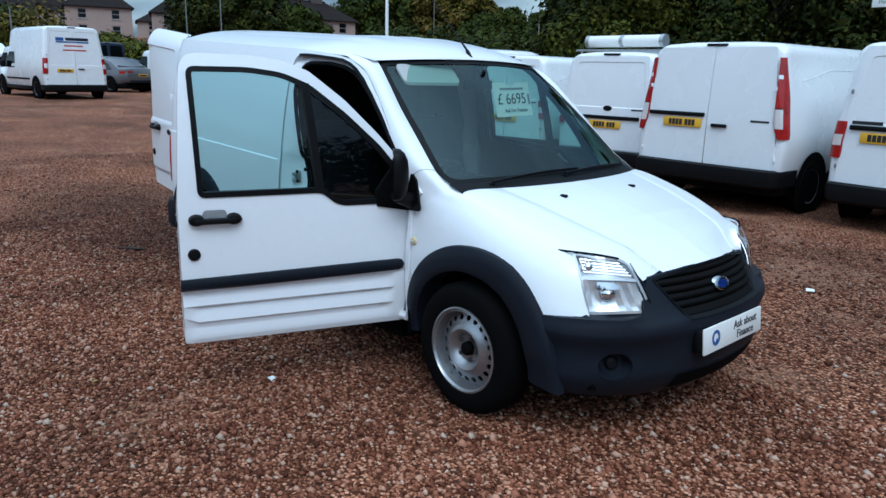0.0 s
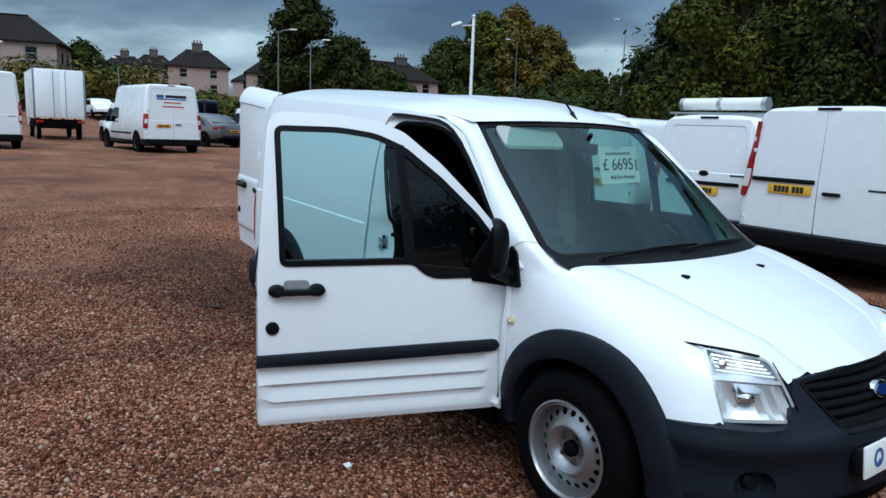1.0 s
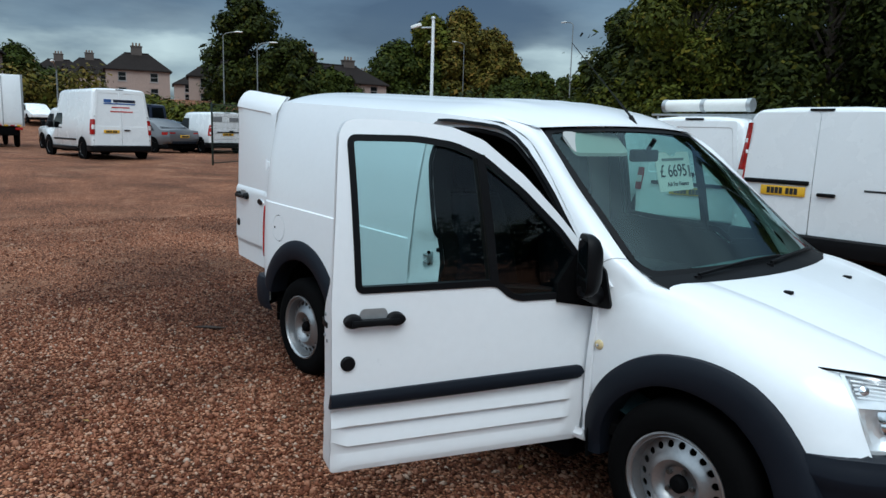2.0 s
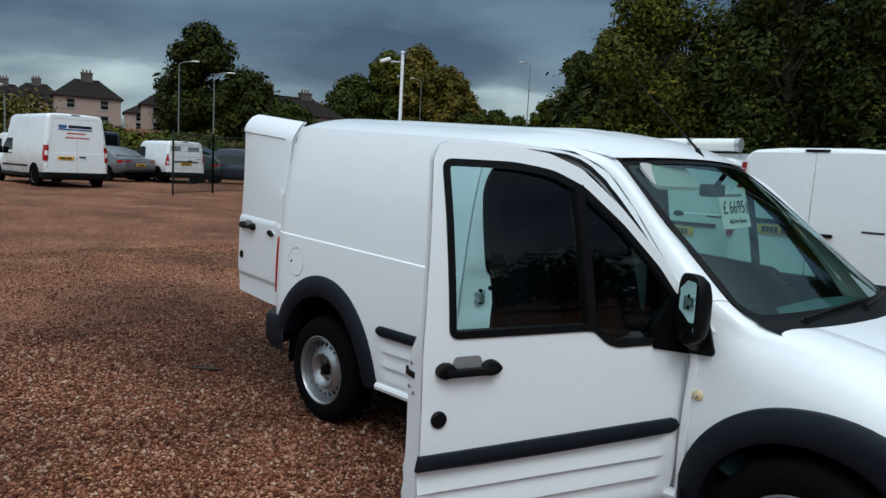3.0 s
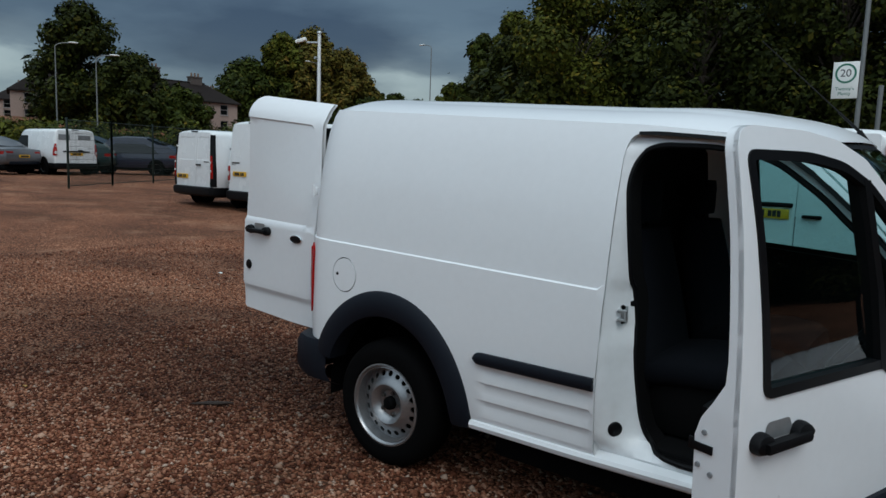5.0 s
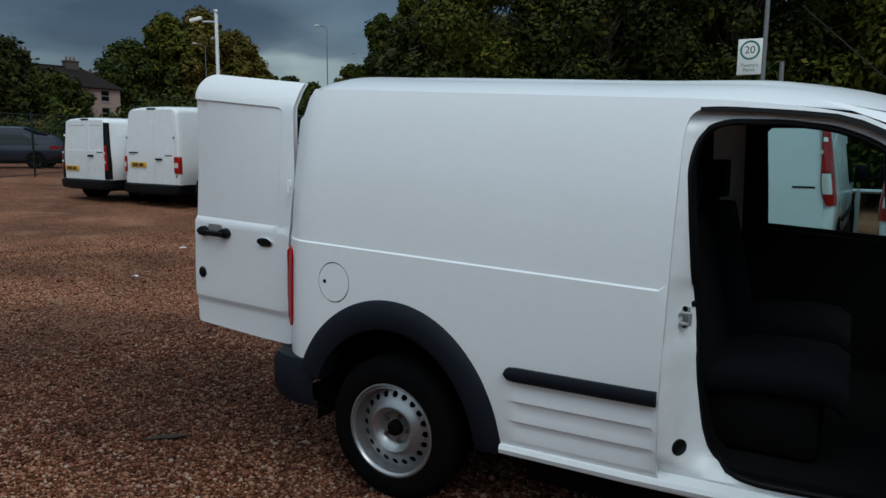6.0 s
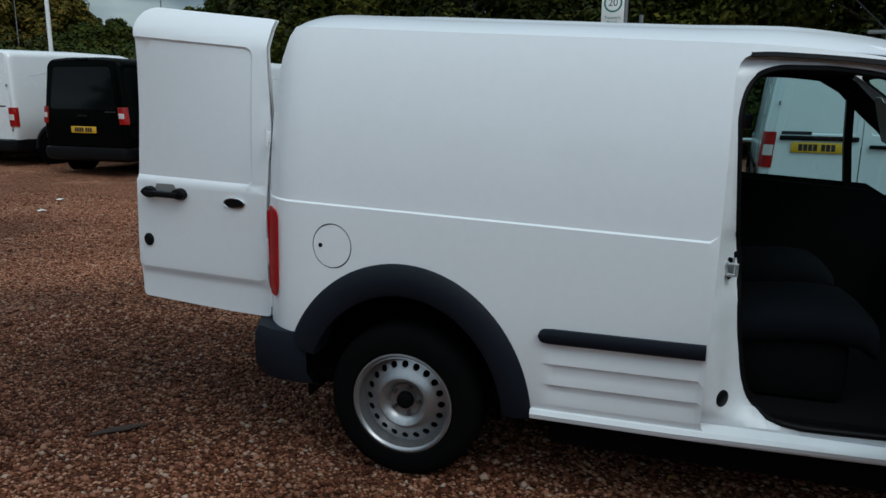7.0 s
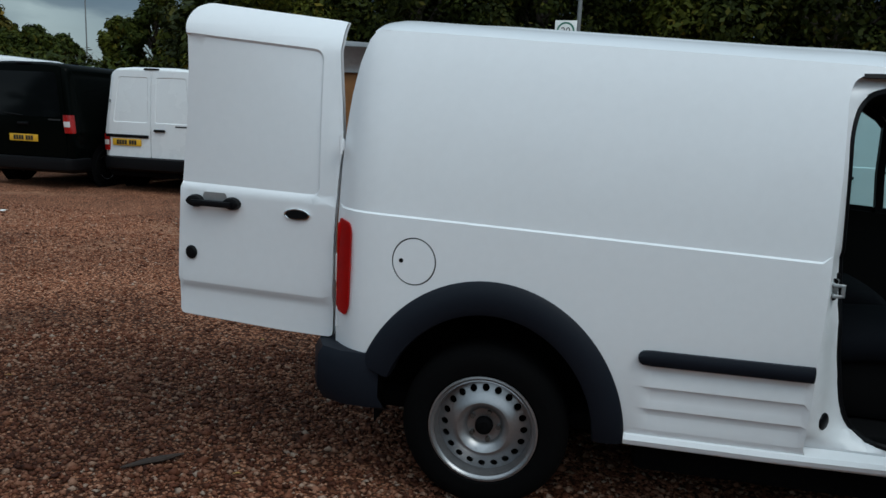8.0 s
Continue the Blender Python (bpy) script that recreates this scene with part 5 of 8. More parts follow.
    for fn in (side, flip(side)):
        tl = part("tail_lamp", tail(fn), DEEP_RED, van, "tall red tail lamp")
        sg = -1 if fn is side else 1
        lens = Shape().box((-0.600, sg * 0.768 - 0.032, 0.70), (-0.572, sg * 0.768 + 0.032, 1.03), 0.012)
        part("lens", lens, DEEP_RED, tl)
        part("reverse_lens", Shape().box((-0.605, sg * 0.768 - 0.028, 0.80), (-0.59, sg * 0.768 + 0.028, 0.91), 0.006), CLEAR_LENS, tl, "pale reversing lens")
    bp = Shape()
    plan = [(-0.40, -0.872), (-0.46, -0.885), (-0.56, -0.880), (-0.65, -0.840), (-0.70, -0.74), (-0.72, -0.55), (-0.725, 0), (-0.72, 0.55), (-0.70, 0.74), (-0.65, 0.84), (-0.56, 0.88), (-0.46, 0.885), (-0.40, 0.872)]
    def ring(k, z):
        return [(x + k, y * (1 - 0.9 * k), z) for x, y in plan]
    bp.loft([[tuple(p) for p in col] for col in zip(*[ring(0.06, 0.33), ring(0.02, 0.345), ring(0.0, 0.39), ring(0.0, 0.52), ring(0.015, 0.555), ring(0.09, 0.565)])], closed=False)
    part("rear_bumper", bp, PLASTIC, van, "charcoal plastic rear bumper")
    fr = Shape()
    fr.box((-0.585, -0.76, 0.54), (-0.53, 0.76, 0.60), 0.01)
    fr.loft([[(x + e, y, z) for e in (0.0, 0.07)] for x, y, z in ((-0.565, -0.775, 0.56), (-0.57, -0.78, 1.05), (-0.54, -0.75, 1.4), (-0.45, -0.70, 1.68), (-0.42, -0.55, 1.76), (-0.42, 0.0, 1.79), (-0.42, 0.55, 1.76), (-0.45, 0.70, 1.68), (-0.54, 0.75, 1.4), (-0.57, 0.78, 1.05), (-0.565, 0.775, 0.56))], closed=False)
    part("rear_frame", fr, JAMB, van, "white painted rear door frame")

    # load space and cab
    part("load_floor", Shape().box((-0.56, -0.49, 0.56), (0.92, 0.49, 0.60), 0.01), PLY, van, "plywood load floor")
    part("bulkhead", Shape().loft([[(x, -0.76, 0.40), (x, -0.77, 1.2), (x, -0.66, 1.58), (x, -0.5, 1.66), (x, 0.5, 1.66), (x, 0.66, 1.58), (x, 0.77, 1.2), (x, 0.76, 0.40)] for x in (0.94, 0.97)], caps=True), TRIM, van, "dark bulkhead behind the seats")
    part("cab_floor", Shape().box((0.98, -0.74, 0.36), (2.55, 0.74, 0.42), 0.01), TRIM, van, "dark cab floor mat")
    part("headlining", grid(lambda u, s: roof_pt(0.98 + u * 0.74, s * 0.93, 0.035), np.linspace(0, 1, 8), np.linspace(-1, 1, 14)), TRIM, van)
    for y in (-0.38, 0.38):
        st = Shape()
        st.box((1.16, y - 0.22, 0.42), (1.58, y + 0.22, 0.66), 0.04)
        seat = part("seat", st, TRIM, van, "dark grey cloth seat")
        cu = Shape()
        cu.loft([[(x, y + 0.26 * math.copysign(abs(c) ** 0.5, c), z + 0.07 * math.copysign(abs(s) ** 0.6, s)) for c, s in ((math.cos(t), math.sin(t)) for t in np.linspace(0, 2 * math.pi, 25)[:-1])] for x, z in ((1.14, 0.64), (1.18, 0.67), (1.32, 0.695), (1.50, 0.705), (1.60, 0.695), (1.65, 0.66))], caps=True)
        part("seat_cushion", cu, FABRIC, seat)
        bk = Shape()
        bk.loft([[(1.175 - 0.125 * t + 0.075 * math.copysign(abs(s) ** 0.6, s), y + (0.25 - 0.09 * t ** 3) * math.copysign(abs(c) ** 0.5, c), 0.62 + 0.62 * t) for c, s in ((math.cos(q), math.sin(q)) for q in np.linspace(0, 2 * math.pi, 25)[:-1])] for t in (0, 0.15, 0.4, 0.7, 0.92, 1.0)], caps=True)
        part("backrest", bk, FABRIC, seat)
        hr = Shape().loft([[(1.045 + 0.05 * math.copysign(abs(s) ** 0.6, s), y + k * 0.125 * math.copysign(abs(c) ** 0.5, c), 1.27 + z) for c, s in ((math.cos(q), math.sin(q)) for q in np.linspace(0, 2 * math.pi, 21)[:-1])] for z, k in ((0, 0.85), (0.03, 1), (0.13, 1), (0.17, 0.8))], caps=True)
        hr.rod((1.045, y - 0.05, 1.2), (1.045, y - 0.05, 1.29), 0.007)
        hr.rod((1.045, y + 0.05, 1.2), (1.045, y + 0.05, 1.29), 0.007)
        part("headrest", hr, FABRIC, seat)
    ds = Shape().loft([[(x, y, z) for x, z in ((2.42, 0.45), (2.16, 0.52), (2.08, 0.72), (2.09, 0.88), (2.14, 0.95), (2.28, 0.985), (2.50, 0.985), (2.56 + 0.08 * (1 - (y / 0.74) ** 2), 0.97))] for y in np.linspace(-0.72, 0.72, 19)], closed=False)
    dash = part("dashboard", ds, DASH, van, "grey moulded dashboard")
    part("instrument_hood", Shape().loft([[(x, -0.38 + 0.19 * c, z + 0.05 * s) for c, s in ((math.cos(q), max(math.sin(q), -0.4)) for q in np.linspace(0, 2 * math.pi, 21)[:-1])] for x, z in ((2.02, 0.96), (2.10, 0.985), (2.3, 0.985))], caps=True), TRIM, dash)
    ring_c, rr = Vector((1.93, -0.38, 0.93)), 0.185
    ax = Vector((-0.80, 0, 0.60)).normalized()
    e1 = Vector((0, 1, 0))
    e2 = ax.cross(e1)
    sw = Shape()
    sw.tube([ring_c + (e1 * math.cos(t) + e2 * math.sin(t)) * rr for t in np.linspace(0, 2 * math.pi, 37)], 0.016, 8)
    for t in (0.1, math.pi - 0.1, -math.pi / 2):
        sw.rod(ring_c + ax * -0.03, ring_c + (e1 * math.cos(t) + e2 * math.sin(t)) * rr, 0.022, 0.014, 8)
    sw.rod(ring_c - ax * 0.05, ring_c + ax * 0.005, 0.075, 0.06, 16)
    sw.rod(ring_c - ax * 0.3, ring_c - ax * 0.04, 0.035, 0.04, 10)
    part("steering_wheel", sw, BLACK, dash, "black steering wheel")
    part("radio", Shape().box((2.065, -0.10, 0.70), (2.10, 0.10, 0.86), 0.008), BLACK, dash)
    for y in (-0.35,):
        vs = panel(rect(-0.20, 0.0, 0.20, 0.17, 0.04), lambda a, b, d: Vector((1.80 + b * 0.55, y + a, 1.585 - b * 0.55 - d)), 0.015, step=0.1)
        part("sun_visor", vs, HEADLINER, van, "pale folded-down sun visor")
    im = Shape().box((1.86, -0.11, 1.45), (1.89, 0.11, 1.51), 0.012)
    im.rod((1.89, 0, 1.5), (1.93, 0, 1.56), 0.012)
    part("inside_mirror", im, BLACK, van, "black inside mirror")

    # front bumper, grille, plate, lamps
    top_edge = [(-1.0, 0.585), (-0.80, 0.600), (-0.60, 0.598), (-0.495, 0.602), (-0.465, 0.69), (-0.43, 0.735), (-0.20, 0.758), (0, 0.764), (0.20, 0.758), (0.43, 0.735), (0.465, 0.69), (0.495, 0.602), (0.60, 0.598), (0.80, 0.600), (1.0, 0.585)]
    gr = rounded([(-0.288, 0.575), (0.288, 0.575), (0.412, 0.728), (0.19, 0.752), (0, 0.758), (-0.19, 0.752), (-0.412, 0.728)], 0.015)
    low = rounded([(-0.36, 0.262), (0.36, 0.262), (0.33, 0.335), (-0.33, 0.335)], 0.01)
    fogs = [[(s * 0.62 + 0.074 * math.cos(t), 0.398 + 0.056 * math.sin(t)) for t in np.linspace(0, 2 * math.pi, 25)[:-1]] for s in (-1, 1)]
    bo = [(-1.0, 0.30), (-0.85, 0.262), (-0.5, 0.245), (0.5, 0.245), (0.85, 0.262), (1.0, 0.30)] + list(reversed(top_edge))
    fb = part("front_bumper", panel(bo, bumper_pt, 0.02, [gr] + fogs, [grow(f, 0.03) for f in fogs], 0.045, ys=(0.565, 0.575, 0.59, 0.36, 0.345, 0.50, 0.53)), PLASTIC, van, "charcoal plastic front bumper")
    for sg in (-1, 1):
        ledge = Shape().loft([[tuple(bumper_pt(sg * a, z - 0.001 * k, 0.004 + 0.11 * k)) for k in (0.0, 0.5, 1.0)] for a, z in ((0.495, 0.602), (0.55, 0.600), (0.60, 0.598), (0.70, 0.599), (0.80, 0.600), (0.90, 0.593))], closed=False)
        part("bumper_ledge", ledge, PLASTIC, fb)
    # the moulding that closes the bumper against the bonnet and the lamps
    tops = dict(zip(("a", "z"), np.array(top_edge).T))
    rows = []
    for s in np.linspace(-1, 1, 25):
        e = bonnet_pt(1.0, 1 + 0.1805 * s)
        a = -0.447 * -s
        rows.append([tuple(e + Vector((-0.012, 0, -0.008))), tuple(e + Vector((0.002, 0, -0.012))), tuple(bumper_pt(a, float(np.interp(a, tops["a"], tops["z"])) - 0.004, 0.003))])
    part("grille_moulding", Shape().loft(rows, closed=False), BLACK, fb)
    for sg in (-1, 1):
        fn = lamp_pt if sg < 0 else flip(lamp_pt)
        rows = []
        for q in np.linspace(0, 1, 9):
            a = sg * (0.447 + 0.046 * q)
            rows.append([tuple(fn(0.985, 0.80 - 0.80 * q, 0.016)), tuple(fn(1.02, 0.78 - 0.78 * q, 0.008)), tuple(bumper_pt(a, float(np.interp(a, tops["a"], tops["z"])) - 0.004, 0.003))])
        part("lamp_moulding", Shape().loft(rows, closed=False), PLASTIC, fb)
    ba = panel(grow(gr, 0.02), lambda a, b, d: bumper_pt(a, b, d + 0.05), 0.01, step=0.1)
    # The intake's shaded hollow is a flat dark panel laid over the bumper.
    part("lower_intake", panel(low, lambda a, b, d: bumper_pt(a, b, d - 0.004), 0.0, step=0.06), DARK, fb, "flat dark panel painting the shaded lower air intake")
    part("grille_backing", ba, DARK, fb)
    for i in range(6):
        z = 0.594 + i * 0.029
        hw = 0.288 + 0.118 * (z - 0.575) / 0.153 if z < 0.728 else 0.32
        sl = Shape().loft([[tuple(bumper_pt(a, z + h, q)) for q, h in ((0.004, -0.011), (-0.004, 0.0), (0.004, 0.010), (0.04, 0.004), (0.04, -0.006))] for a in np.linspace(-hw, hw, 14)], caps=True)
        part("grille_slat", sl, TRIM, fb, "black grille slat")
    part("grille_frame", panel(grow(gr, 0.004), lambda a, b, d: bumper_pt(a, b, d - 0.004), 0.03, [grow(gr, -0.005)], step=0.05), BLACK, fb)
    em = Shape().loft([[tuple(bumper_pt(0.060 * k * math.cos(t), 0.668 + 0.028 * k * math.sin(t), -q)) for t in np.linspace(0, 2 * math.pi, 25)[:-1]] for k, q in ((1, 0.0), (1, 0.016), (0.9, 0.019))], caps=True)
    em = part("badge", em, CHROME, fb, "oval blue and chrome badge")
    part("badge_face", Shape().loft([[tuple(bumper_pt(0.047 * k * math.cos(t), 0.668 + 0.0190 * k * math.sin(t), -q)) for t in np.linspace(0, 2 * math.pi, 25)[:-1]] for k, q in ((1, 0.015), (0.9, 0.0195))], caps=True), BLUE, em)
    for f, s in zip(fogs, (-1, 1)):
        bowl = Shape().loft([[tuple(bumper_pt(s * 0.62 + (a - s * 0.62) * k, 0.398 + (b - 0.398) * k, q)) for a, b in f] for k, q in ((1.02, 0.002), (0.95, 0.03), (0.75, 0.055), (0.02, 0.06))], closed=True)
        bw = part("fog_lamp_recess", bowl, PLASTIC, fb, "round blanked fog-lamp recess")
        part("blank", Shape().loft([[tuple(bumper_pt(s * 0.62 + 0.03 * k * math.cos(t), 0.398 + 0.026 * k * math.sin(t), q)) for t in np.linspace(0, 2 * math.pi, 17)[:-1]] for k, q in ((1, 0.058), (1, 0.044), (0.8, 0.040), (0.1, 0.040))]), BLACK, bw)
    pm = Matrix.Translation((3.540, -0.02, 0.476)) @ Matrix.Rotation(radians(90), 4, "Z") @ Matrix.Rotation(radians(84), 4, "X")
    plate = part("show_plate", Shape().box((-0.262, -0.057, -0.006), (0.262, 0.057, 0.004), 0.004, pm), PLATE_WHITE, van, "white show plate reading Ask about Finance")
    up = pm @ Matrix.Translation((0, 0, 0.0055))
    words("Ask about", 0.052, up @ Matrix.Translation((0.10, 0.022, 0)), INK, "lettering", plate)
    words("Finance", 0.052, up @ Matrix.Translation((0.10, -0.024, 0)), INK, "lettering", plate)
    lg = Shape().revolve([(0.021, 0), (0.021, 0.001), (0.034, 0.001), (0.034, 0)], 28, up @ Matrix.Translation((-0.165, 0.003, 0)))
    lg.box((-0.012, -0.012, 0.0005), (0.012, 0.004, 0.0016), 0, up @ Matrix.Translation((-0.165, -0.012, 0)) @ Matrix.Rotation(radians(45), 4, "Z"))
    part("emblem", lg, BLUE_PRINT, plate, "round blue emblem")
    part("plate_mount", Shape().box((-0.27, -0.05, -0.05), (0.27, 0.05, -0.006), 0.01, pm), BLACK, plate)

    lo_out = rounded([(0, 0), (1, 0), (1, 1), (0.0, 1)], [0.05, 0.05, 0.22, 0.08])
    for sgn in (-1, 1):
        fn = lamp_pt if sgn < 0 else flip(lamp_pt)
        shell = panel(lo_out, lambda a, b, d: fn(a, b, d + 0.046), 0.004, step=0.1)
        shell.loft([[tuple(fn(a, b, d)) for d in (0.004, 0.048)] for a, b in lo_out + lo_out[:1]], closed=False)
        hl = part("headlamp", shell, REFLECTOR, van, "clear headlamp with chrome reflectors")
        part("lens", panel(lo_out, lambda a, b, d: fn(a, b, d), 0, step=0.12), LENS, hl, "clear lens").visible_shadow = False
        cuts = (0.05, 0.14, 0.25, 0.36, 0.50, 0.60, 0.70, 0.79, 0.87, 0.95)
        deeps = (0.016, 0.040, 0.052, 0.046, 0.050, 0.030, 0.046, 0.024, 0.040, 0.014)
        bowl = Shape().loft([[tuple(fn(a - 0.10 * (b - 0.04) * step01(a, 0.4, 0.7), b, d * (1 - 0.55 * abs((b - 0.30) / 0.26) ** 2))) for b in np.linspace(0.045, 0.555, 9)] for a, d in zip(cuts, deeps)], closed=False)
        part("reflector_bowl", bowl, REFLECTOR, hl, smooth=20)
        for a, b, r in ((0.40, 0.34, 0.034), (0.22, 0.78, 0.026)):
            c0, nn = fn(a, b, 0.050), (fn(a, b, 0.0) - fn(a, b, 0.1)).normalized()
            q = nn.to_track_quat("Z", "Y").to_matrix().to_4x4()
            part("bulb", Shape().revolve([(0.0, 0.034), (r * 0.6, 0.028), (r, 0.012), (r, 0.0)], 18, Matrix.Translation(c0) @ q), CHROME, hl)
        shield = panel(rounded([(0.24, 0.40), (0.62, 0.42), (0.58, 0.54), (0.26, 0.53)], 0.03), lambda a, b, d: fn(a, b, d + 0.020), 0.008, step=0.1)
        part("beam_shield", shield, CHROME, hl)
        for i in range(5):
            v = 0.685 + 0.052 * i
            part("lens_rib", Shape().rod(fn(0.10, v, 0.016), fn(0.90 - 0.03 * i, v + 0.01, 0.016), 0.0045, 0.0045, 6), REFLECTOR, hl)
        bez = Shape().loft([[tuple(fn(a, b, d)) for d in (0.010, 0.055)] for a, b in ((0.04, 0.575), (0.3, 0.60), (0.6, 0.615), (0.96, 0.615))], closed=False)
        part("divider", bez, REFLECTOR, hl)
        part("bezel", panel(lo_out, lambda a, b, d: fn(a, b, d + 0.006), 0.005, [grow(lo_out, -0.05)], step=0.08), REFLECTOR, hl, "bright white lamp bezel")
        part("bezel", panel(rounded([(0.03, 0.555), (0.97, 0.585), (0.97, 0.645), (0.03, 0.615)], 0.01), lambda a, b, d: fn(a, b, d + 0.010), 0.005, step=0.08), REFLECTOR, hl)
        brow = Shape().tube([fn(a, 1.0, -0.001) for a in np.linspace(-0.22, 0.80, 12)], 0.0045, 6)
        part("lamp_gap", brow, DARK, hl)
        c1 = [tuple(fn(1.012, b, 0.0)) for b in np.linspace(0.02, 0.95, 9)]
        part("lamp_gap", Shape().tube([Vector(p) for p in c1], 0.0022, 6), DARK, hl)

    # price card behind the glass, aerial, roof studs
    cm = Matrix.Translation((1.834, 0.352, 1.388)) @ Matrix.Rotation(radians(91), 4, "Z") @ Matrix.Rotation(radians(75), 4, "X") @ Matrix.Rotation(radians(1.2), 4, "Z") @ Matrix.Scale(1.07, 4)
    card = part("price_card", panel(rounded([(-0.155, -0.09), (0.155, -0.09), (0.155, 0.105), (0.05, 0.105), (0.025, 0.085), (-0.025, 0.085), (-0.05, 0.105), (-0.155, 0.105)], 0.012), lambda a, b, d: cm @ Vector((a, b, -d)), 0.003, step=0.1), CARD, van, "pale price card reading pounds 6695, Ask For Finance")
    words("£ 6695", 0.088, cm @ Matrix.Translation((-0.01, 0.008, 0.002)), INK, "lettering", card)
    words("Ask For Finance", 0.030, cm @ Matrix.Translation((0.015, -0.056, 0.002)), INK, "lettering", card)
    part("small_print", Shape().box((-0.10, 0.062, 0.001), (0.10, 0.074, 0.002), 0, cm), GREY_PRINT, card)
    part("small_print", Shape().box((0.128, -0.025, 0.001), (0.147, 0.035, 0.002), 0, cm), GREY_PRINT, card)
    ae = Shape().rod((1.805, 0.0, 1.625), (1.78, 0.0, 1.672), 0.018, 0.010, 10)
    ae.rod((1.783, 0.0, 1.668), (1.70, 0.0, 1.748), 0.0065, 0.005, 8)
    ae.rod((1.70, 0.0, 1.748), (1.376, 0.0, 2.057), 0.003, 0.002, 6)
    part("aerial", ae, BLACK, van, "black roof aerial")
    for x in (0.25, 0.75, 1.15):
        for s in (0.86,):
            p = roof_pt(x, s)
            part("roof_stud", Shape().rod(p, p + Vector((0, 0, 0.004)), 0.008, 0.006, 8), BLACK, van)
    return van


VAN = build_van()


# ---- the other vehicles ----
def simple_wheel(parent, m, radius=0.32, trim=STEEL):
    h = 0.1
    t = Shape().revolve([(radius * 0.62, h - 0.02), (radius * 0.68, h), (radius * 0.92, h - 0.005), (radius, h - 0.045), (radius, -h + 0.04), (radius * 0.9, -h), (radius * 0.6, -h)], 28, m)
    w = part("wheel", t, RUBBER, parent)
    part("rim", Shape().revolve([(0.0, h - 0.045), (radius * 0.18, h - 0.04), (radius * 0.4, h - 0.02), (radius * 0.55, h - 0.035), (radius * 0.64, h - 0.012), (radius * 0.66, h - 0.03)], 28, m), trim, w)
    return w


def van_ring(y, w, z0, z1, tuck, r=0.17, n=6):
    """A cross-section of a van body: flat sill, upright sides that lean in, rounded shoulders."""
    wt = w - tuck
    pts = [(-w + 0.05, z0), (-w + 0.01, z0 + 0.05), (-w, z0 + 0.35 * (z1 - z0))]
    for i in range(n + 1):
        t = math.pi / 2 * i / n
        pts.append((-(wt - r + r * math.cos(t)), z1 - r + r * math.sin(t) * 0.82))
    pts += [(-wt * 0.45, z1 - 0.012)]
    pts += [(-x, z) for x, z in reversed(pts)]
    return [(x, y, z) for x, z in pts]


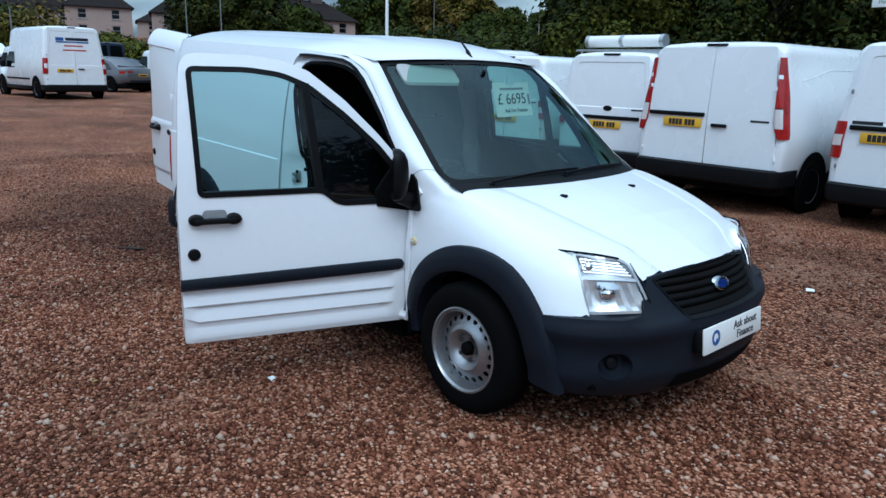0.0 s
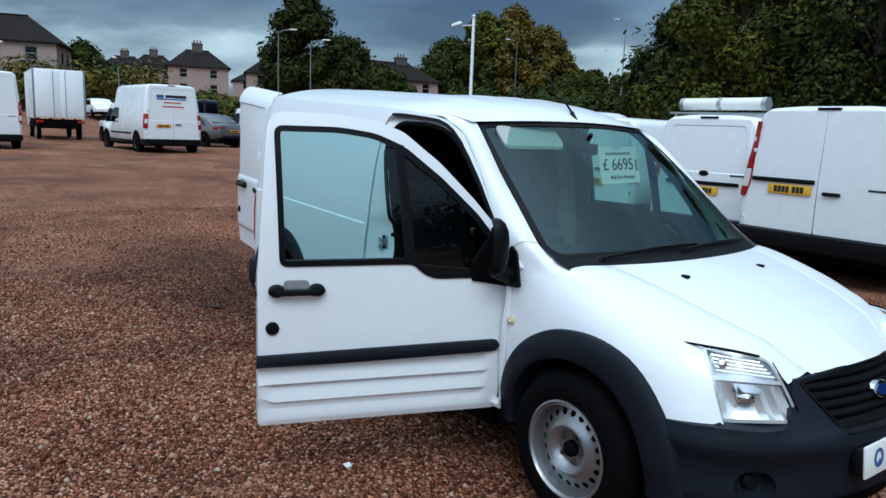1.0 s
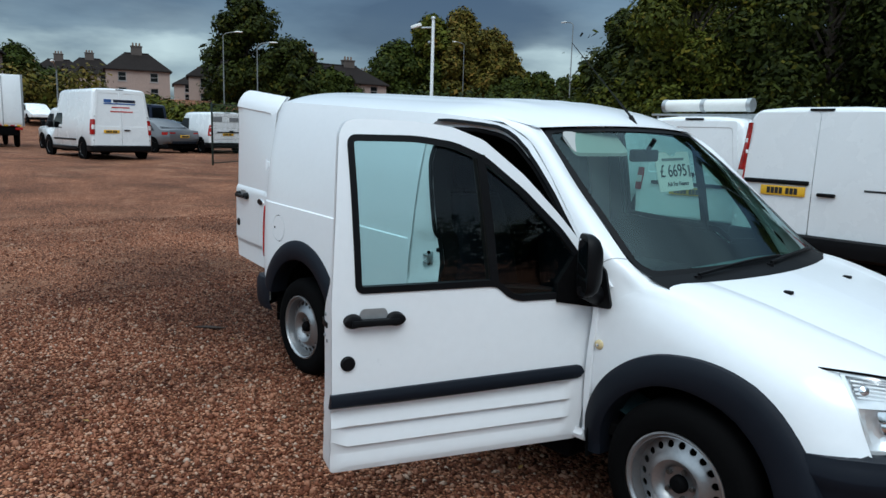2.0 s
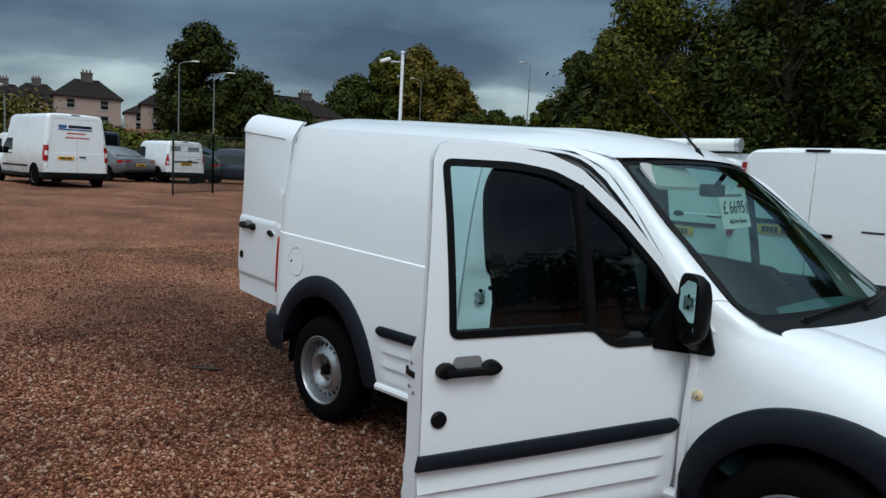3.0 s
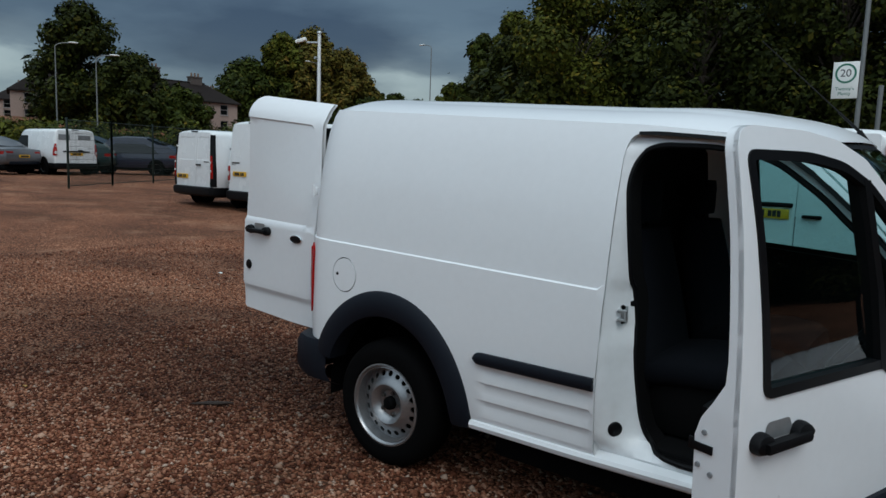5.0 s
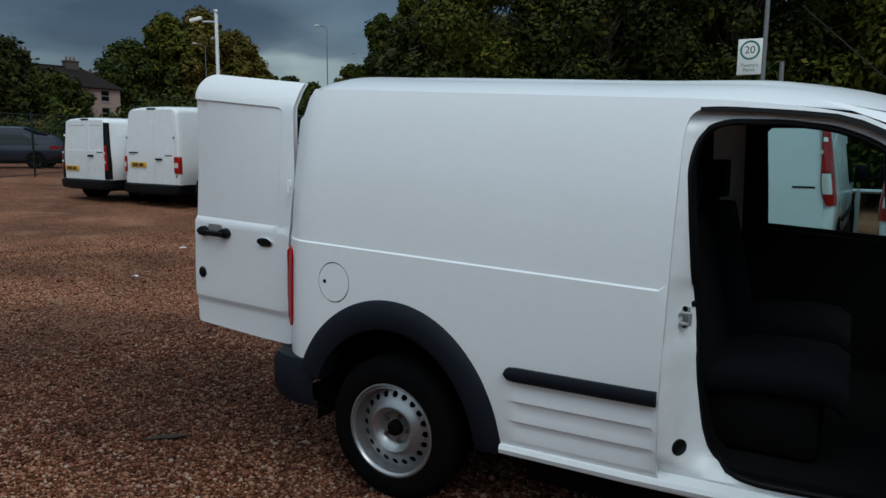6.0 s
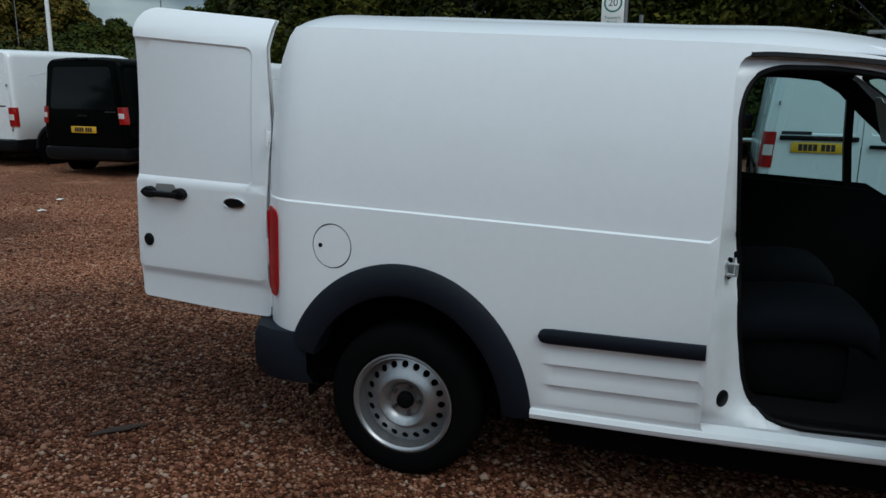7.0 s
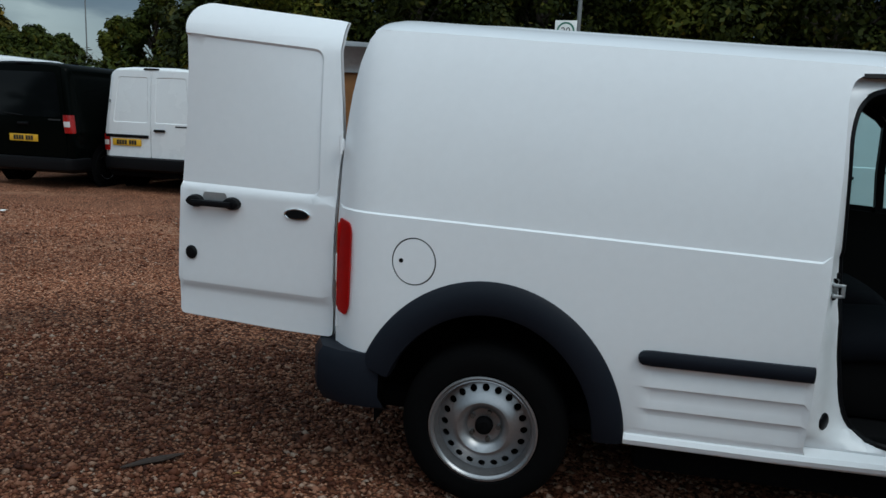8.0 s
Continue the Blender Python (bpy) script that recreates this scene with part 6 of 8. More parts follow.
def build_back_van(m, label, W=1.9, H=1.95, L=4.6, paint=WHITE_FAR, doors="pair", lamp="tall", plate_x=0.0, plate_z=0.95, bumper=BLACK, roof_rise=0.0, windows=False, strip=False, arch=None, lamp_z=(0.85, 1.55), wheel_r=0.32, badge=True, band=None, tuck=0.10, split=0.0, bonnet=1.05, group="vans parked in a row", press=True, name="parked_van", rear_rake=0.06, low=0.0, oval=None):
    """A parked van seen from behind: x across, y towards its nose, z up, back face at y = 0."""
    van = thing(name, m, label, "van", group)
    hw, z0 = W / 2, 0.36 + 0.9 * low
    prof = [(0.0, 0.945, 0.975), (0.012, 0.968, 0.984), (0.035, 0.986, 0.991), (0.08, 0.996, 0.997), (0.16, 1.0, 1.0), (0.35 * L, 1.0, 1.0), (L - bonnet - 0.95, 1.0, 1.0), (L - bonnet - 0.75, 0.995, 0.985)]
    rings = [van_ring(y, hw * k, z0, H * t + roof_rise * min(y, 1.0), tuck) for y, k, t in prof]

    def raked(ring):
        return [(x, y + rear_rake * max(0.0, (z - 1.0)) ** 1.3 * max(0.0, 1 - y / 0.5), z) for x, y, z in ring]

    rings = [raked(r) for r in rings]
    rings.append([(x, L - bonnet + 0.05, z0 + (z - z0) * (1.06 - z0) / (H - z0) if z > 1.0 else z) for x, _, z in van_ring(0, hw * 0.985, z0, H, tuck)])
    rings.append([(x, L - 0.30, min(z, 0.98)) for x, _, z in van_ring(0, hw * 0.95, z0, H, tuck)])
    rings.append([(x * 0.9, L - 0.05, min(z, 0.78)) for x, _, z in van_ring(0, hw * 0.93, z0, H, tuck)])
    body = Shape().loft(rings, closed=True, caps=True)
    part("body", body, paint, van, smooth=40)

    def back(a, b, d=0.0):
        return Vector((a, rear_rake * max(0.0, b - 1.0) ** 1.3 - 0.012 + d, b))

    def flank_w(z):
        lo, hi = z0 + 0.35 * (H - z0), H - 0.17
        return hw - tuck * min(max((z - lo) / (hi - lo), 0.0), 1.0)

    def wid(z):
        return flank_w(z) * 0.955

    top = H - 0.075
    if doors == "pair":
        for lo, hi in ((-1, split - 0.005), (split + 0.005, 1)):
            a0 = lambda z, lo=lo, hi=hi: (-wid(z) + 0.06) if lo == -1 else lo
            a1 = lambda z, lo=lo, hi=hi: hi if hi != 1 else (wid(z) - 0.06)
            zs = [0.47 + low, 0.8, 1.1, 1.4, top - 0.1, top]
            out = [(a0(z), z) for z in reversed(zs)] + [(a1(z), z) for z in zs]
            out = rounded(out, 0.05)
            inn = rounded([(a0(1.12) + 0.07, 1.12), (a1(1.12) - 0.05, 1.12), (a1(top) - 0.05, top - 0.10), (a0(top) + 0.08, top - 0.10)], 0.05)
            lines = [inn, grow(inn, -0.012), grow(inn, -0.006)] if press else []
            d1 = part("back_door", panel(out, lambda a, b, d, q=lines: back(a, b, d + (0.007 if q and inside((a, b), q[2]) else 0)), 0.02, (), lines[:2], 0.16), paint, van, smooth=14)
            if windows:
                part("pane", panel(grow(inn, -0.01), lambda a, b, d: back(a, b, d - 0.004), 0.003, step=0.2), TINTED, d1, "dark rear window")
            for z in (0.66, 1.45):
                e = (a0(z) - 0.012) if lo == -1 else (a1(z) + 0.012)
                hx = Shape().box((e - 0.010, -0.022, z - 0.022), (e + 0.010, 0.01, z + 0.022), 0.004)
                part("hinge", hx, paint if lamp != "low" else GREY_PRINT, d1)
        part("door_gap", Shape().box((split - 0.003, -0.006, 0.48 + low), (split + 0.003, 0.0, 1.0)), DARK, van)
    else:
        zs = [0.50, 0.8, 1.1, 1.4, top - 0.1, top]
        out = rounded([(-wid(z) + 0.07, z) for z in reversed(zs)] + [(wid(z) - 0.07, z) for z in zs], 0.06)
        inn = rounded([(-wid(1.1) + 0.13, 1.10), (wid(1.1) - 0.13, 1.10), (wid(top) - 0.13, top - 0.08), (-wid(top) + 0.13, top - 0.08)], 0.06)
        if doors == "plain":
            part("tailgate", panel(out, lambda a, b, d: back(a, b, d + (0.008 if inside((a, b), grow(inn, -0.006)) else 0)), 0.02, (), [inn, grow(inn, -0.012)], 0.16), paint, van, smooth=14)
    if doors == "gate":
        tg = part("tailgate", panel(out, back, 0.02, step=0.16), paint, van)
        win = rounded([(-wid(1.1) + 0.13, 1.12), (wid(1.1) - 0.13, 1.12), (wid(top) - 0.15, top - 0.10), (-wid(top) + 0.15, top - 0.10)], 0.07)
        part("pane", panel(win, lambda a, b, d: back(a, b, d - 0.006), 0.004, step=0.2), TINTED, tg, "dark rear window")
        part("wiper", Shape().rod(back(0.0, 1.13, -0.02), back(-0.35, 1.16, -0.015), 0.008, 0.006, 6), BLACK, tg)
    # lamps
    lz0, lz1 = lamp_z
    for s in (-1, 1):
        e = lambda z, s=s: s * wid(z)
        h = lz1 - lz0
        wd = 0.10 if lamp == "low" else 0.095

        def lw(z):
            """A tall lamp is widest low down and rounds off at both ends; a low one is an upright block."""
            f = (z - lz0) / h
            if lamp == "low":
                return wd * (1 - 0.10 * abs(2 * f - 1) ** 4)
            if lamp == "wedge":
                return wd * (1.1 - 0.85 * f ** 1.4)
            return wd * (0.42 + 0.68 * step01(f, 0.95, 0.05)) * (1 - 0.55 * abs(2 * f - 1) ** 6)

        def wrap(z):
            """How far the lamp reaches round the corner."""
            return 1.0 if lamp != "tall" else 1.25 - 0.95 * step01((z - lz0) / h, 0.45, 1.05)

        body_l = Shape().loft([[(e(z) + q * s, back(0, z).y + (dy * wrap(z) if dy > 0.03 else dy), z) for q, dy in ((-lw(z) + 0.008, -0.004), (-lw(z) + 0.016, -0.018), (-0.5 * lw(z), -0.022), (-0.018, -0.015), (0.024 * flank_w(z), 0.006), (0.036 * flank_w(z) + 0.006, 0.035), (0.045 * flank_w(z) + 0.008, 0.07), (0.045 * flank_w(z) + 0.006, 0.085), (-0.03, 0.085))] for z in np.linspace(lz0, lz1, 16)], caps=True)
        tl = part("tail_lamp", body_l, BLACK if lamp == "wedge" else RED_LENS, van, "dark wedge-shaped tail lamp" if lamp == "wedge" else "red and clear tail lamp")
        for name, f0, f1, mt in {"low": (("clear_lens", 0.34, 0.64, CLEAR_LENS),), "wedge": (("red_lens", 0.16, 0.60, RED_LENS),)}.get(lamp, (("clear_lens", 0.13, 0.37, CLEAR_LENS), ("dark_band", 0.375, 0.385, BLACK), ("pale_lens", 0.74, 0.79, paint))):
            lens = Shape().loft([[(e(z) + q * s, back(0, z).y + dy, z) for q, dy in ((-lw(z) + 0.020, -0.020), (-0.5 * lw(z), -0.0255), (-0.018, -0.0185), (0.018 * flank_w(z), 0.0))] for z in np.linspace(lz0 + f0 * h, lz0 + f1 * h, 5)], closed=False)
            part(name, lens, mt, tl)
        if lamp == "wedge":
            for f in (0.30, 0.46):
                z = lz0 + f * h
                part("round_lens", Shape().revolve([(0.0, 0.008), (0.024, 0.006), (0.030, 0.0)], 16, Matrix.Translation((e(z) - s * 0.5 * lw(z), back(0, z).y - 0.024, z)) @ Matrix.Rotation(radians(90), 4, "X")), CLEAR_LENS, tl)
    # bumper
    pl = [(-hw - 0.005, 0.40), (-hw - 0.01, 0.10), (-hw + 0.04, -0.05), (-hw + 0.18, -0.10), (0, -0.115), (hw - 0.18, -0.10), (hw - 0.04, -0.05), (hw + 0.01, 0.10), (hw + 0.005, 0.40)]
    pl = [tuple(curve_at(pl, t))[:2] for t in np.linspace(0, 1, 41)]
    bs = Shape().loft([[(x * k, y + q, z) for k, q, z in ((0.93, 0.12, 0.255 + low), (0.96, 0.06, 0.27 + low), (0.99, 0.01, 0.30 + low), (1.0, 0.0, 0.40 + low), (0.995, 0.01, 0.47 + low), (0.97, 0.06, 0.49 + low))] for x, y in pl], closed=False)
    part("rear_bumper", bs, bumper, van)
    # plate
    pm = Matrix.Translation((plate_x, back(0, plate_z).y - 0.016, plate_z)) @ Matrix.Rotation(radians(90), 4, "X")
    pt = part("number_plate", Shape().box((-0.26, -0.055, -0.004), (0.26, 0.055, 0.004), 0.003, pm), YELLOW, van, "yellow rear number plate")
    x = -0.185
    for wd in (0.048, 0.048, 0.048, 0.048, 0.0, 0.048, 0.048, 0.048):
        if wd:
            part("plate_bar", Shape().box((x, -0.036, 0.004), (x + wd - 0.008, 0.036, 0.0055), 0, pm), INK, pt)
        x += wd or 0.03
    if doors != "plain":
        part("handle", Shape().box((split + (0.07 if doors == "pair" else -0.1), back(0, 1.0).y - 0.035, 0.985), (split + (0.27 if doors == "pair" else 0.1), back(0, 1.0).y, 1.025), 0.012), BLACK, van, "black door handle")
    if strip:
        part("plate_lamp_strip", Shape().box((-0.80 if plate_x < -0.2 else -0.55, back(0, 1.06).y - 0.03, plate_z + 0.075), (split - 0.03 if plate_x < -0.2 else 0.55, back(0, 1.06).y, plate_z + 0.125), 0.012), BLACK, van, "black lamp strip over the plate")
    if badge:
        part("badge", Shape().box((hw - 0.42, back(0, 1.08).y - 0.004, 1.07), (hw - 0.20, back(0, 1.08).y + 0.002, 1.092), 0), INK, van)
    if badge == 2:
        part("badge", Shape().box((-hw + 0.20, back(0, 1.12).y - 0.004, 1.115), (-hw + 0.50, back(0, 1.12).y + 0.002, 1.15), 0), INK, van)
        part("badge", Shape().box((-hw + 0.20, back(0, 1.12).y - 0.004, 1.085), (-hw + 0.36, back(0, 1.12).y + 0.002, 1.095), 0), INK, van)
    if oval:
        part("badge", Shape().revolve([(0.0, 0.008), (0.035, 0.006), (0.040, 0.0)], 20, Matrix.Translation((oval[0], back(0, oval[1]).y, oval[1])) @ Matrix.Rotation(radians(90), 4, "X") @ Matrix.Diagonal((1.9, 1.0, 1.0, 1.0))), BLACK, van, "black oval badge")
    part("high_brake_lamp", Shape().box((-0.13, back(0, H - 0.05).y - 0.012, H - 0.062), (0.13, back(0, H - 0.05).y + 0.05, H - 0.035), 0.008), BLACK, van)
    # cab glass, mirrors and wheels
    for s in (-1, 1):
        ws = Shape().loft([[(s * (flank_w(z) + 0.003), y, z) for y in ya] for z, ya in ((1.02, (L - bonnet - 1.25, L - bonnet - 0.15)), (1.25, (L - bonnet - 1.25, L - bonnet - 0.36)), (1.55, (L - bonnet - 1.2, L - bonnet - 0.66)))], closed=False)
        part("cab_window", ws, TINTED, van)
        part("door_mirror", Shape().box((s * (hw + 0.10) - 0.09, L - bonnet - 0.42, 1.02), (s * (hw + 0.10) + 0.09, L - bonnet - 0.32, 1.26), 0.03), BLACK, van)
        for y in (0.80, L - 0.85):
            wm = Matrix.Translation((s * (hw - 0.078), y, wheel_r)) @ Matrix.Rotation(radians(90 * s), 4, "Y")
            simple_wheel(van, wm, wheel_r)
            ar = Shape().loft([[(s * (hw + o), y + r * math.cos(t), wheel_r + r * math.sin(t)) for r, o in ((wheel_r + 0.115, 0.001), (wheel_r + 0.10, 0.008 if arch is None else 0.016), (wheel_r + (0.085 if arch is None else 0.05), 0.009), (wheel_r + 0.05, -0.04))] for t in np.linspace(-0.05, math.pi + 0.05, 18)], closed=False)
            if arch:
                part("wheel_arch", ar, arch, van)
            # Flat black disc on the flank, painting the shade of the arch hollow.
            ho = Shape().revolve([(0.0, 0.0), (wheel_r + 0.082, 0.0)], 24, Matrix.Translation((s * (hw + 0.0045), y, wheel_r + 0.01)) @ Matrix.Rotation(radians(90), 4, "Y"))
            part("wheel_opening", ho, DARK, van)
        part("side_strip", Shape().box((s * hw - 0.012, 1.35, 0.62), (s * hw + 0.014, L - 1.4, 0.68), 0.008), bumper, van)
    for s in (-1, 1):
        def flank(y, z, s=s):
            return (s * (flank_w(z) + 0.001), y, z)
        press_line = [flank(0.42 + (L - bonnet - 1.9) * t, H * (0.77 + 0.075 * step01(t, -0.1, 0.5))) for t in np.linspace(0.0, 0.95, 14)]
        part("side_crease", Shape().tube(press_line, 0.006, 5), paint, van)
        part("skirt", Shape().box((s * hw - 0.03, 1.25, 0.30), (s * hw + 0.006, L - 1.3, 0.42 + low), 0.02), bumper, van)
    sc = Shape().loft([[(x * k, y, z) for x in np.linspace(-1, 1, 9)] for k, y, z in ((hw - 0.14, L - bonnet + 0.02, 1.10), (hw - 0.18, L - bonnet - 0.36, 1.46), (hw - 0.24, L - bonnet - 0.70, H - 0.14))], closed=False)
    part("windscreen", sc, TINTED, van)
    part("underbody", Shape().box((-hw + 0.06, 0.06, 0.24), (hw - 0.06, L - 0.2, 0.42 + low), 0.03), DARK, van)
    if band:
        for lo, hi, z_lo, z_hi, mt in band:
            part("sign_print", Shape().box((lo, back(0, z_lo).y - 0.003, z_lo), (hi, back(0, z_lo).y + 0.004, z_hi), 0), mt, van)
    return van


def build_car(m, label, paint, W=1.82, H=1.48, L=4.6, estate=0.0):
    """A parked saloon or estate seen from behind."""
    car = thing("parked_car", m, label, "car", "cars parked across the yard")
    hw = W / 2
    prof = [(-0.02, 0.50, 0.80, 0.94), (0.06, 0.42, 0.98, 0.98), (0.5, 0.36, 1.04 + 0.30 * estate, 1.0), (0.95, 0.34, 1.30 + 0.1 * estate, 1.0), (1.5, 0.32, H - 0.02, 1.0), (2.3, 0.32, H, 1.0), (2.9, 0.32, H - 0.06, 1.0), (3.55, 0.34, 0.98, 0.99), (4.2, 0.36, 0.86, 0.95), (L, 0.42, 0.62, 0.8)]
    rings = []
    for y, z0, z1, k in prof:
        w = hw * k
        mid = min(0.92, z1 - 0.03)
        tw = w - 0.55 * max(0, z1 - 0.95) * 0.55
        rings.append([(-w + 0.06, y, z0), (-w, y, z0 + 0.15), (-w, y, (z0 + mid) / 2 + 0.1), (-w + 0.03, y, mid), (-tw + 0.02, y, z1 - 0.05 if z1 > 1 else z1 - 0.015), (-tw + 0.14, y, z1), (0, y, z1 + 0.02), (tw - 0.14, y, z1), (tw - 0.02, y, z1 - 0.05 if z1 > 1 else z1 - 0.015), (w - 0.03, y, mid), (w, y, (z0 + mid) / 2 + 0.1), (w, y, z0 + 0.15), (w - 0.06, y, z0)])
    part("body", Shape().loft(rings, closed=True, caps=True), paint, car, smooth=50)
    rw = Shape().loft([[(x * k, y, z) for x in np.linspace(-1, 1, 7)] for k, y, z in ((hw - 0.16, 0.52, 1.075 + 0.28 * estate), (hw - 0.30, 1.42, H - 0.035))], closed=False)
    part("rear_window", rw, CAR_GLASS, car, "dark rear window")
    for s in (-1, 1):
        sw = Shape().loft([[(s * (hw - 0.02 - 0.30 * (z - 0.92) * 0.9 + 0.012), y, z) for y in ya] for z, ya in ((0.95, (0.85, 3.3)), (1.15, (1.05, 3.05)), (1.36, (1.45, 2.65)))], closed=False)
        part("side_window", sw, CAR_GLASS, car)
        tl = Shape().loft([[(s * (hw - 0.03) + q * s, y, z) for q, y in ((-0.36, -0.010), (-0.08, -0.004), (0.010, 0.08), (0.022, 0.40))] for z in (0.73, 0.80, 0.90)], closed=False)
        part("tail_lamp", tl, RED_LENS, car, "red tail lamp")
        for y in (0.95, L - 0.95):
            simple_wheel(car, Matrix.Translation((s * (hw - 0.082), y, 0.31)) @ Matrix.Rotation(radians(90 * s), 4, "Y"), 0.31)
            # Shade inside the arch is painted as a flat black disc.
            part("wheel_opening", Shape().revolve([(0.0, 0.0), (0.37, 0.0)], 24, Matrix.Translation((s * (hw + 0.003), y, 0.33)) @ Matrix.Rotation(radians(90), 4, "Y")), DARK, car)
    pm = Matrix.Translation((0, -0.03, 0.72)) @ Matrix.Rotation(radians(90), 4, "X")
    pt = part("number_plate", Shape().box((-0.26, -0.055, -0.004), (0.26, 0.055, 0.006), 0.003, pm), YELLOW, car, "yellow rear number plate")
    part("plate_bar", Shape().box((-0.2, -0.03, 0.006), (0.2, 0.03, 0.0075), 0, pm), INK, pt)
    part("bumper_insert", Shape().box((-hw + 0.2, -0.035, 0.40), (hw - 0.2, 0.03, 0.52), 0.02), PLASTIC, car)
    part("underbody", Shape().box((-hw + 0.06, 0.1, 0.20), (hw - 0.06, L - 0.2, 0.38), 0.03), DARK, car)
    return car


def at(x, y, turn):
    """A place on the ground; turn 0 points the nose along +y."""
    return pose(x, y, ground_z(x, y), 0, 0, turn)


# the row behind, backs to the open van
build_back_van(at(0.50, 5.30, -2.5), "white medium van with tall red and clear tail lamps", W=1.94, H=1.985, L=4.75, plate_x=-0.32, plate_z=1.02, strip=True, lamp_z=(0.90, 1.79), tuck=0.13, low=0.06, press=False)
build_back_van(at(2.85, 5.40, -4), "white large panel van with low tail lamps", W=1.97, H=1.99, L=5.2, plate_x=-0.42, plate_z=0.98, lamp="low", lamp_z=(0.75, 1.14), badge=2, tuck=0.11, strip=True)
build_back_van(at(-1.44, 5.98, 4), "small white van carrying a roof rack, black bumper", W=1.66, H=1.90, L=4.3, plate_x=0.0, plate_z=0.86, strip=True, doors="plain", oval=(0.02, 1.09), lamp="low", lamp_z=(0.84, 1.16), tuck=0.12)
build_back_van(at(-3.75, 6.3, 5), "small white van with plain back doors", W=1.7, H=1.86, L=4.3, plate_z=0.80, lamp="low", lamp_z=(0.82, 1.12))
build_back_van(at(-6.7, 7.25, 0), "small white van with pressed back doors and black strip", W=1.72, H=2.02, L=4.3, plate_x=-0.42, plate_z=0.80, lamp="low", lamp_z=(0.66, 0.92), strip=True, low=0.08)
build_back_van(at(-8.60, 6.73, 0), "glossy black small van with a dark tailgate window", W=1.74, H=1.99, L=4.8, paint=BLACK_PAINT, doors="gate", plate_z=0.78, lamp="low", lamp_z=(0.88, 1.16), bumper=BLACK)
build_back_van(at(-11.33, 7.08, -2), "white high-roof van with low red tail lamps and dark wheel arches", W=1.80, H=2.10, L=4.9, press=False, roof_rise=0.05, plate_x=-0.38, plate_z=0.88, lamp="low", lamp_z=(0.72, 1.06), arch=PLASTIC, badge=2, split=0.12)
build_back_van(at(-13.35, 6.95, -4), "small white van with dark wedge-shaped tail lamps", W=1.83, H=1.85, L=4.3, plate_x=-0.48, plate_z=0.72, lamp="wedge", lamp_z=(0.50, 1.72), split=0.1)

# across the yard, backs towards the open van
build_back_van(at(-22.1, 4.75, 95), "large white van with blue and red print on its back", W=2.05, H=2.40, L=5.0, plate_x=-0.35, plate_z=0.95, lamp_z=(0.85, 1.35), lamp="low", tuck=0.14, wheel_r=0.34, badge=False, group="vans across the yard", band=[(-0.55, 0.50, 1.86, 1.90, BLUE_PRINT), (-0.55, -0.30, 1.92, 2.02, BLUE_PRINT), (-0.24, 0.50, 1.93, 2.02, NAVY_PAINT), (-0.30, 0.30, 1.74, 1.78, RED_PRINT), (-0.35, 0.40, 1.60, 1.64, RED_PRINT)])
build_back_van(at(-27.3, 10.85, 94), "small white van with grey print across its back doors", W=1.8, H=1.85, L=4.3, plate_z=0.85, lamp_z=(0.78, 1.25), strip=True, group="vans across the yard", band=[(-0.70, -0.25, 1.40, 1.62, GREY_PRINT), (0.10, 0.62, 1.42, 1.60, GREY_PRINT)])
build_back_van(at(-23.3, -0.75, 96), "white large van at the yard's edge", W=2.0, H=2.55, L=5.4, plate_z=0.9, group="vans across the yard")
build_back_van(at(-29.6, 5.75, 96), "small white van beside a larger one", W=1.75, H=1.85, L=4.2, group="vans across the yard")
build_back_van(at(-36.5, 10.6, 95), "dark blue van behind the cars", W=1.95, H=2.3, L=5.0, paint=NAVY_PAINT, windows=True, group="vans across the yard")
build_car(at(-27.6, 9.0, 114), "silver grey hatchback with red tail lamps", SILVER_PAINT)
build_car(at(-32.5, 10.5, 98), "dark car parked behind the silver one", GREEN_PAINT, estate=0.8)
build_car(at(-28.8, 13.6, 130), "dark green people carrier by the fence", GREEN_PAINT, H=1.72, estate=1.0, W=1.85)
build_car(at(-27.2, 15.6, 135), "dark people carrier by the fence", NAVY_PAINT, H=1.68, estate=1.0, W=1.85)
build_car(at(-65.0, 10.2, -88), "white car far across the road", WHITE_FAR, H=1.5)


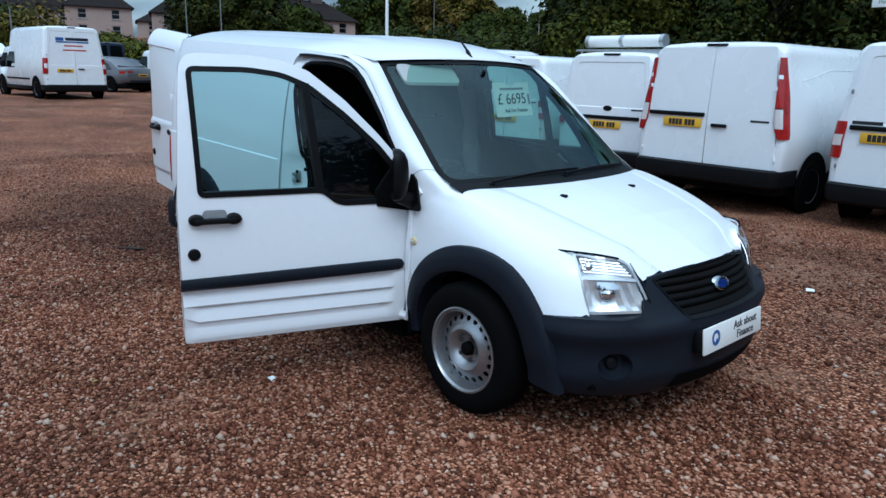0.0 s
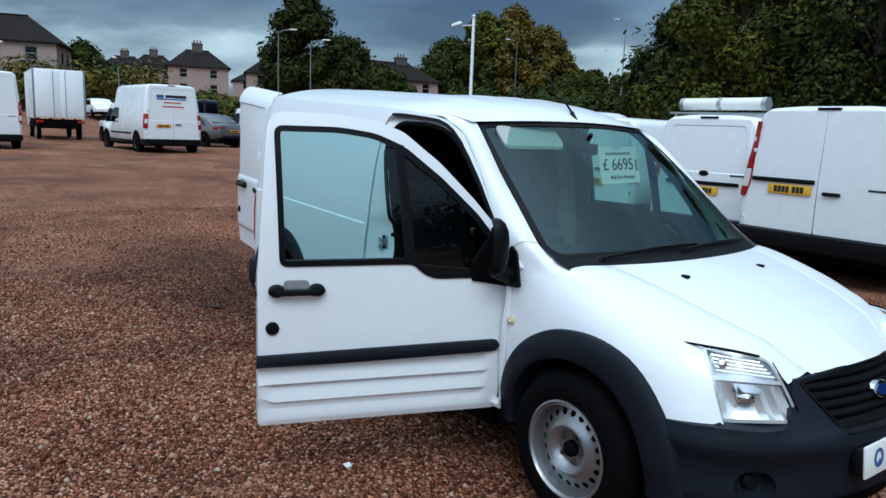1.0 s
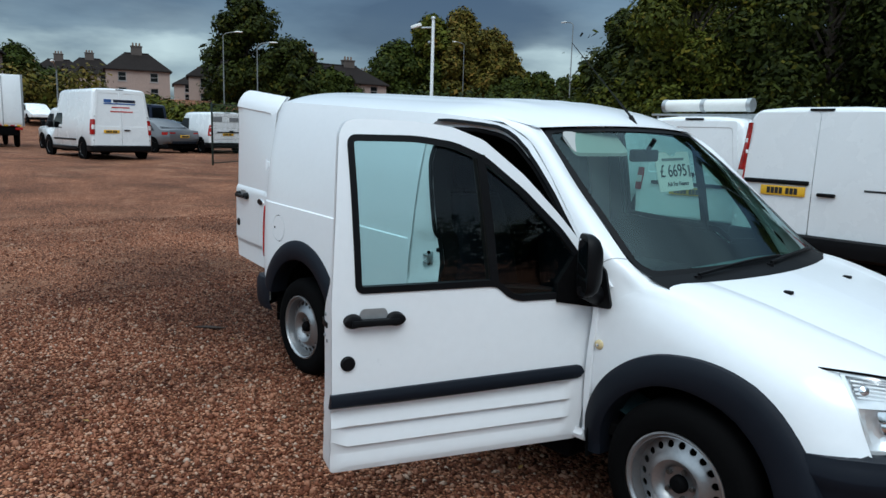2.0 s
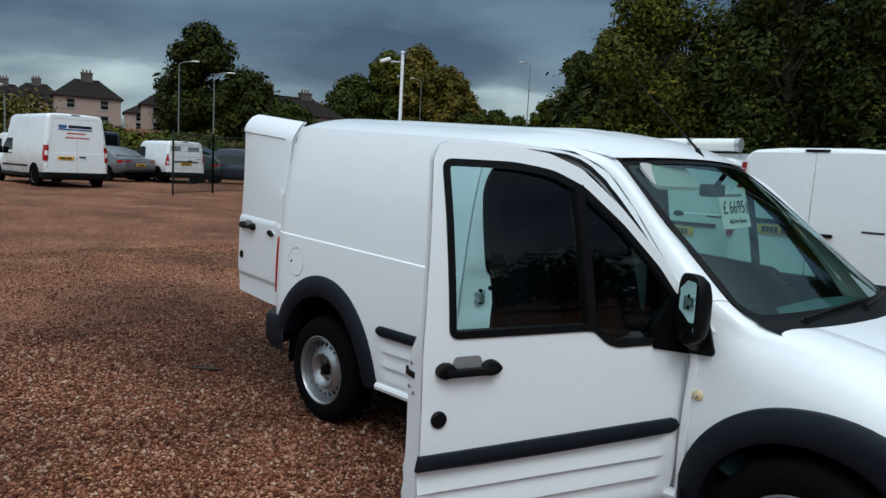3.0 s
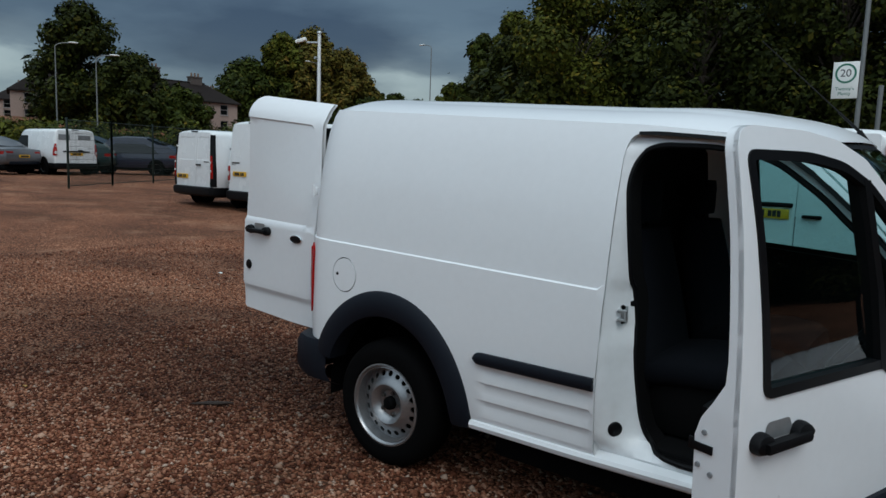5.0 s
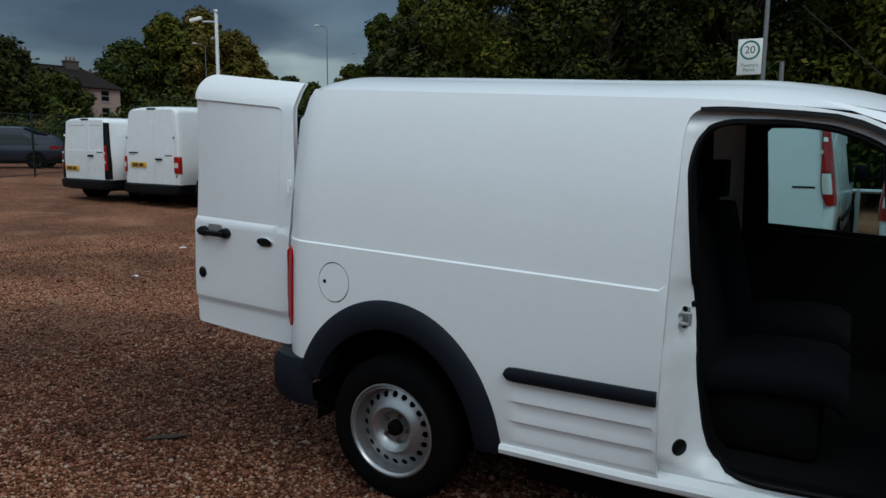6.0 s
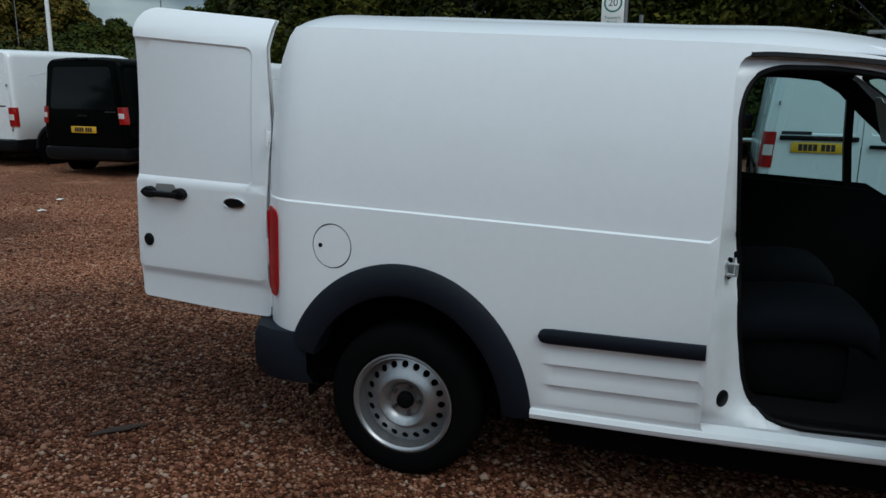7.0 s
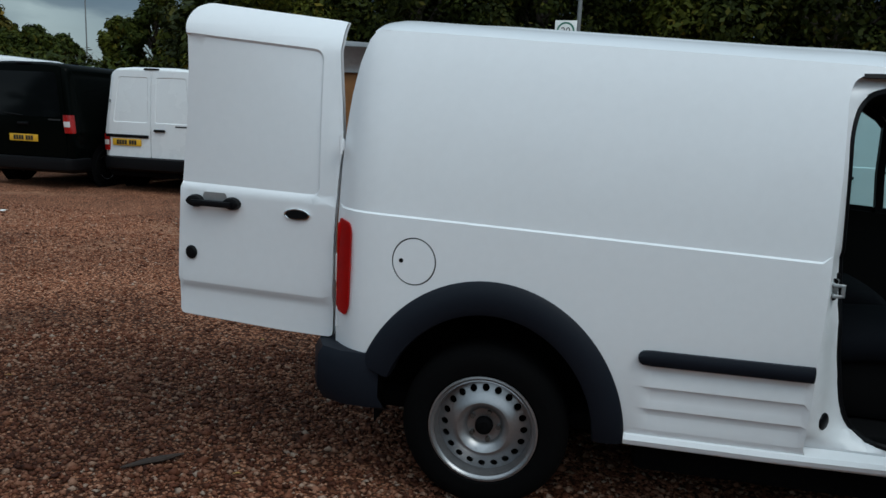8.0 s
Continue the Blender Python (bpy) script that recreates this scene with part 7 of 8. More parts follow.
def build_box_lorry(m):
    lorry = thing("box_lorry", m, "white box lorry with ribbed sides, seen from the back", "lorry")
    part("box", Shape().box((-1.2, 0, 1.0), (1.2, 5.0, 3.35), 0.04), WHITE_FAR, lorry)
    for s in (-1, 1):
        d = part("back_door", Shape().box((0.02 if s > 0 else -1.12, -0.03, 1.1), (1.12 if s > 0 else -0.02, 0.0, 3.25), 0.012), WHITE_FAR, lorry)
        part("lock_bar", Shape().rod((s * 0.28, -0.045, 1.05), (s * 0.28, -0.045, 3.28), 0.018, 0.018, 8), GALV, d, "steel locking bar")
        part("corner_post", Shape().box((s * 1.16 - 0.05, -0.035, 1.0), (s * 1.16 + 0.05, 0.03, 3.36), 0.01), GREY_PRINT, lorry)
        part("tail_lamp", Shape().box((s * 0.95 - 0.16, -0.05, 0.82), (s * 0.95 + 0.16, 0.02, 0.93), 0.01), RED_LENS, lorry, "red tail lamp")
        for y in (0.9, 4.9):
            simple_wheel(lorry, Matrix.Translation((s * 0.95, y, 0.42)) @ Matrix.Rotation(radians(90 * s), 4, "Y"), 0.42)
        for i in range(9):
            part("side_rib", Shape().box((s * 1.2 - 0.012, 0.3 + i * 0.5, 1.05), (s * 1.2 + 0.015, 0.36 + i * 0.5, 3.3), 0.004), WHITE_FAR, lorry)
    for i in range(8):
        part("marker_strip", Shape().box((-1.1 + i * 0.28, -0.02, 1.0), (-0.92 + i * 0.28, 0.0, 1.05), 0), YELLOW if i % 2 else RED_LENS, lorry)
    part("chassis", Shape().box((-1.0, 0.05, 0.55), (1.0, 6.6, 1.0), 0.03), DARK, lorry)
    part("cab", Shape().loft([[(-1.0, y, 0.6), (-1.05, y, 1.2), (-0.98, y, z), (0.98, y, z), (1.05, y, 1.2), (1.0, y, 0.6)] for y, z in ((5.15, 2.5), (6.2, 2.5), (6.7, 1.6), (6.95, 1.4), (7.0, 0.9))], caps=True), WHITE_FAR, lorry)
    return lorry


build_box_lorry(at(-33.5, 2.9, 87) @ Matrix.Diagonal((0.9, 1.0, 0.96, 1.0)))

# roof rack and pipe carrier on the small van
RK = at(-1.52, 5.75, 4)
rack = thing("roof_rack", RK, "galvanised roof rack with a capped pipe carrier", "roof rack")
part("pipe", Shape().rod((-0.62, 0.75, 2.05), (0.72, 0.62, 2.05), 0.085, 0.085, 20), PLATE_WHITE, rack, "white capped pipe carrier")
for x in (-0.60, 0.02, 0.70):
    part("pipe_collar", Shape().rod((x - 0.03, 0.75 - 0.1 * (x + 0.6), 2.05), (x + 0.03, 0.745 - 0.1 * (x + 0.6), 2.05), 0.092, 0.092, 20), GALV, rack)
for y in (0.7, 1.5, 2.3):
    part("cross_bar", Shape().box((-0.8, y - 0.02, 1.905), (0.95, y + 0.02, 1.935), 0.006), GALV, rack)
    for s in (-0.70, 0.70):
        part("foot", Shape().rod((s, y, 1.80), (s, y, 1.92), 0.018, 0.018, 8), GALV, rack)

# barrier rail behind the row
rail = thing("barrier_rail", at(1.7, 11.2, 3), "pale steel barrier rail behind the vans", "barrier")
part("rail", Shape().rod((-3.5, 0, 0.75), (6.5, 0, 0.75), 0.04, 0.04, 10), GALV, rail)
for x in (-3, 0, 3, 6):
    part("post", Shape().rod((x, 0, -0.1), (x, 0, 0.78), 0.045, 0.045, 10), GALV, rail)


# ---- fence ----
FENCE_GREEN = material("dark_green_fence_paint", (0.006, 0.016, 0.012), 0.5, 0.2, 0.1, 30)


def build_fence(pts, height, name, label):
    fence = thing(name, Matrix(), label, "fence")
    for (x0, y0), (x1, y1) in zip(pts, pts[1:]):
        L = math.hypot(x1 - x0, y1 - y0)
        n = max(1, round(L / 2.4))
        for i in range(n + 1):
            x, y = x0 + (x1 - x0) * i / n, y0 + (y1 - y0) * i / n
            z = ground_z(x, y)
            part("post", Shape().box((x - 0.025, y - 0.025, z - 0.1), (x + 0.025, y + 0.025, z + height + 0.05), 0.006), FENCE_GREEN, fence)
        for i in range(n):
            a = Vector((x0 + (x1 - x0) * i / n, y0 + (y1 - y0) * i / n, 0))
            b = Vector((x0 + (x1 - x0) * (i + 1) / n, y0 + (y1 - y0) * (i + 1) / n, 0))
            a.z, b.z = ground_z(a.x, a.y), ground_z(b.x, b.y)
            mesh = Shape()
            for k in range(11):
                h = Vector((0, 0, 0.08 + (height - 0.1) * k / 10))
                mesh.rod(a + h, b + h, 0.012 if k in (0, 10) else 0.004, None, 4)
            m = int((b - a).length / 0.06)
            for k in range(1, m):
                p = a.lerp(b, k / m)
                mesh.rod(p + Vector((0, 0, 0.06)), p + Vector((0, 0, height)), 0.0055, None, 3)
            part("mesh_panel", mesh, FENCE_GREEN, fence, smooth=0)
    return fence


build_fence([(-19.2, 6.7), (-20.3, 8.6), (-22.6, 12.8), (-25.2, 17.5)], 2.0, "mesh_fence", "dark green welded mesh fence on square posts")


# ---- street lamps, mast, signs ----
LAMP_GREY = material("lamp_post_grey", (0.17, 0.18, 0.18), 0.55, 0.2, 0.05, 20, 0.2, 3, (0.2, 0.2, 0.2))
POST_WHITE = material("white_post_paint", (0.75, 0.76, 0.76), 0.4, 0, 0.03, 20, 0.15, 3, (0.5, 0.5, 0.48))


def build_lamp(x, y, top, turn, arm=0.9, group="street lamps"):
    z = ground_z(x, y)
    lamp = thing("street_lamp", pose(x, y, z, 0, 0, turn), "grey steel street lamp with a curved arm", "street lamp", group)
    h = top - z
    part("post", Shape().rod((0, 0, -0.2), (0, 0, h - 0.4), 0.070, 0.042, 12), LAMP_GREY, lamp)
    part("base", Shape().rod((0, 0, -0.2), (0, 0, 1.2), 0.11, 0.11, 12), LAMP_GREY, lamp)
    part("arm", Shape().tube([(arm * (1 - math.cos(t)), 0, h - 0.45 + 0.4 * math.sin(t)) for t in np.linspace(0, math.pi / 2, 7)], 0.04, 8), LAMP_GREY, lamp)
    hd = Shape().loft([[(arm + u, 0.12 * k * math.cos(t), h + 0.07 * k * math.sin(t)) for t in np.linspace(0, 2 * math.pi, 13)[:-1]] for u, k in ((-0.1, 0.4), (0.1, 0.9), (0.4, 1.0), (0.62, 0.7), (0.68, 0.2))], caps=True)
    part("head", hd, PLATE_WHITE, lamp, "pale lamp head")
    return lamp


def from_eye(t_eye, az, dist):
    return t_eye[0] + dist * math.cos(radians(az)), t_eye[1] + dist * math.sin(radians(az))


E1 = (4.27, -2.99)
for az, el, d, turn in ((156.35, 6.9, 72, 60), (153.95, 6.3, 68, 60), (138.3, 6.9, 110, -120), (130.2, 8.6, 72, 170), (167.4, 4.0, 50, -20), (174.6, 4.5, 48, 0)):
    x, y = from_eye(E1, az, d)
    build_lamp(x, y, 1.51 + d * math.tan(radians(el)), turn, 0.7 if d < 50 else 1.1)

mast_x, mast_y = -14.75, 12.3
mast = thing("camera_mast", at(mast_x, mast_y, 0), "white mast carrying a security camera on a short arm", "mast")
mz = 5.2 - ground_z(mast_x, mast_y)
part("mast_pole", Shape().rod((0, 0, -0.2), (0, 0, mz), 0.058, 0.050, 14), POST_WHITE, mast)
part("cap", Shape().rod((0, 0, mz), (0, 0, mz + 0.06), 0.09, 0.07, 12), GALV, mast)
part("bracket", Shape().rod((0, 0, mz - 0.28), (-0.34, -0.20, mz - 0.28), 0.03, 0.03, 8), GALV, mast)
part("camera_housing", Shape().box((-0.26, -0.06, -0.05), (0.10, 0.06, 0.055), 0.025, Matrix.Translation((-0.44, -0.26, mz - 0.20)) @ Matrix.Rotation(radians(25), 4, "Z") @ Matrix.Rotation(radians(-14), 4, "Y")), PLATE_WHITE, mast, "white boxed security camera")
part("sensor", Shape().rod((-0.02, -0.10, mz - 0.75), (-0.02, -0.16, mz - 0.75), 0.04, 0.04, 8), GALV, mast)

SIGN_GREEN = material("sign_green", (0.02, 0.16, 0.10), 0.4)
sg = thing("speed_sign", at(-0.56, 14.1, -4), "white 20 sign with a green ring on a grey post", "sign")
part("post", Shape().rod((0.28, 0.06, -0.1), (0.28, 0.06, 6.6), 0.055, 0.045, 12), LAMP_GREY, sg)
face = Matrix.Translation((0, 0, 3.45)) @ Matrix.Rotation(radians(90), 4, "X")
brd = part("board", Shape().box((-0.25, -0.40, -0.008), (0.25, 0.36, 0.008), 0.004, face), PLATE_WHITE, sg)
part("ring", Shape().revolve([(0.165, 0.009), (0.165, 0.011), (0.205, 0.011), (0.205, 0.009)], 40, face @ Matrix.Translation((0, 0.12, 0))), SIGN_GREEN, brd)
words("20", 0.22, face @ Matrix.Translation((0, 0.12, 0.010)), INK, "lettering", brd)
words("Twenty's", 0.10, face @ Matrix.Translation((0, -0.20, 0.010)), SIGN_GREEN, "lettering", brd)
words("Plenty", 0.10, face @ Matrix.Translation((0, -0.30, 0.010)), SIGN_GREEN, "lettering", brd)
sp = thing("sign_post", at(0.05, 14.6, 0), "short grey sign post at the road edge", "post")
part("post", Shape().rod((0, 0, -0.1), (0, 0, 3.35), 0.05, 0.05, 10), LAMP_GREY, sp)
tb = thing("bracket_post", at(5.2, 15.0, 0), "grey post with a level bracket on top", "post")
part("post", Shape().rod((0, 0, -0.1), (0, 0, 2.95), 0.04, 0.04, 10), LAMP_GREY, tb)
part("bracket", Shape().box((-0.4, -0.03, 2.90), (0.4, 0.03, 2.98), 0.01), LAMP_GREY, tb)


# ---- houses ----
HARL = material("grey_harled_wall", (0.33, 0.245, 0.21), 0.9, 0, 0.12, 6, 0.3, 0.5, (0.22, 0.175, 0.15), bump=0.3, bump_size=30)
BRICK = material("red_brick_wall", (0.26, 0.11, 0.07), 0.85, 0, 0.15, 8, 0.3, 0.6, (0.18, 0.08, 0.05))
SLATE = material("slate_roof", (0.017, 0.013, 0.012), 0.9, 0, 0.2, 4, 0.4, 0.6, (0.030, 0.025, 0.022), bump=0.4, bump_size=12, spec=0.1)
FRAME = material("white_window_frame", (0.30, 0.28, 0.27), 0.5, 0, 0.05, 10)
SOOT = material("sooty_chimney_render", (0.085, 0.068, 0.060), 0.9, 0, 0.15, 8, 0.3, 1.0, (0.05, 0.04, 0.036))
POT = material("chimney_pot", (0.16, 0.10, 0.07), 0.8, 0, 0.1, 10)


def build_house(x, y, turn, W, D, eave, ridge, base, chimneys=((0, 1),), hip=0.35, wall=HARL, label="two-storey harled house with a slate hip roof", storeys=2):
    """A house facing -y, on ground at height base."""
    h = thing("house", pose(x, y, base, 0, 0, turn), label, "house", "houses on the rise")
    t = 0.3
    spec = []
    n = max(2, round(W / 4.2))
    for s in range(storeys):
        zc = (s + 0.55) * eave / storeys
        for i in range(n):
            spec.append((-W / 2 + (i + 0.5) * W / n, zc))
    holes = [rect(cx - 0.55, cz - 0.65, cx + 0.55, cz + 0.65) for cx, cz in spec]
    part("wall", panel(rect(-W / 2, -1.6, W / 2, eave), lambda a, b, d: Vector((a, -D / 2 + d, b)), t, holes, step=1.2), wall, h, smooth=0)
    for box in (((-W / 2, D / 2 - t, -1.6), (W / 2, D / 2, eave)), ((-W / 2, -D / 2 + t, -1.6), (-W / 2 + t, D / 2 - t, eave)), ((W / 2 - t, -D / 2 + t, -1.6), (W / 2, D / 2 - t, eave))):
        part("wall", Shape().box(*box), wall, h, smooth=0)
    for cx, cz in spec:
        fr = Shape().box((cx - 0.55, -D / 2 + 0.08, cz - 0.65), (cx - 0.47, -D / 2 + 0.16, cz + 0.65)).box((cx + 0.47, -D / 2 + 0.08, cz - 0.65), (cx + 0.55, -D / 2 + 0.16, cz + 0.65)).box((cx - 0.47, -D / 2 + 0.08, cz + 0.57), (cx + 0.47, -D / 2 + 0.16, cz + 0.65)).box((cx - 0.47, -D / 2 + 0.08, cz - 0.65), (cx + 0.47, -D / 2 + 0.16, cz - 0.57)).box((cx - 0.47, -D / 2 + 0.09, cz - 0.03), (cx + 0.47, -D / 2 + 0.15, cz + 0.03))
        w = part("window", fr, FRAME, h, smooth=0)
        part("pane", Shape().box((cx - 0.48, -D / 2 + 0.11, cz - 0.58), (cx + 0.48, -D / 2 + 0.125, cz + 0.58)), TINTED, w, smooth=0)
        part("sill", Shape().box((cx - 0.65, -D / 2 - 0.08, cz - 0.74), (cx + 0.65, -D / 2 + 0.1, cz - 0.65)), FRAME, w, smooth=0)
    for s in (-1, 1):
        for yy in (-1.2, 1.6):
            w = part("window", Shape().box((s * W / 2 - 0.02, yy - 0.5, eave * 0.62), (s * W / 2 + 0.02, yy + 0.5, eave * 0.62 + 1.2)), FRAME, h, smooth=0)
            part("pane", Shape().box((s * W / 2 - 0.03, yy - 0.42, eave * 0.62 + 0.08), (s * W / 2 + 0.03, yy + 0.42, eave * 0.62 + 1.12)), TINTED, w, smooth=0)
    o = 0.35
    k = hip * W / 2
    ev = [(-W / 2 - o, -D / 2 - o, eave), (W / 2 + o, -D / 2 - o, eave), (W / 2 + o, D / 2 + o, eave), (-W / 2 - o, D / 2 + o, eave)]
    rf = Shape().add(ev + [(-W / 2 + k, 0, ridge), (W / 2 - k, 0, ridge)] + [(a, b, c - 0.15) for a, b, c in ev], [(0, 1, 5, 4), (2, 3, 4, 5), (3, 0, 4), (1, 2, 5), (0, 6, 7, 1), (1, 7, 8, 2), (2, 8, 9, 3), (3, 9, 6, 0), (6, 9, 8, 7)])
    rf.rod((-W / 2 + k, 0, ridge), (W / 2 - k, 0, ridge), 0.12, 0.12, 6)
    part("roof", rf, SLATE, h, smooth=0)
    for cx, hgt in chimneys:
        c = part("chimney", Shape().box((cx - 0.75, -0.45, ridge - 1.0), (cx + 0.75, 0.45, ridge + hgt)).box((cx - 0.82, -0.52, ridge + hgt), (cx + 0.82, 0.52, ridge + hgt + 0.15)), SOOT, h, smooth=0)
        for q in (-0.45, 0, 0.45):
            part("chimney_pot", Shape().rod((cx + q, 0, ridge + hgt + 0.1), (cx + q, 0, ridge + hgt + 0.6), 0.14, 0.11, 8), POT, c)
    return h


def house_at(az, d, el_base, el_eave, el_ridge, W, turn, **kw):
    x, y = from_eye(E1, az, d)
    b = 1.51 + d * math.tan(radians(el_base))
    build_house(x, y, turn, W, 8.0, d * (math.tan(radians(el_eave)) - math.tan(radians(el_base))), d * (math.tan(radians(el_ridge)) - math.tan(radians(el_base))), b, **kw)


house_at(162.2, 118, 1.6, 3.7, 4.95, 8.4, 74, chimneys=((0, 0.9),), hip=0.6)
house_at(176.6, 84, 1.2, 4.5, 6.3, 17.0, 72, chimneys=((-5, 1.0), (2, 1.0)))
house_at(167.1, 150, 1.8, 3.2, 4.2, 9.0, 74, chimneys=((0, 0.9),), hip=0.6)
house_at(165.2, 152, 1.8, 3.3, 4.4, 9.0, 74, chimneys=((0, 0.9),), hip=0.6)
house_at(157.9, 140, 1.6, 2.9, 3.7, 9.0, 70, chimneys=((0, 0.8),), hip=0.6)
house_at(155.6, 110, 1.4, 3.5, 4.9, 12.0, 68, chimneys=((0, 0.9),), hip=0.5)
house_at(148.2, 98, 1.2, 3.5, 4.9, 11.0, 86, chimneys=((-3.5, 1.2), (2, 0.6)), hip=0.4)
house_at(145.9, 125, 1.4, 3.1, 4.1, 10.0, 86, chimneys=((0, 0.8),), hip=0.4)
house_at(132.4, 120, 0.3, 1.6, 2.6, 12.0, 60, chimneys=(), wall=BRICK, label="low red brick house with a dark roof", storeys=1)
house_at(171.5, 170, 1.6, 2.7, 3.6, 10.0, 80, chimneys=((0, 0.8),), hip=0.5)


# ---- trees and hedges ----
def leaf_material(name, dark, light, autumn=None, share=0.0):
    m = bpy.data.materials.new(name)
    m.use_nodes = True
    nt = m.node_tree
    N, L = nt.nodes.new, nt.links.new
    b = nt.nodes["Principled BSDF"]
    g = N("ShaderNodeNewGeometry")
    r = N("ShaderNodeValToRGB")
    e = r.color_ramp.elements
    e[0].position, e[0].color = 0.0, (*dark, 1)
    e[1].position, e[1].color = 1.0, (*(autumn or light), 1)
    q = e.new(max(0.05, 0.98 - share))
    q.color = (*light, 1)
    L(g.outputs["Random Per Island"], r.inputs[0])
    co = N("ShaderNodeTexCoord")
    n = N("ShaderNodeTexNoise")
    n.inputs["Scale"].default_value, n.inputs["Detail"].default_value = 0.7, 3
    L(co.outputs["Object"], n.inputs["Vector"])
    mr = N("ShaderNodeMapRange")
    mr.inputs[1].default_value, mr.inputs[2].default_value, mr.inputs[3].default_value, mr.inputs[4].default_value = 0.3, 0.7, 0.6, 1.35
    L(n.outputs["Fac"], mr.inputs[0])
    x = N("ShaderNodeVectorMath")
    x.operation = "SCALE"
    L(r.outputs[0], x.inputs[0])
    L(mr.outputs[0], x.inputs["Scale"])
    L(x.outputs[0], b.inputs["Base Color"])
    b.inputs["Roughness"].default_value = 0.6
    b.inputs["Specular IOR Level"].default_value = 0.06
    return m


BARK = material("tree_bark", (0.06, 0.045, 0.035), 0.9, 0, 0.3, 12, bump=0.6, bump_size=20)
LEAF = leaf_material("green_leaves", (0.026, 0.032, 0.005), (0.074, 0.082, 0.011), (0.125, 0.092, 0.012), 0.14)
LEAF_DARK = leaf_material("dark_green_leaves", (0.016, 0.024, 0.005), (0.042, 0.054, 0.009), (0.075, 0.064, 0.010), 0.08)
# Leaf greens darkened to paint in the shade of the roadside belt.
LEAF_SHADED = leaf_material("shaded_green_leaves", (0.009, 0.013, 0.003), (0.030, 0.037, 0.006), (0.062, 0.054, 0.008), 0.10)
LEAF_TURN = leaf_material("turning_leaves", (0.036, 0.034, 0.008), (0.105, 0.088, 0.016), (0.15, 0.090, 0.02), 0.3)


def crown_mesh(name, seed, blobs, leaves, leaf, mat):
    """A crown of many small bent leaves scattered over clumps of uneven size."""
    rng = np.random.default_rng(seed)
    blobs = np.array(blobs, float)
    vol = blobs[:, 3] ** 2
    pick = rng.choice(len(blobs), leaves, p=vol / vol.sum())
    d = rng.normal(0, 1, (leaves, 3))
    d /= np.linalg.norm(d, axis=1)[:, None]
    rad = blobs[pick, 3] * (0.62 + 0.43 * rng.random(leaves) ** 0.6) * (1 + 0.16 * rng.normal(0, 1, leaves))
    c = blobs[pick, :3] + d * rad[:, None] * np.array([1, 1, blobs[0, 4] if blobs.shape[1] > 4 else 0.9])
    up = d + rng.normal(0, 0.42, (leaves, 3))
    up[:, 2] += 0.35
    up /= np.linalg.norm(up, axis=1)[:, None]
    a = np.cross(up, rng.normal(0, 1, (leaves, 3)))
    a /= np.linalg.norm(a, axis=1)[:, None]
    b = np.cross(up, a)
    s = leaf * np.exp(rng.normal(0, 0.3, leaves))[:, None]
    p0, p1, p2, p3 = c - a * s, c + b * s * 0.55 - up * s * 0.15, c + a * s * 1.1 - up * s * 0.25, c - b * s * 0.55 - up * s * 0.15
    co = np.stack([p0, p1, p2, p3], 1).reshape(-1, 3)
    idx = (np.arange(leaves)[:, None] * 4 + np.array([0, 1, 2, 0, 2, 3])[None]).reshape(-1)
    me = bpy.data.meshes.new(name)
    me.vertices.add(len(co))
    me.vertices.foreach_set("co", co.ravel())
    me.loops.add(len(idx))
    me.loops.foreach_set("vertex_index", idx)
    me.polygons.add(len(idx) // 3)
    me.polygons.foreach_set("loop_start", np.arange(0, len(idx), 3))
    me.update(calc_edges=True)
    me.materials.append(mat)
    return me


def build_tree(m, seed, height, spread, leaves, leaf, mat, label, trunk=0.16, low=0.18, point=1.0, group="trees round the yard"):
    """Trunk, limbs and a leafy crown of uneven clumps."""
    rng = np.random.default_rng(seed)
    tree = thing("tree", m, label, "tree", group)
    blobs = []
    limbs = Shape()
    n = 64
    for i in range(n):
        f = (i + 0.5) / n
        z = height * (low + (0.97 - low) * f)
        prof = math.sin(math.pi * min(1, 0.14 + 0.86 * f) ** (0.8 * point)) ** 0.65
        r = spread * prof * (0.35 + 0.65 * rng.random())
        t = i * 2.4 + rng.normal(0, 0.4)
        b = spread * (0.15 + 0.22 * rng.random()) * (1.0 - 0.25 * f)
        blobs.append((r * math.cos(t), r * math.sin(t), z, b, 0.9))
        limbs.rod((0, 0, z * 0.72), (r * math.cos(t) * 0.85, r * math.sin(t) * 0.85, z), 0.05 * height / 8, 0.015, 5)
    tr = Shape()
    pts = [(0, 0, -0.2), (0.05, 0.02, height * 0.25), (-0.04, 0.06, height * 0.5), (0.02, 0, height * 0.85)]
    for (p, q), (ra, rb) in zip(zip(pts, pts[1:]), ((trunk * 1.2, trunk * 0.85), (trunk * 0.85, trunk * 0.55), (trunk * 0.55, 0.03))):
        tr.rod(p, q, ra, rb, 8)
    tr.v, tr.f = tr.v + limbs.v, tr.f + [tuple(i + len(tr.v) for i in f) for f in limbs.f]
    part("trunk", tr, BARK, tree, "brown trunk and limbs")
    part("crown", crown_mesh("crown", seed, blobs, leaves, leaf, mat), mat, tree, "leafy crown with gaps")
    return tree


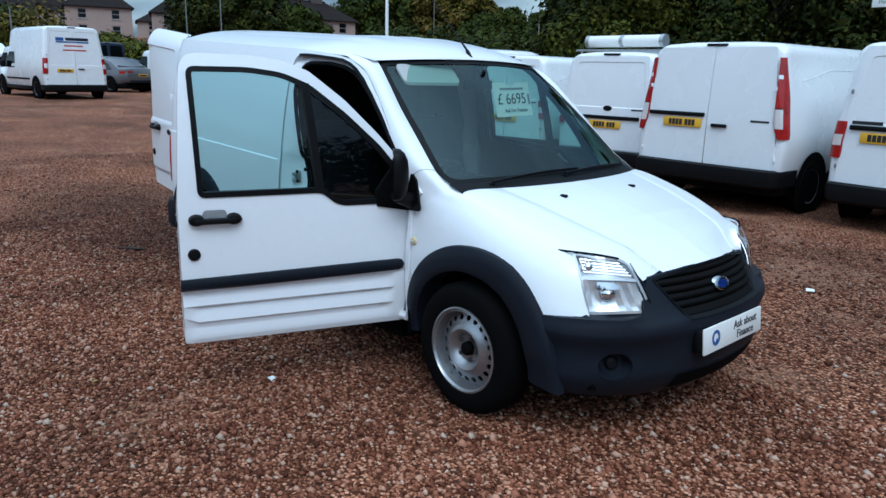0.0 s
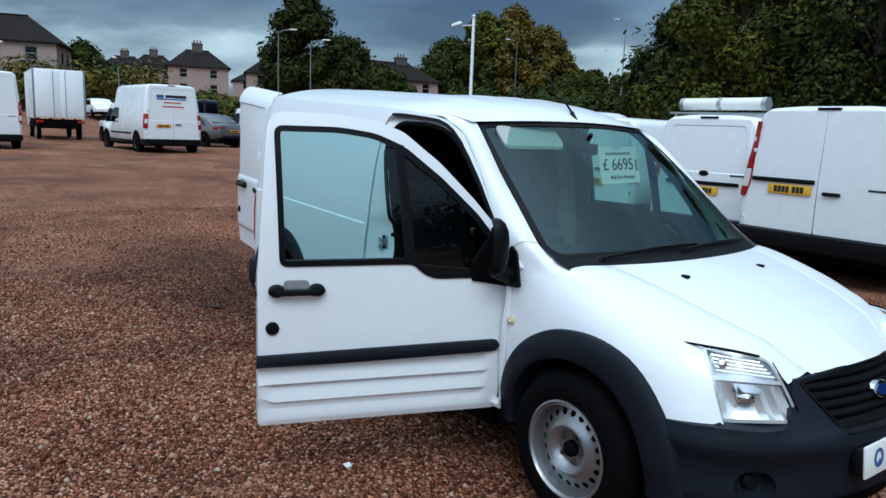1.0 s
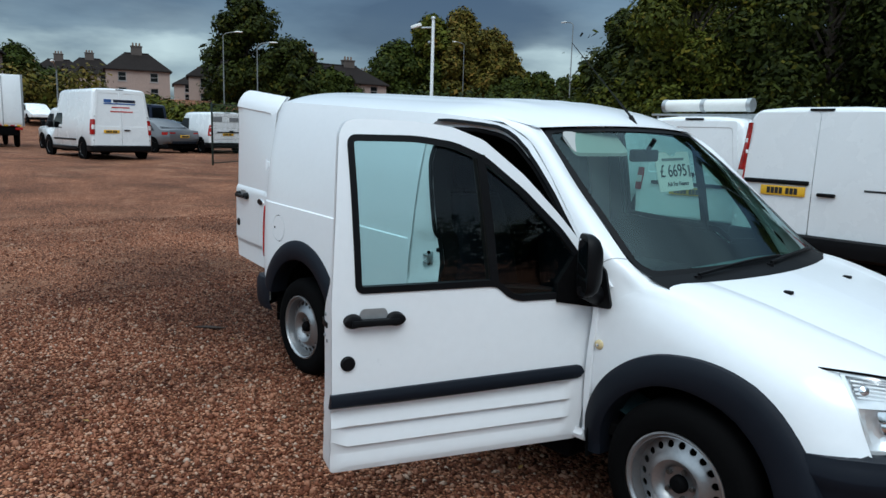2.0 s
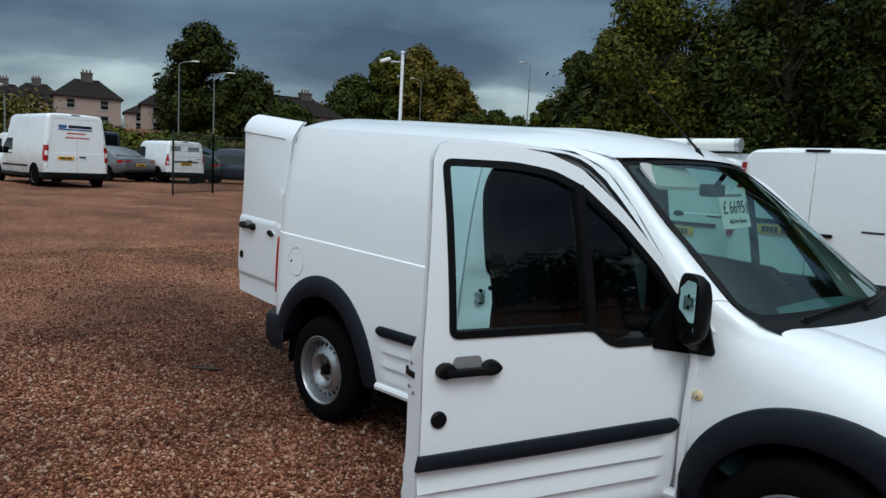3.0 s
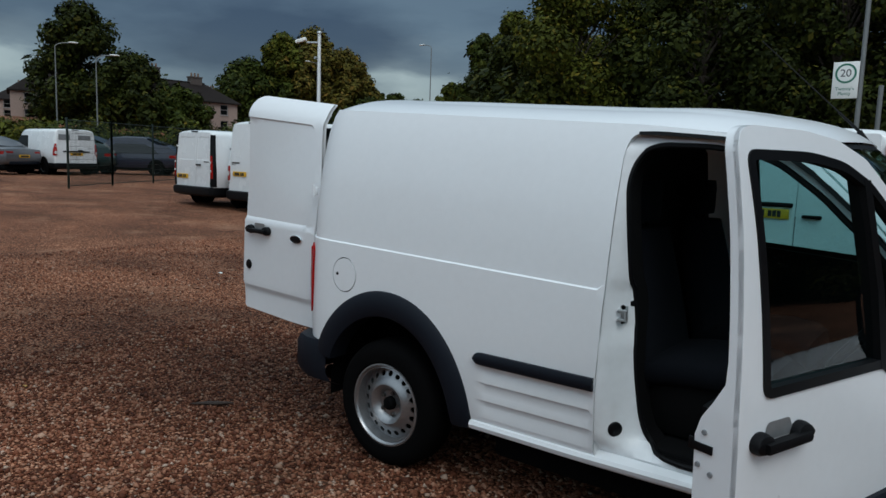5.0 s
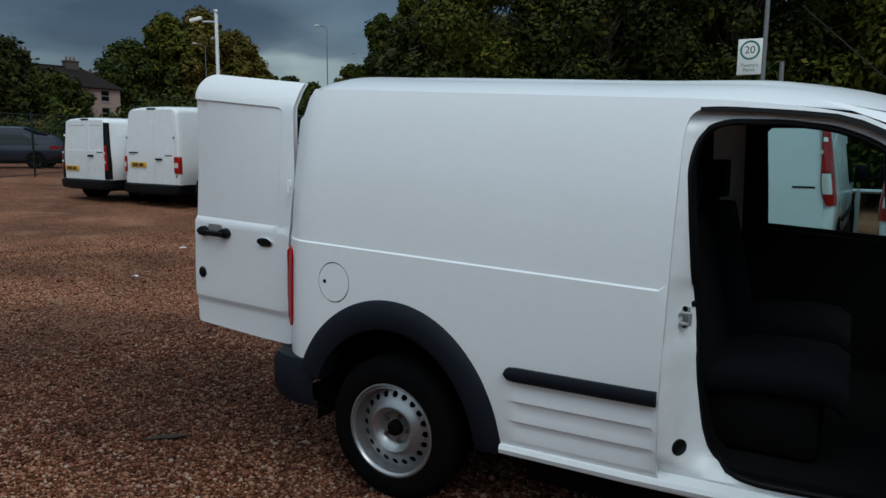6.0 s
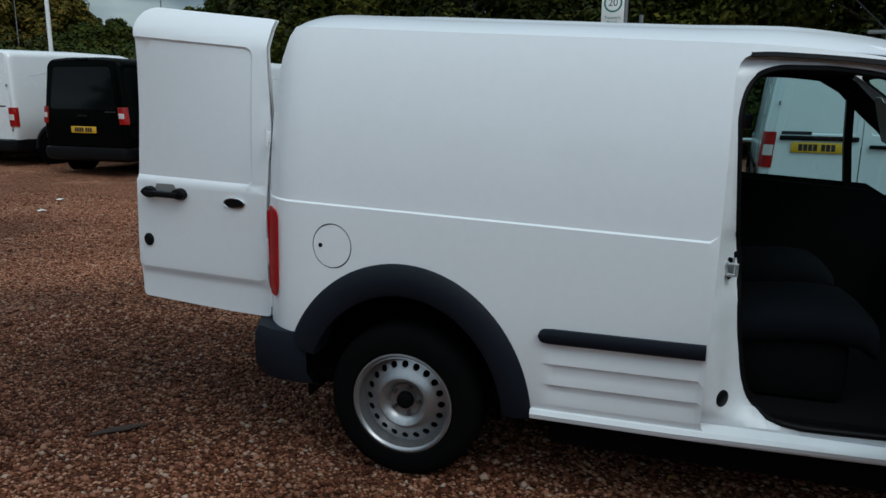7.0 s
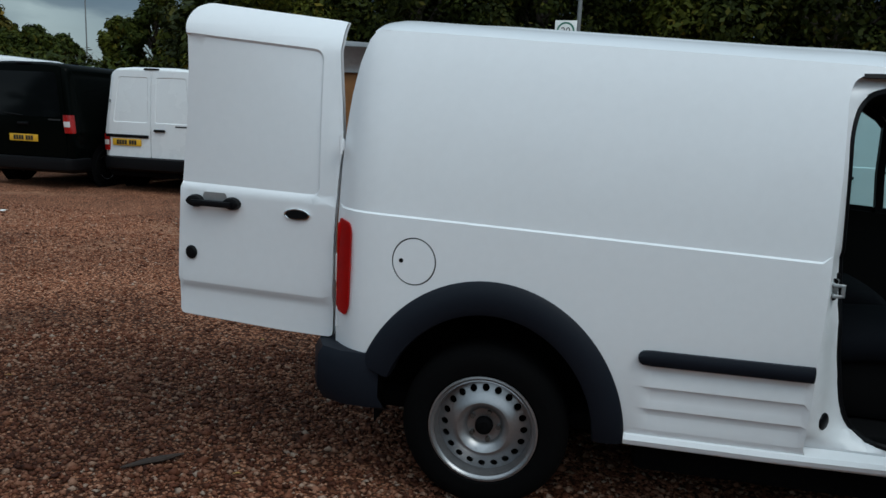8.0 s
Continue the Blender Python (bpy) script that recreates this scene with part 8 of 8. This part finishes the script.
# single trees beyond the fence
for az, d, el, spread, mat, seed, low in (
    (154.6, 100, 9.4, 6.6, LEAF_SHADED, 11, 0.04), (151.4, 95, 6.4, 5.8, LEAF_SHADED, 12, 0.03), (143.2, 115, 6.6, 6.0, LEAF_DARK, 13, 0.03),
    (140.8, 118, 8.7, 6.4, LEAF, 14, 0.03), (138.4, 118, 9.0, 6.6, LEAF_TURN, 15, 0.03), (136.1, 120, 7.8, 5.8, LEAF_TURN, 16, 0.03),
    (134.6, 122, 5.4, 4.8, LEAF, 21, 0.03), (132.4, 110, 4.6, 3.7, LEAF_DARK, 17, 0.03), (130.6, 115, 4.2, 3.4, LEAF_DARK, 18, 0.03),
    (169.6, 90, 4.6, 3.9, LEAF_DARK, 19, 0.03), (134.4, 110, 4.2, 4.4, LEAF_DARK, 23, 0.03), (148.4, 92, 4.4, 3.8, LEAF_DARK, 24, 0.03),
    (128.9, 58, 5.8, 1.7, LEAF, 27, 0.03), (126.7, 56, 9.4, 2.2, LEAF_DARK, 28, 0.03), (124.4, 52, 11.2, 2.8, LEAF, 29, 0.03), (121.6, 48, 12.6, 3.4, LEAF_DARK, 30, 0.03)):
    x, y = from_eye(E1, az, d)
    g = ground_z(x, y)
    build_tree(pose(x, y, g, 0, 0, seed * 40), seed, 1.51 + d * math.tan(radians(el)) - g, spread, 20000, 0.125 * d / 50, mat, "tall leafy tree beyond the yard fence", low=low)

# the belt of trees along the road behind the row of vans
proto = [build_tree(pose(-9.5, 19.0, 0, 0, 0, 0), 31, 8.2, 3.0, 36000, 0.075, LEAF, "dense roadside tree, green with some turning leaves", low=0.03, group="roadside trees"),
         build_tree(pose(-5.5, 20.0, 0, 0, 0, 40), 32, 9.6, 3.3, 38000, 0.075, LEAF_SHADED, "dense green roadside tree, shade painted into its leaves", low=0.03, group="roadside trees"),
         build_tree(pose(-1.5, 19.2, 0, 0, 0, 80), 33, 9.0, 3.2, 38000, 0.075, LEAF_SHADED, "dense roadside tree, green with some turning leaves", low=0.03, group="roadside trees")]
rng = random.Random(5)
for i, (x, y, s) in enumerate([(2.5, 19.5, 1.05), (6.5, 18.8, 1.1), (10.5, 19.3, 1.1), (14.5, 18.5, 1.15), (18.5, 18.0, 1.2), (-13.2, 21.0, 0.72), (-7.5, 23.5, 1.1), (-3.0, 24.0, 1.15), (1.5, 24.0, 1.2), (6.0, 23.5, 1.25), (11.0, 24.0, 1.25), (16.0, 23.0, 1.3), (-11.5, 24.5, 0.85), (23.0, 17.0, 1.2), (22.0, 23.0, 1.3), (28.0, 14.0, 1.2), (-17.0, 26.0, 0.55)]):
    t = copy_thing(proto[i % 3], pose(x, y, ground_z(x, y), 0, 0, rng.uniform(0, 360)))
    t.scale = (s, s, s * rng.uniform(0.92, 1.05))

# the belt of trees on the other side of the yard, mirrored in the van's glass and paint
proto.append(build_tree(pose(-2.0, -31.0, 0, 0, 0, 15), 34, 9.2, 3.6, 9000, 0.17, LEAF_DARK, "dense dark green tree along the yard's open side", low=0.03, group="trees along the open side"))
for x, y, k in [(-36.0, -27.0, 0.9), (-30.5, -29.0, 1.0), (-25.0, -30.0, 0.95), (-19.5, -31.0, 1.05), (-14.0, -30.5, 0.9), (-8.0, -31.5, 1.0), (4.0, -31.0, 0.95), (9.5, -30.0, 1.05), (15.0, -31.0, 0.92), (21.0, -30.0, 1.0), (27.0, -29.0, 0.95), (33.0, -27.0, 1.0)]:
    t = copy_thing(proto[-1], pose(x, y, ground_z(x, y), 0, 0, rng.uniform(0, 360)))
    t.scale = (k, k, k * rng.uniform(0.92, 1.08))


def build_hedge(a, b, height, depth, leaves, leaf, mat, label, seed):
    """A loose hedge or bank of shrubs between two places."""
    rng = np.random.default_rng(seed)
    a, b = Vector((*a, 0)), Vector((*b, 0))
    n = int((b - a).length / 1.1) + 2
    blobs = []
    for i in range(n):
        p = a.lerp(b, i / (n - 1))
        for k in range(2):
            q = p + Vector((rng.normal(0, depth / 3), rng.normal(0, depth / 3), 0))
            h = height * (0.35 + 0.5 * rng.random())
            blobs.append((q.x, q.y, ground_z(q.x, q.y) + h * 0.75, h * 0.62, 1.0))
    ob = new("hedge", crown_mesh("hedge", seed, blobs, leaves, leaf, mat))
    return tagged(ob, label, "hedge", kind="stuff")


build_hedge((-16, 17.0), (26, 15.8), 2.6, 1.6, 42000, 0.08, LEAF_SHADED, "dark undergrowth below the roadside trees", 51)
build_hedge((-13, 20.5), (27, 19.5), 5.0, 2.5, 34000, 0.12, LEAF_SHADED, "dark thicket behind the roadside trees", 54)
build_hedge((-34, 23), (-66, 17), 2.4, 3.0, 20000, 0.14, LEAF, "scrubby green bank behind the yard", 52)
build_hedge((-70, 16), (-82, -6), 2.6, 3.0, 16000, 0.17, LEAF, "scrubby green bank behind the far car", 58)
build_hedge((-24, 24), (-40, 16), 2.3, 2.5, 20000, 0.12, LEAF_DARK, "dark shrubs behind the fence", 55)
build_hedge((-60, 26), (-85, 0), 2.3, 5.0, 22000, 0.22, LEAF, "rough shrubs below the houses", 53)
build_hedge((-70, -4), (-70, 16), 4.0, 3.0, 10000, 0.2, LEAF_TURN, "yellowing shrubs below the houses", 56)
build_hedge((-25, 40), (-60, 45), 4.0, 4.0, 14000, 0.22, LEAF_DARK, "far hedge line", 57)

build_hedge((31, 17), (33, -24), 5.6, 3.0, 26000, 0.16, LEAF_SHADED, "dark trees and shrubs closing the yard's end", 59)

# ---- small things on the ground ----
WOOD = material("weathered_wood", (0.022, 0.013, 0.009), 0.85, 0, 0.3, 30)
PAPER = material("white_paper", (0.75, 0.76, 0.74), 0.7, 0, 0.03, 40)
DRY = material("dry_leaf", (0.30, 0.17, 0.04), 0.7, 0, 0.2, 40)
stk = Shape().loft([[(x, y + w * math.cos(t), 0.016 + h * math.sin(t)) for t in np.linspace(0, 2 * math.pi, 9)[:-1]] for x, y, w, h in ((-0.125, -0.008, 0.003, 0.003), (-0.09, -0.004, 0.010, 0.007), (-0.03, 0.006, 0.019, 0.010), (0.03, 0.004, 0.020, 0.011), (0.075, 0.010, 0.013, 0.008), (0.12, 0.012, 0.004, 0.004))], caps=True)
s1 = part("stick", stk, WOOD)
s1.matrix_basis = pose(-1.312, -0.913, 0.006, 0, 0, 42)
tagged(s1, "dark weathered stick lying on the gravel", "stick")
for k, (x, y, s) in enumerate(((1.79, -1.33, 0.022), (-5.2, 1.9, 0.03), (-6.4, 3.6, 0.045), (-6.9, 4.4, 0.05), (2.9, 2.6, 0.04))):
    sc = Shape()
    sc.add([(-s, -s * 0.7, 0.012), (0, -s * 0.8, 0.020), (s, -s * 0.5, 0.011), (s * 0.9, s * 0.7, 0.016), (0, s * 0.6, 0.024), (-s, s * 0.8, 0.012)], [(0, 1, 4, 5), (1, 2, 3, 4)])
    sc.add([(p[0], p[1], p[2] - 0.003) for p in sc.v], [(5, 4, 1, 0), (4, 3, 2, 1)])
    p = part("paper_scrap", sc, PAPER)
    p.matrix_basis = pose(x, y, ground_z(x, y), 0, 0, 30 * k)
    tagged(p, "crumpled white scrap of paper on the gravel", "litter", "paper scraps")
rl = random.Random(3)
for k in range(14):
    x, y, s = rl.uniform(-4, 2), rl.uniform(-2.4, 1.5), rl.uniform(0.015, 0.028)
    lf = Shape().add([(-s, 0, 0.010), (0, -s * 0.5, 0.014), (s, 0, 0.012), (0, s * 0.5, 0.018)], [(0, 1, 2), (0, 2, 3)])
    p = part("fallen_leaf", lf, DRY)
    p.matrix_basis = pose(x, y, ground_z(x, y), 0, 0, rl.uniform(0, 360))
    tagged(p, "small dry yellow leaf on the gravel", "leaf", "fallen leaves")
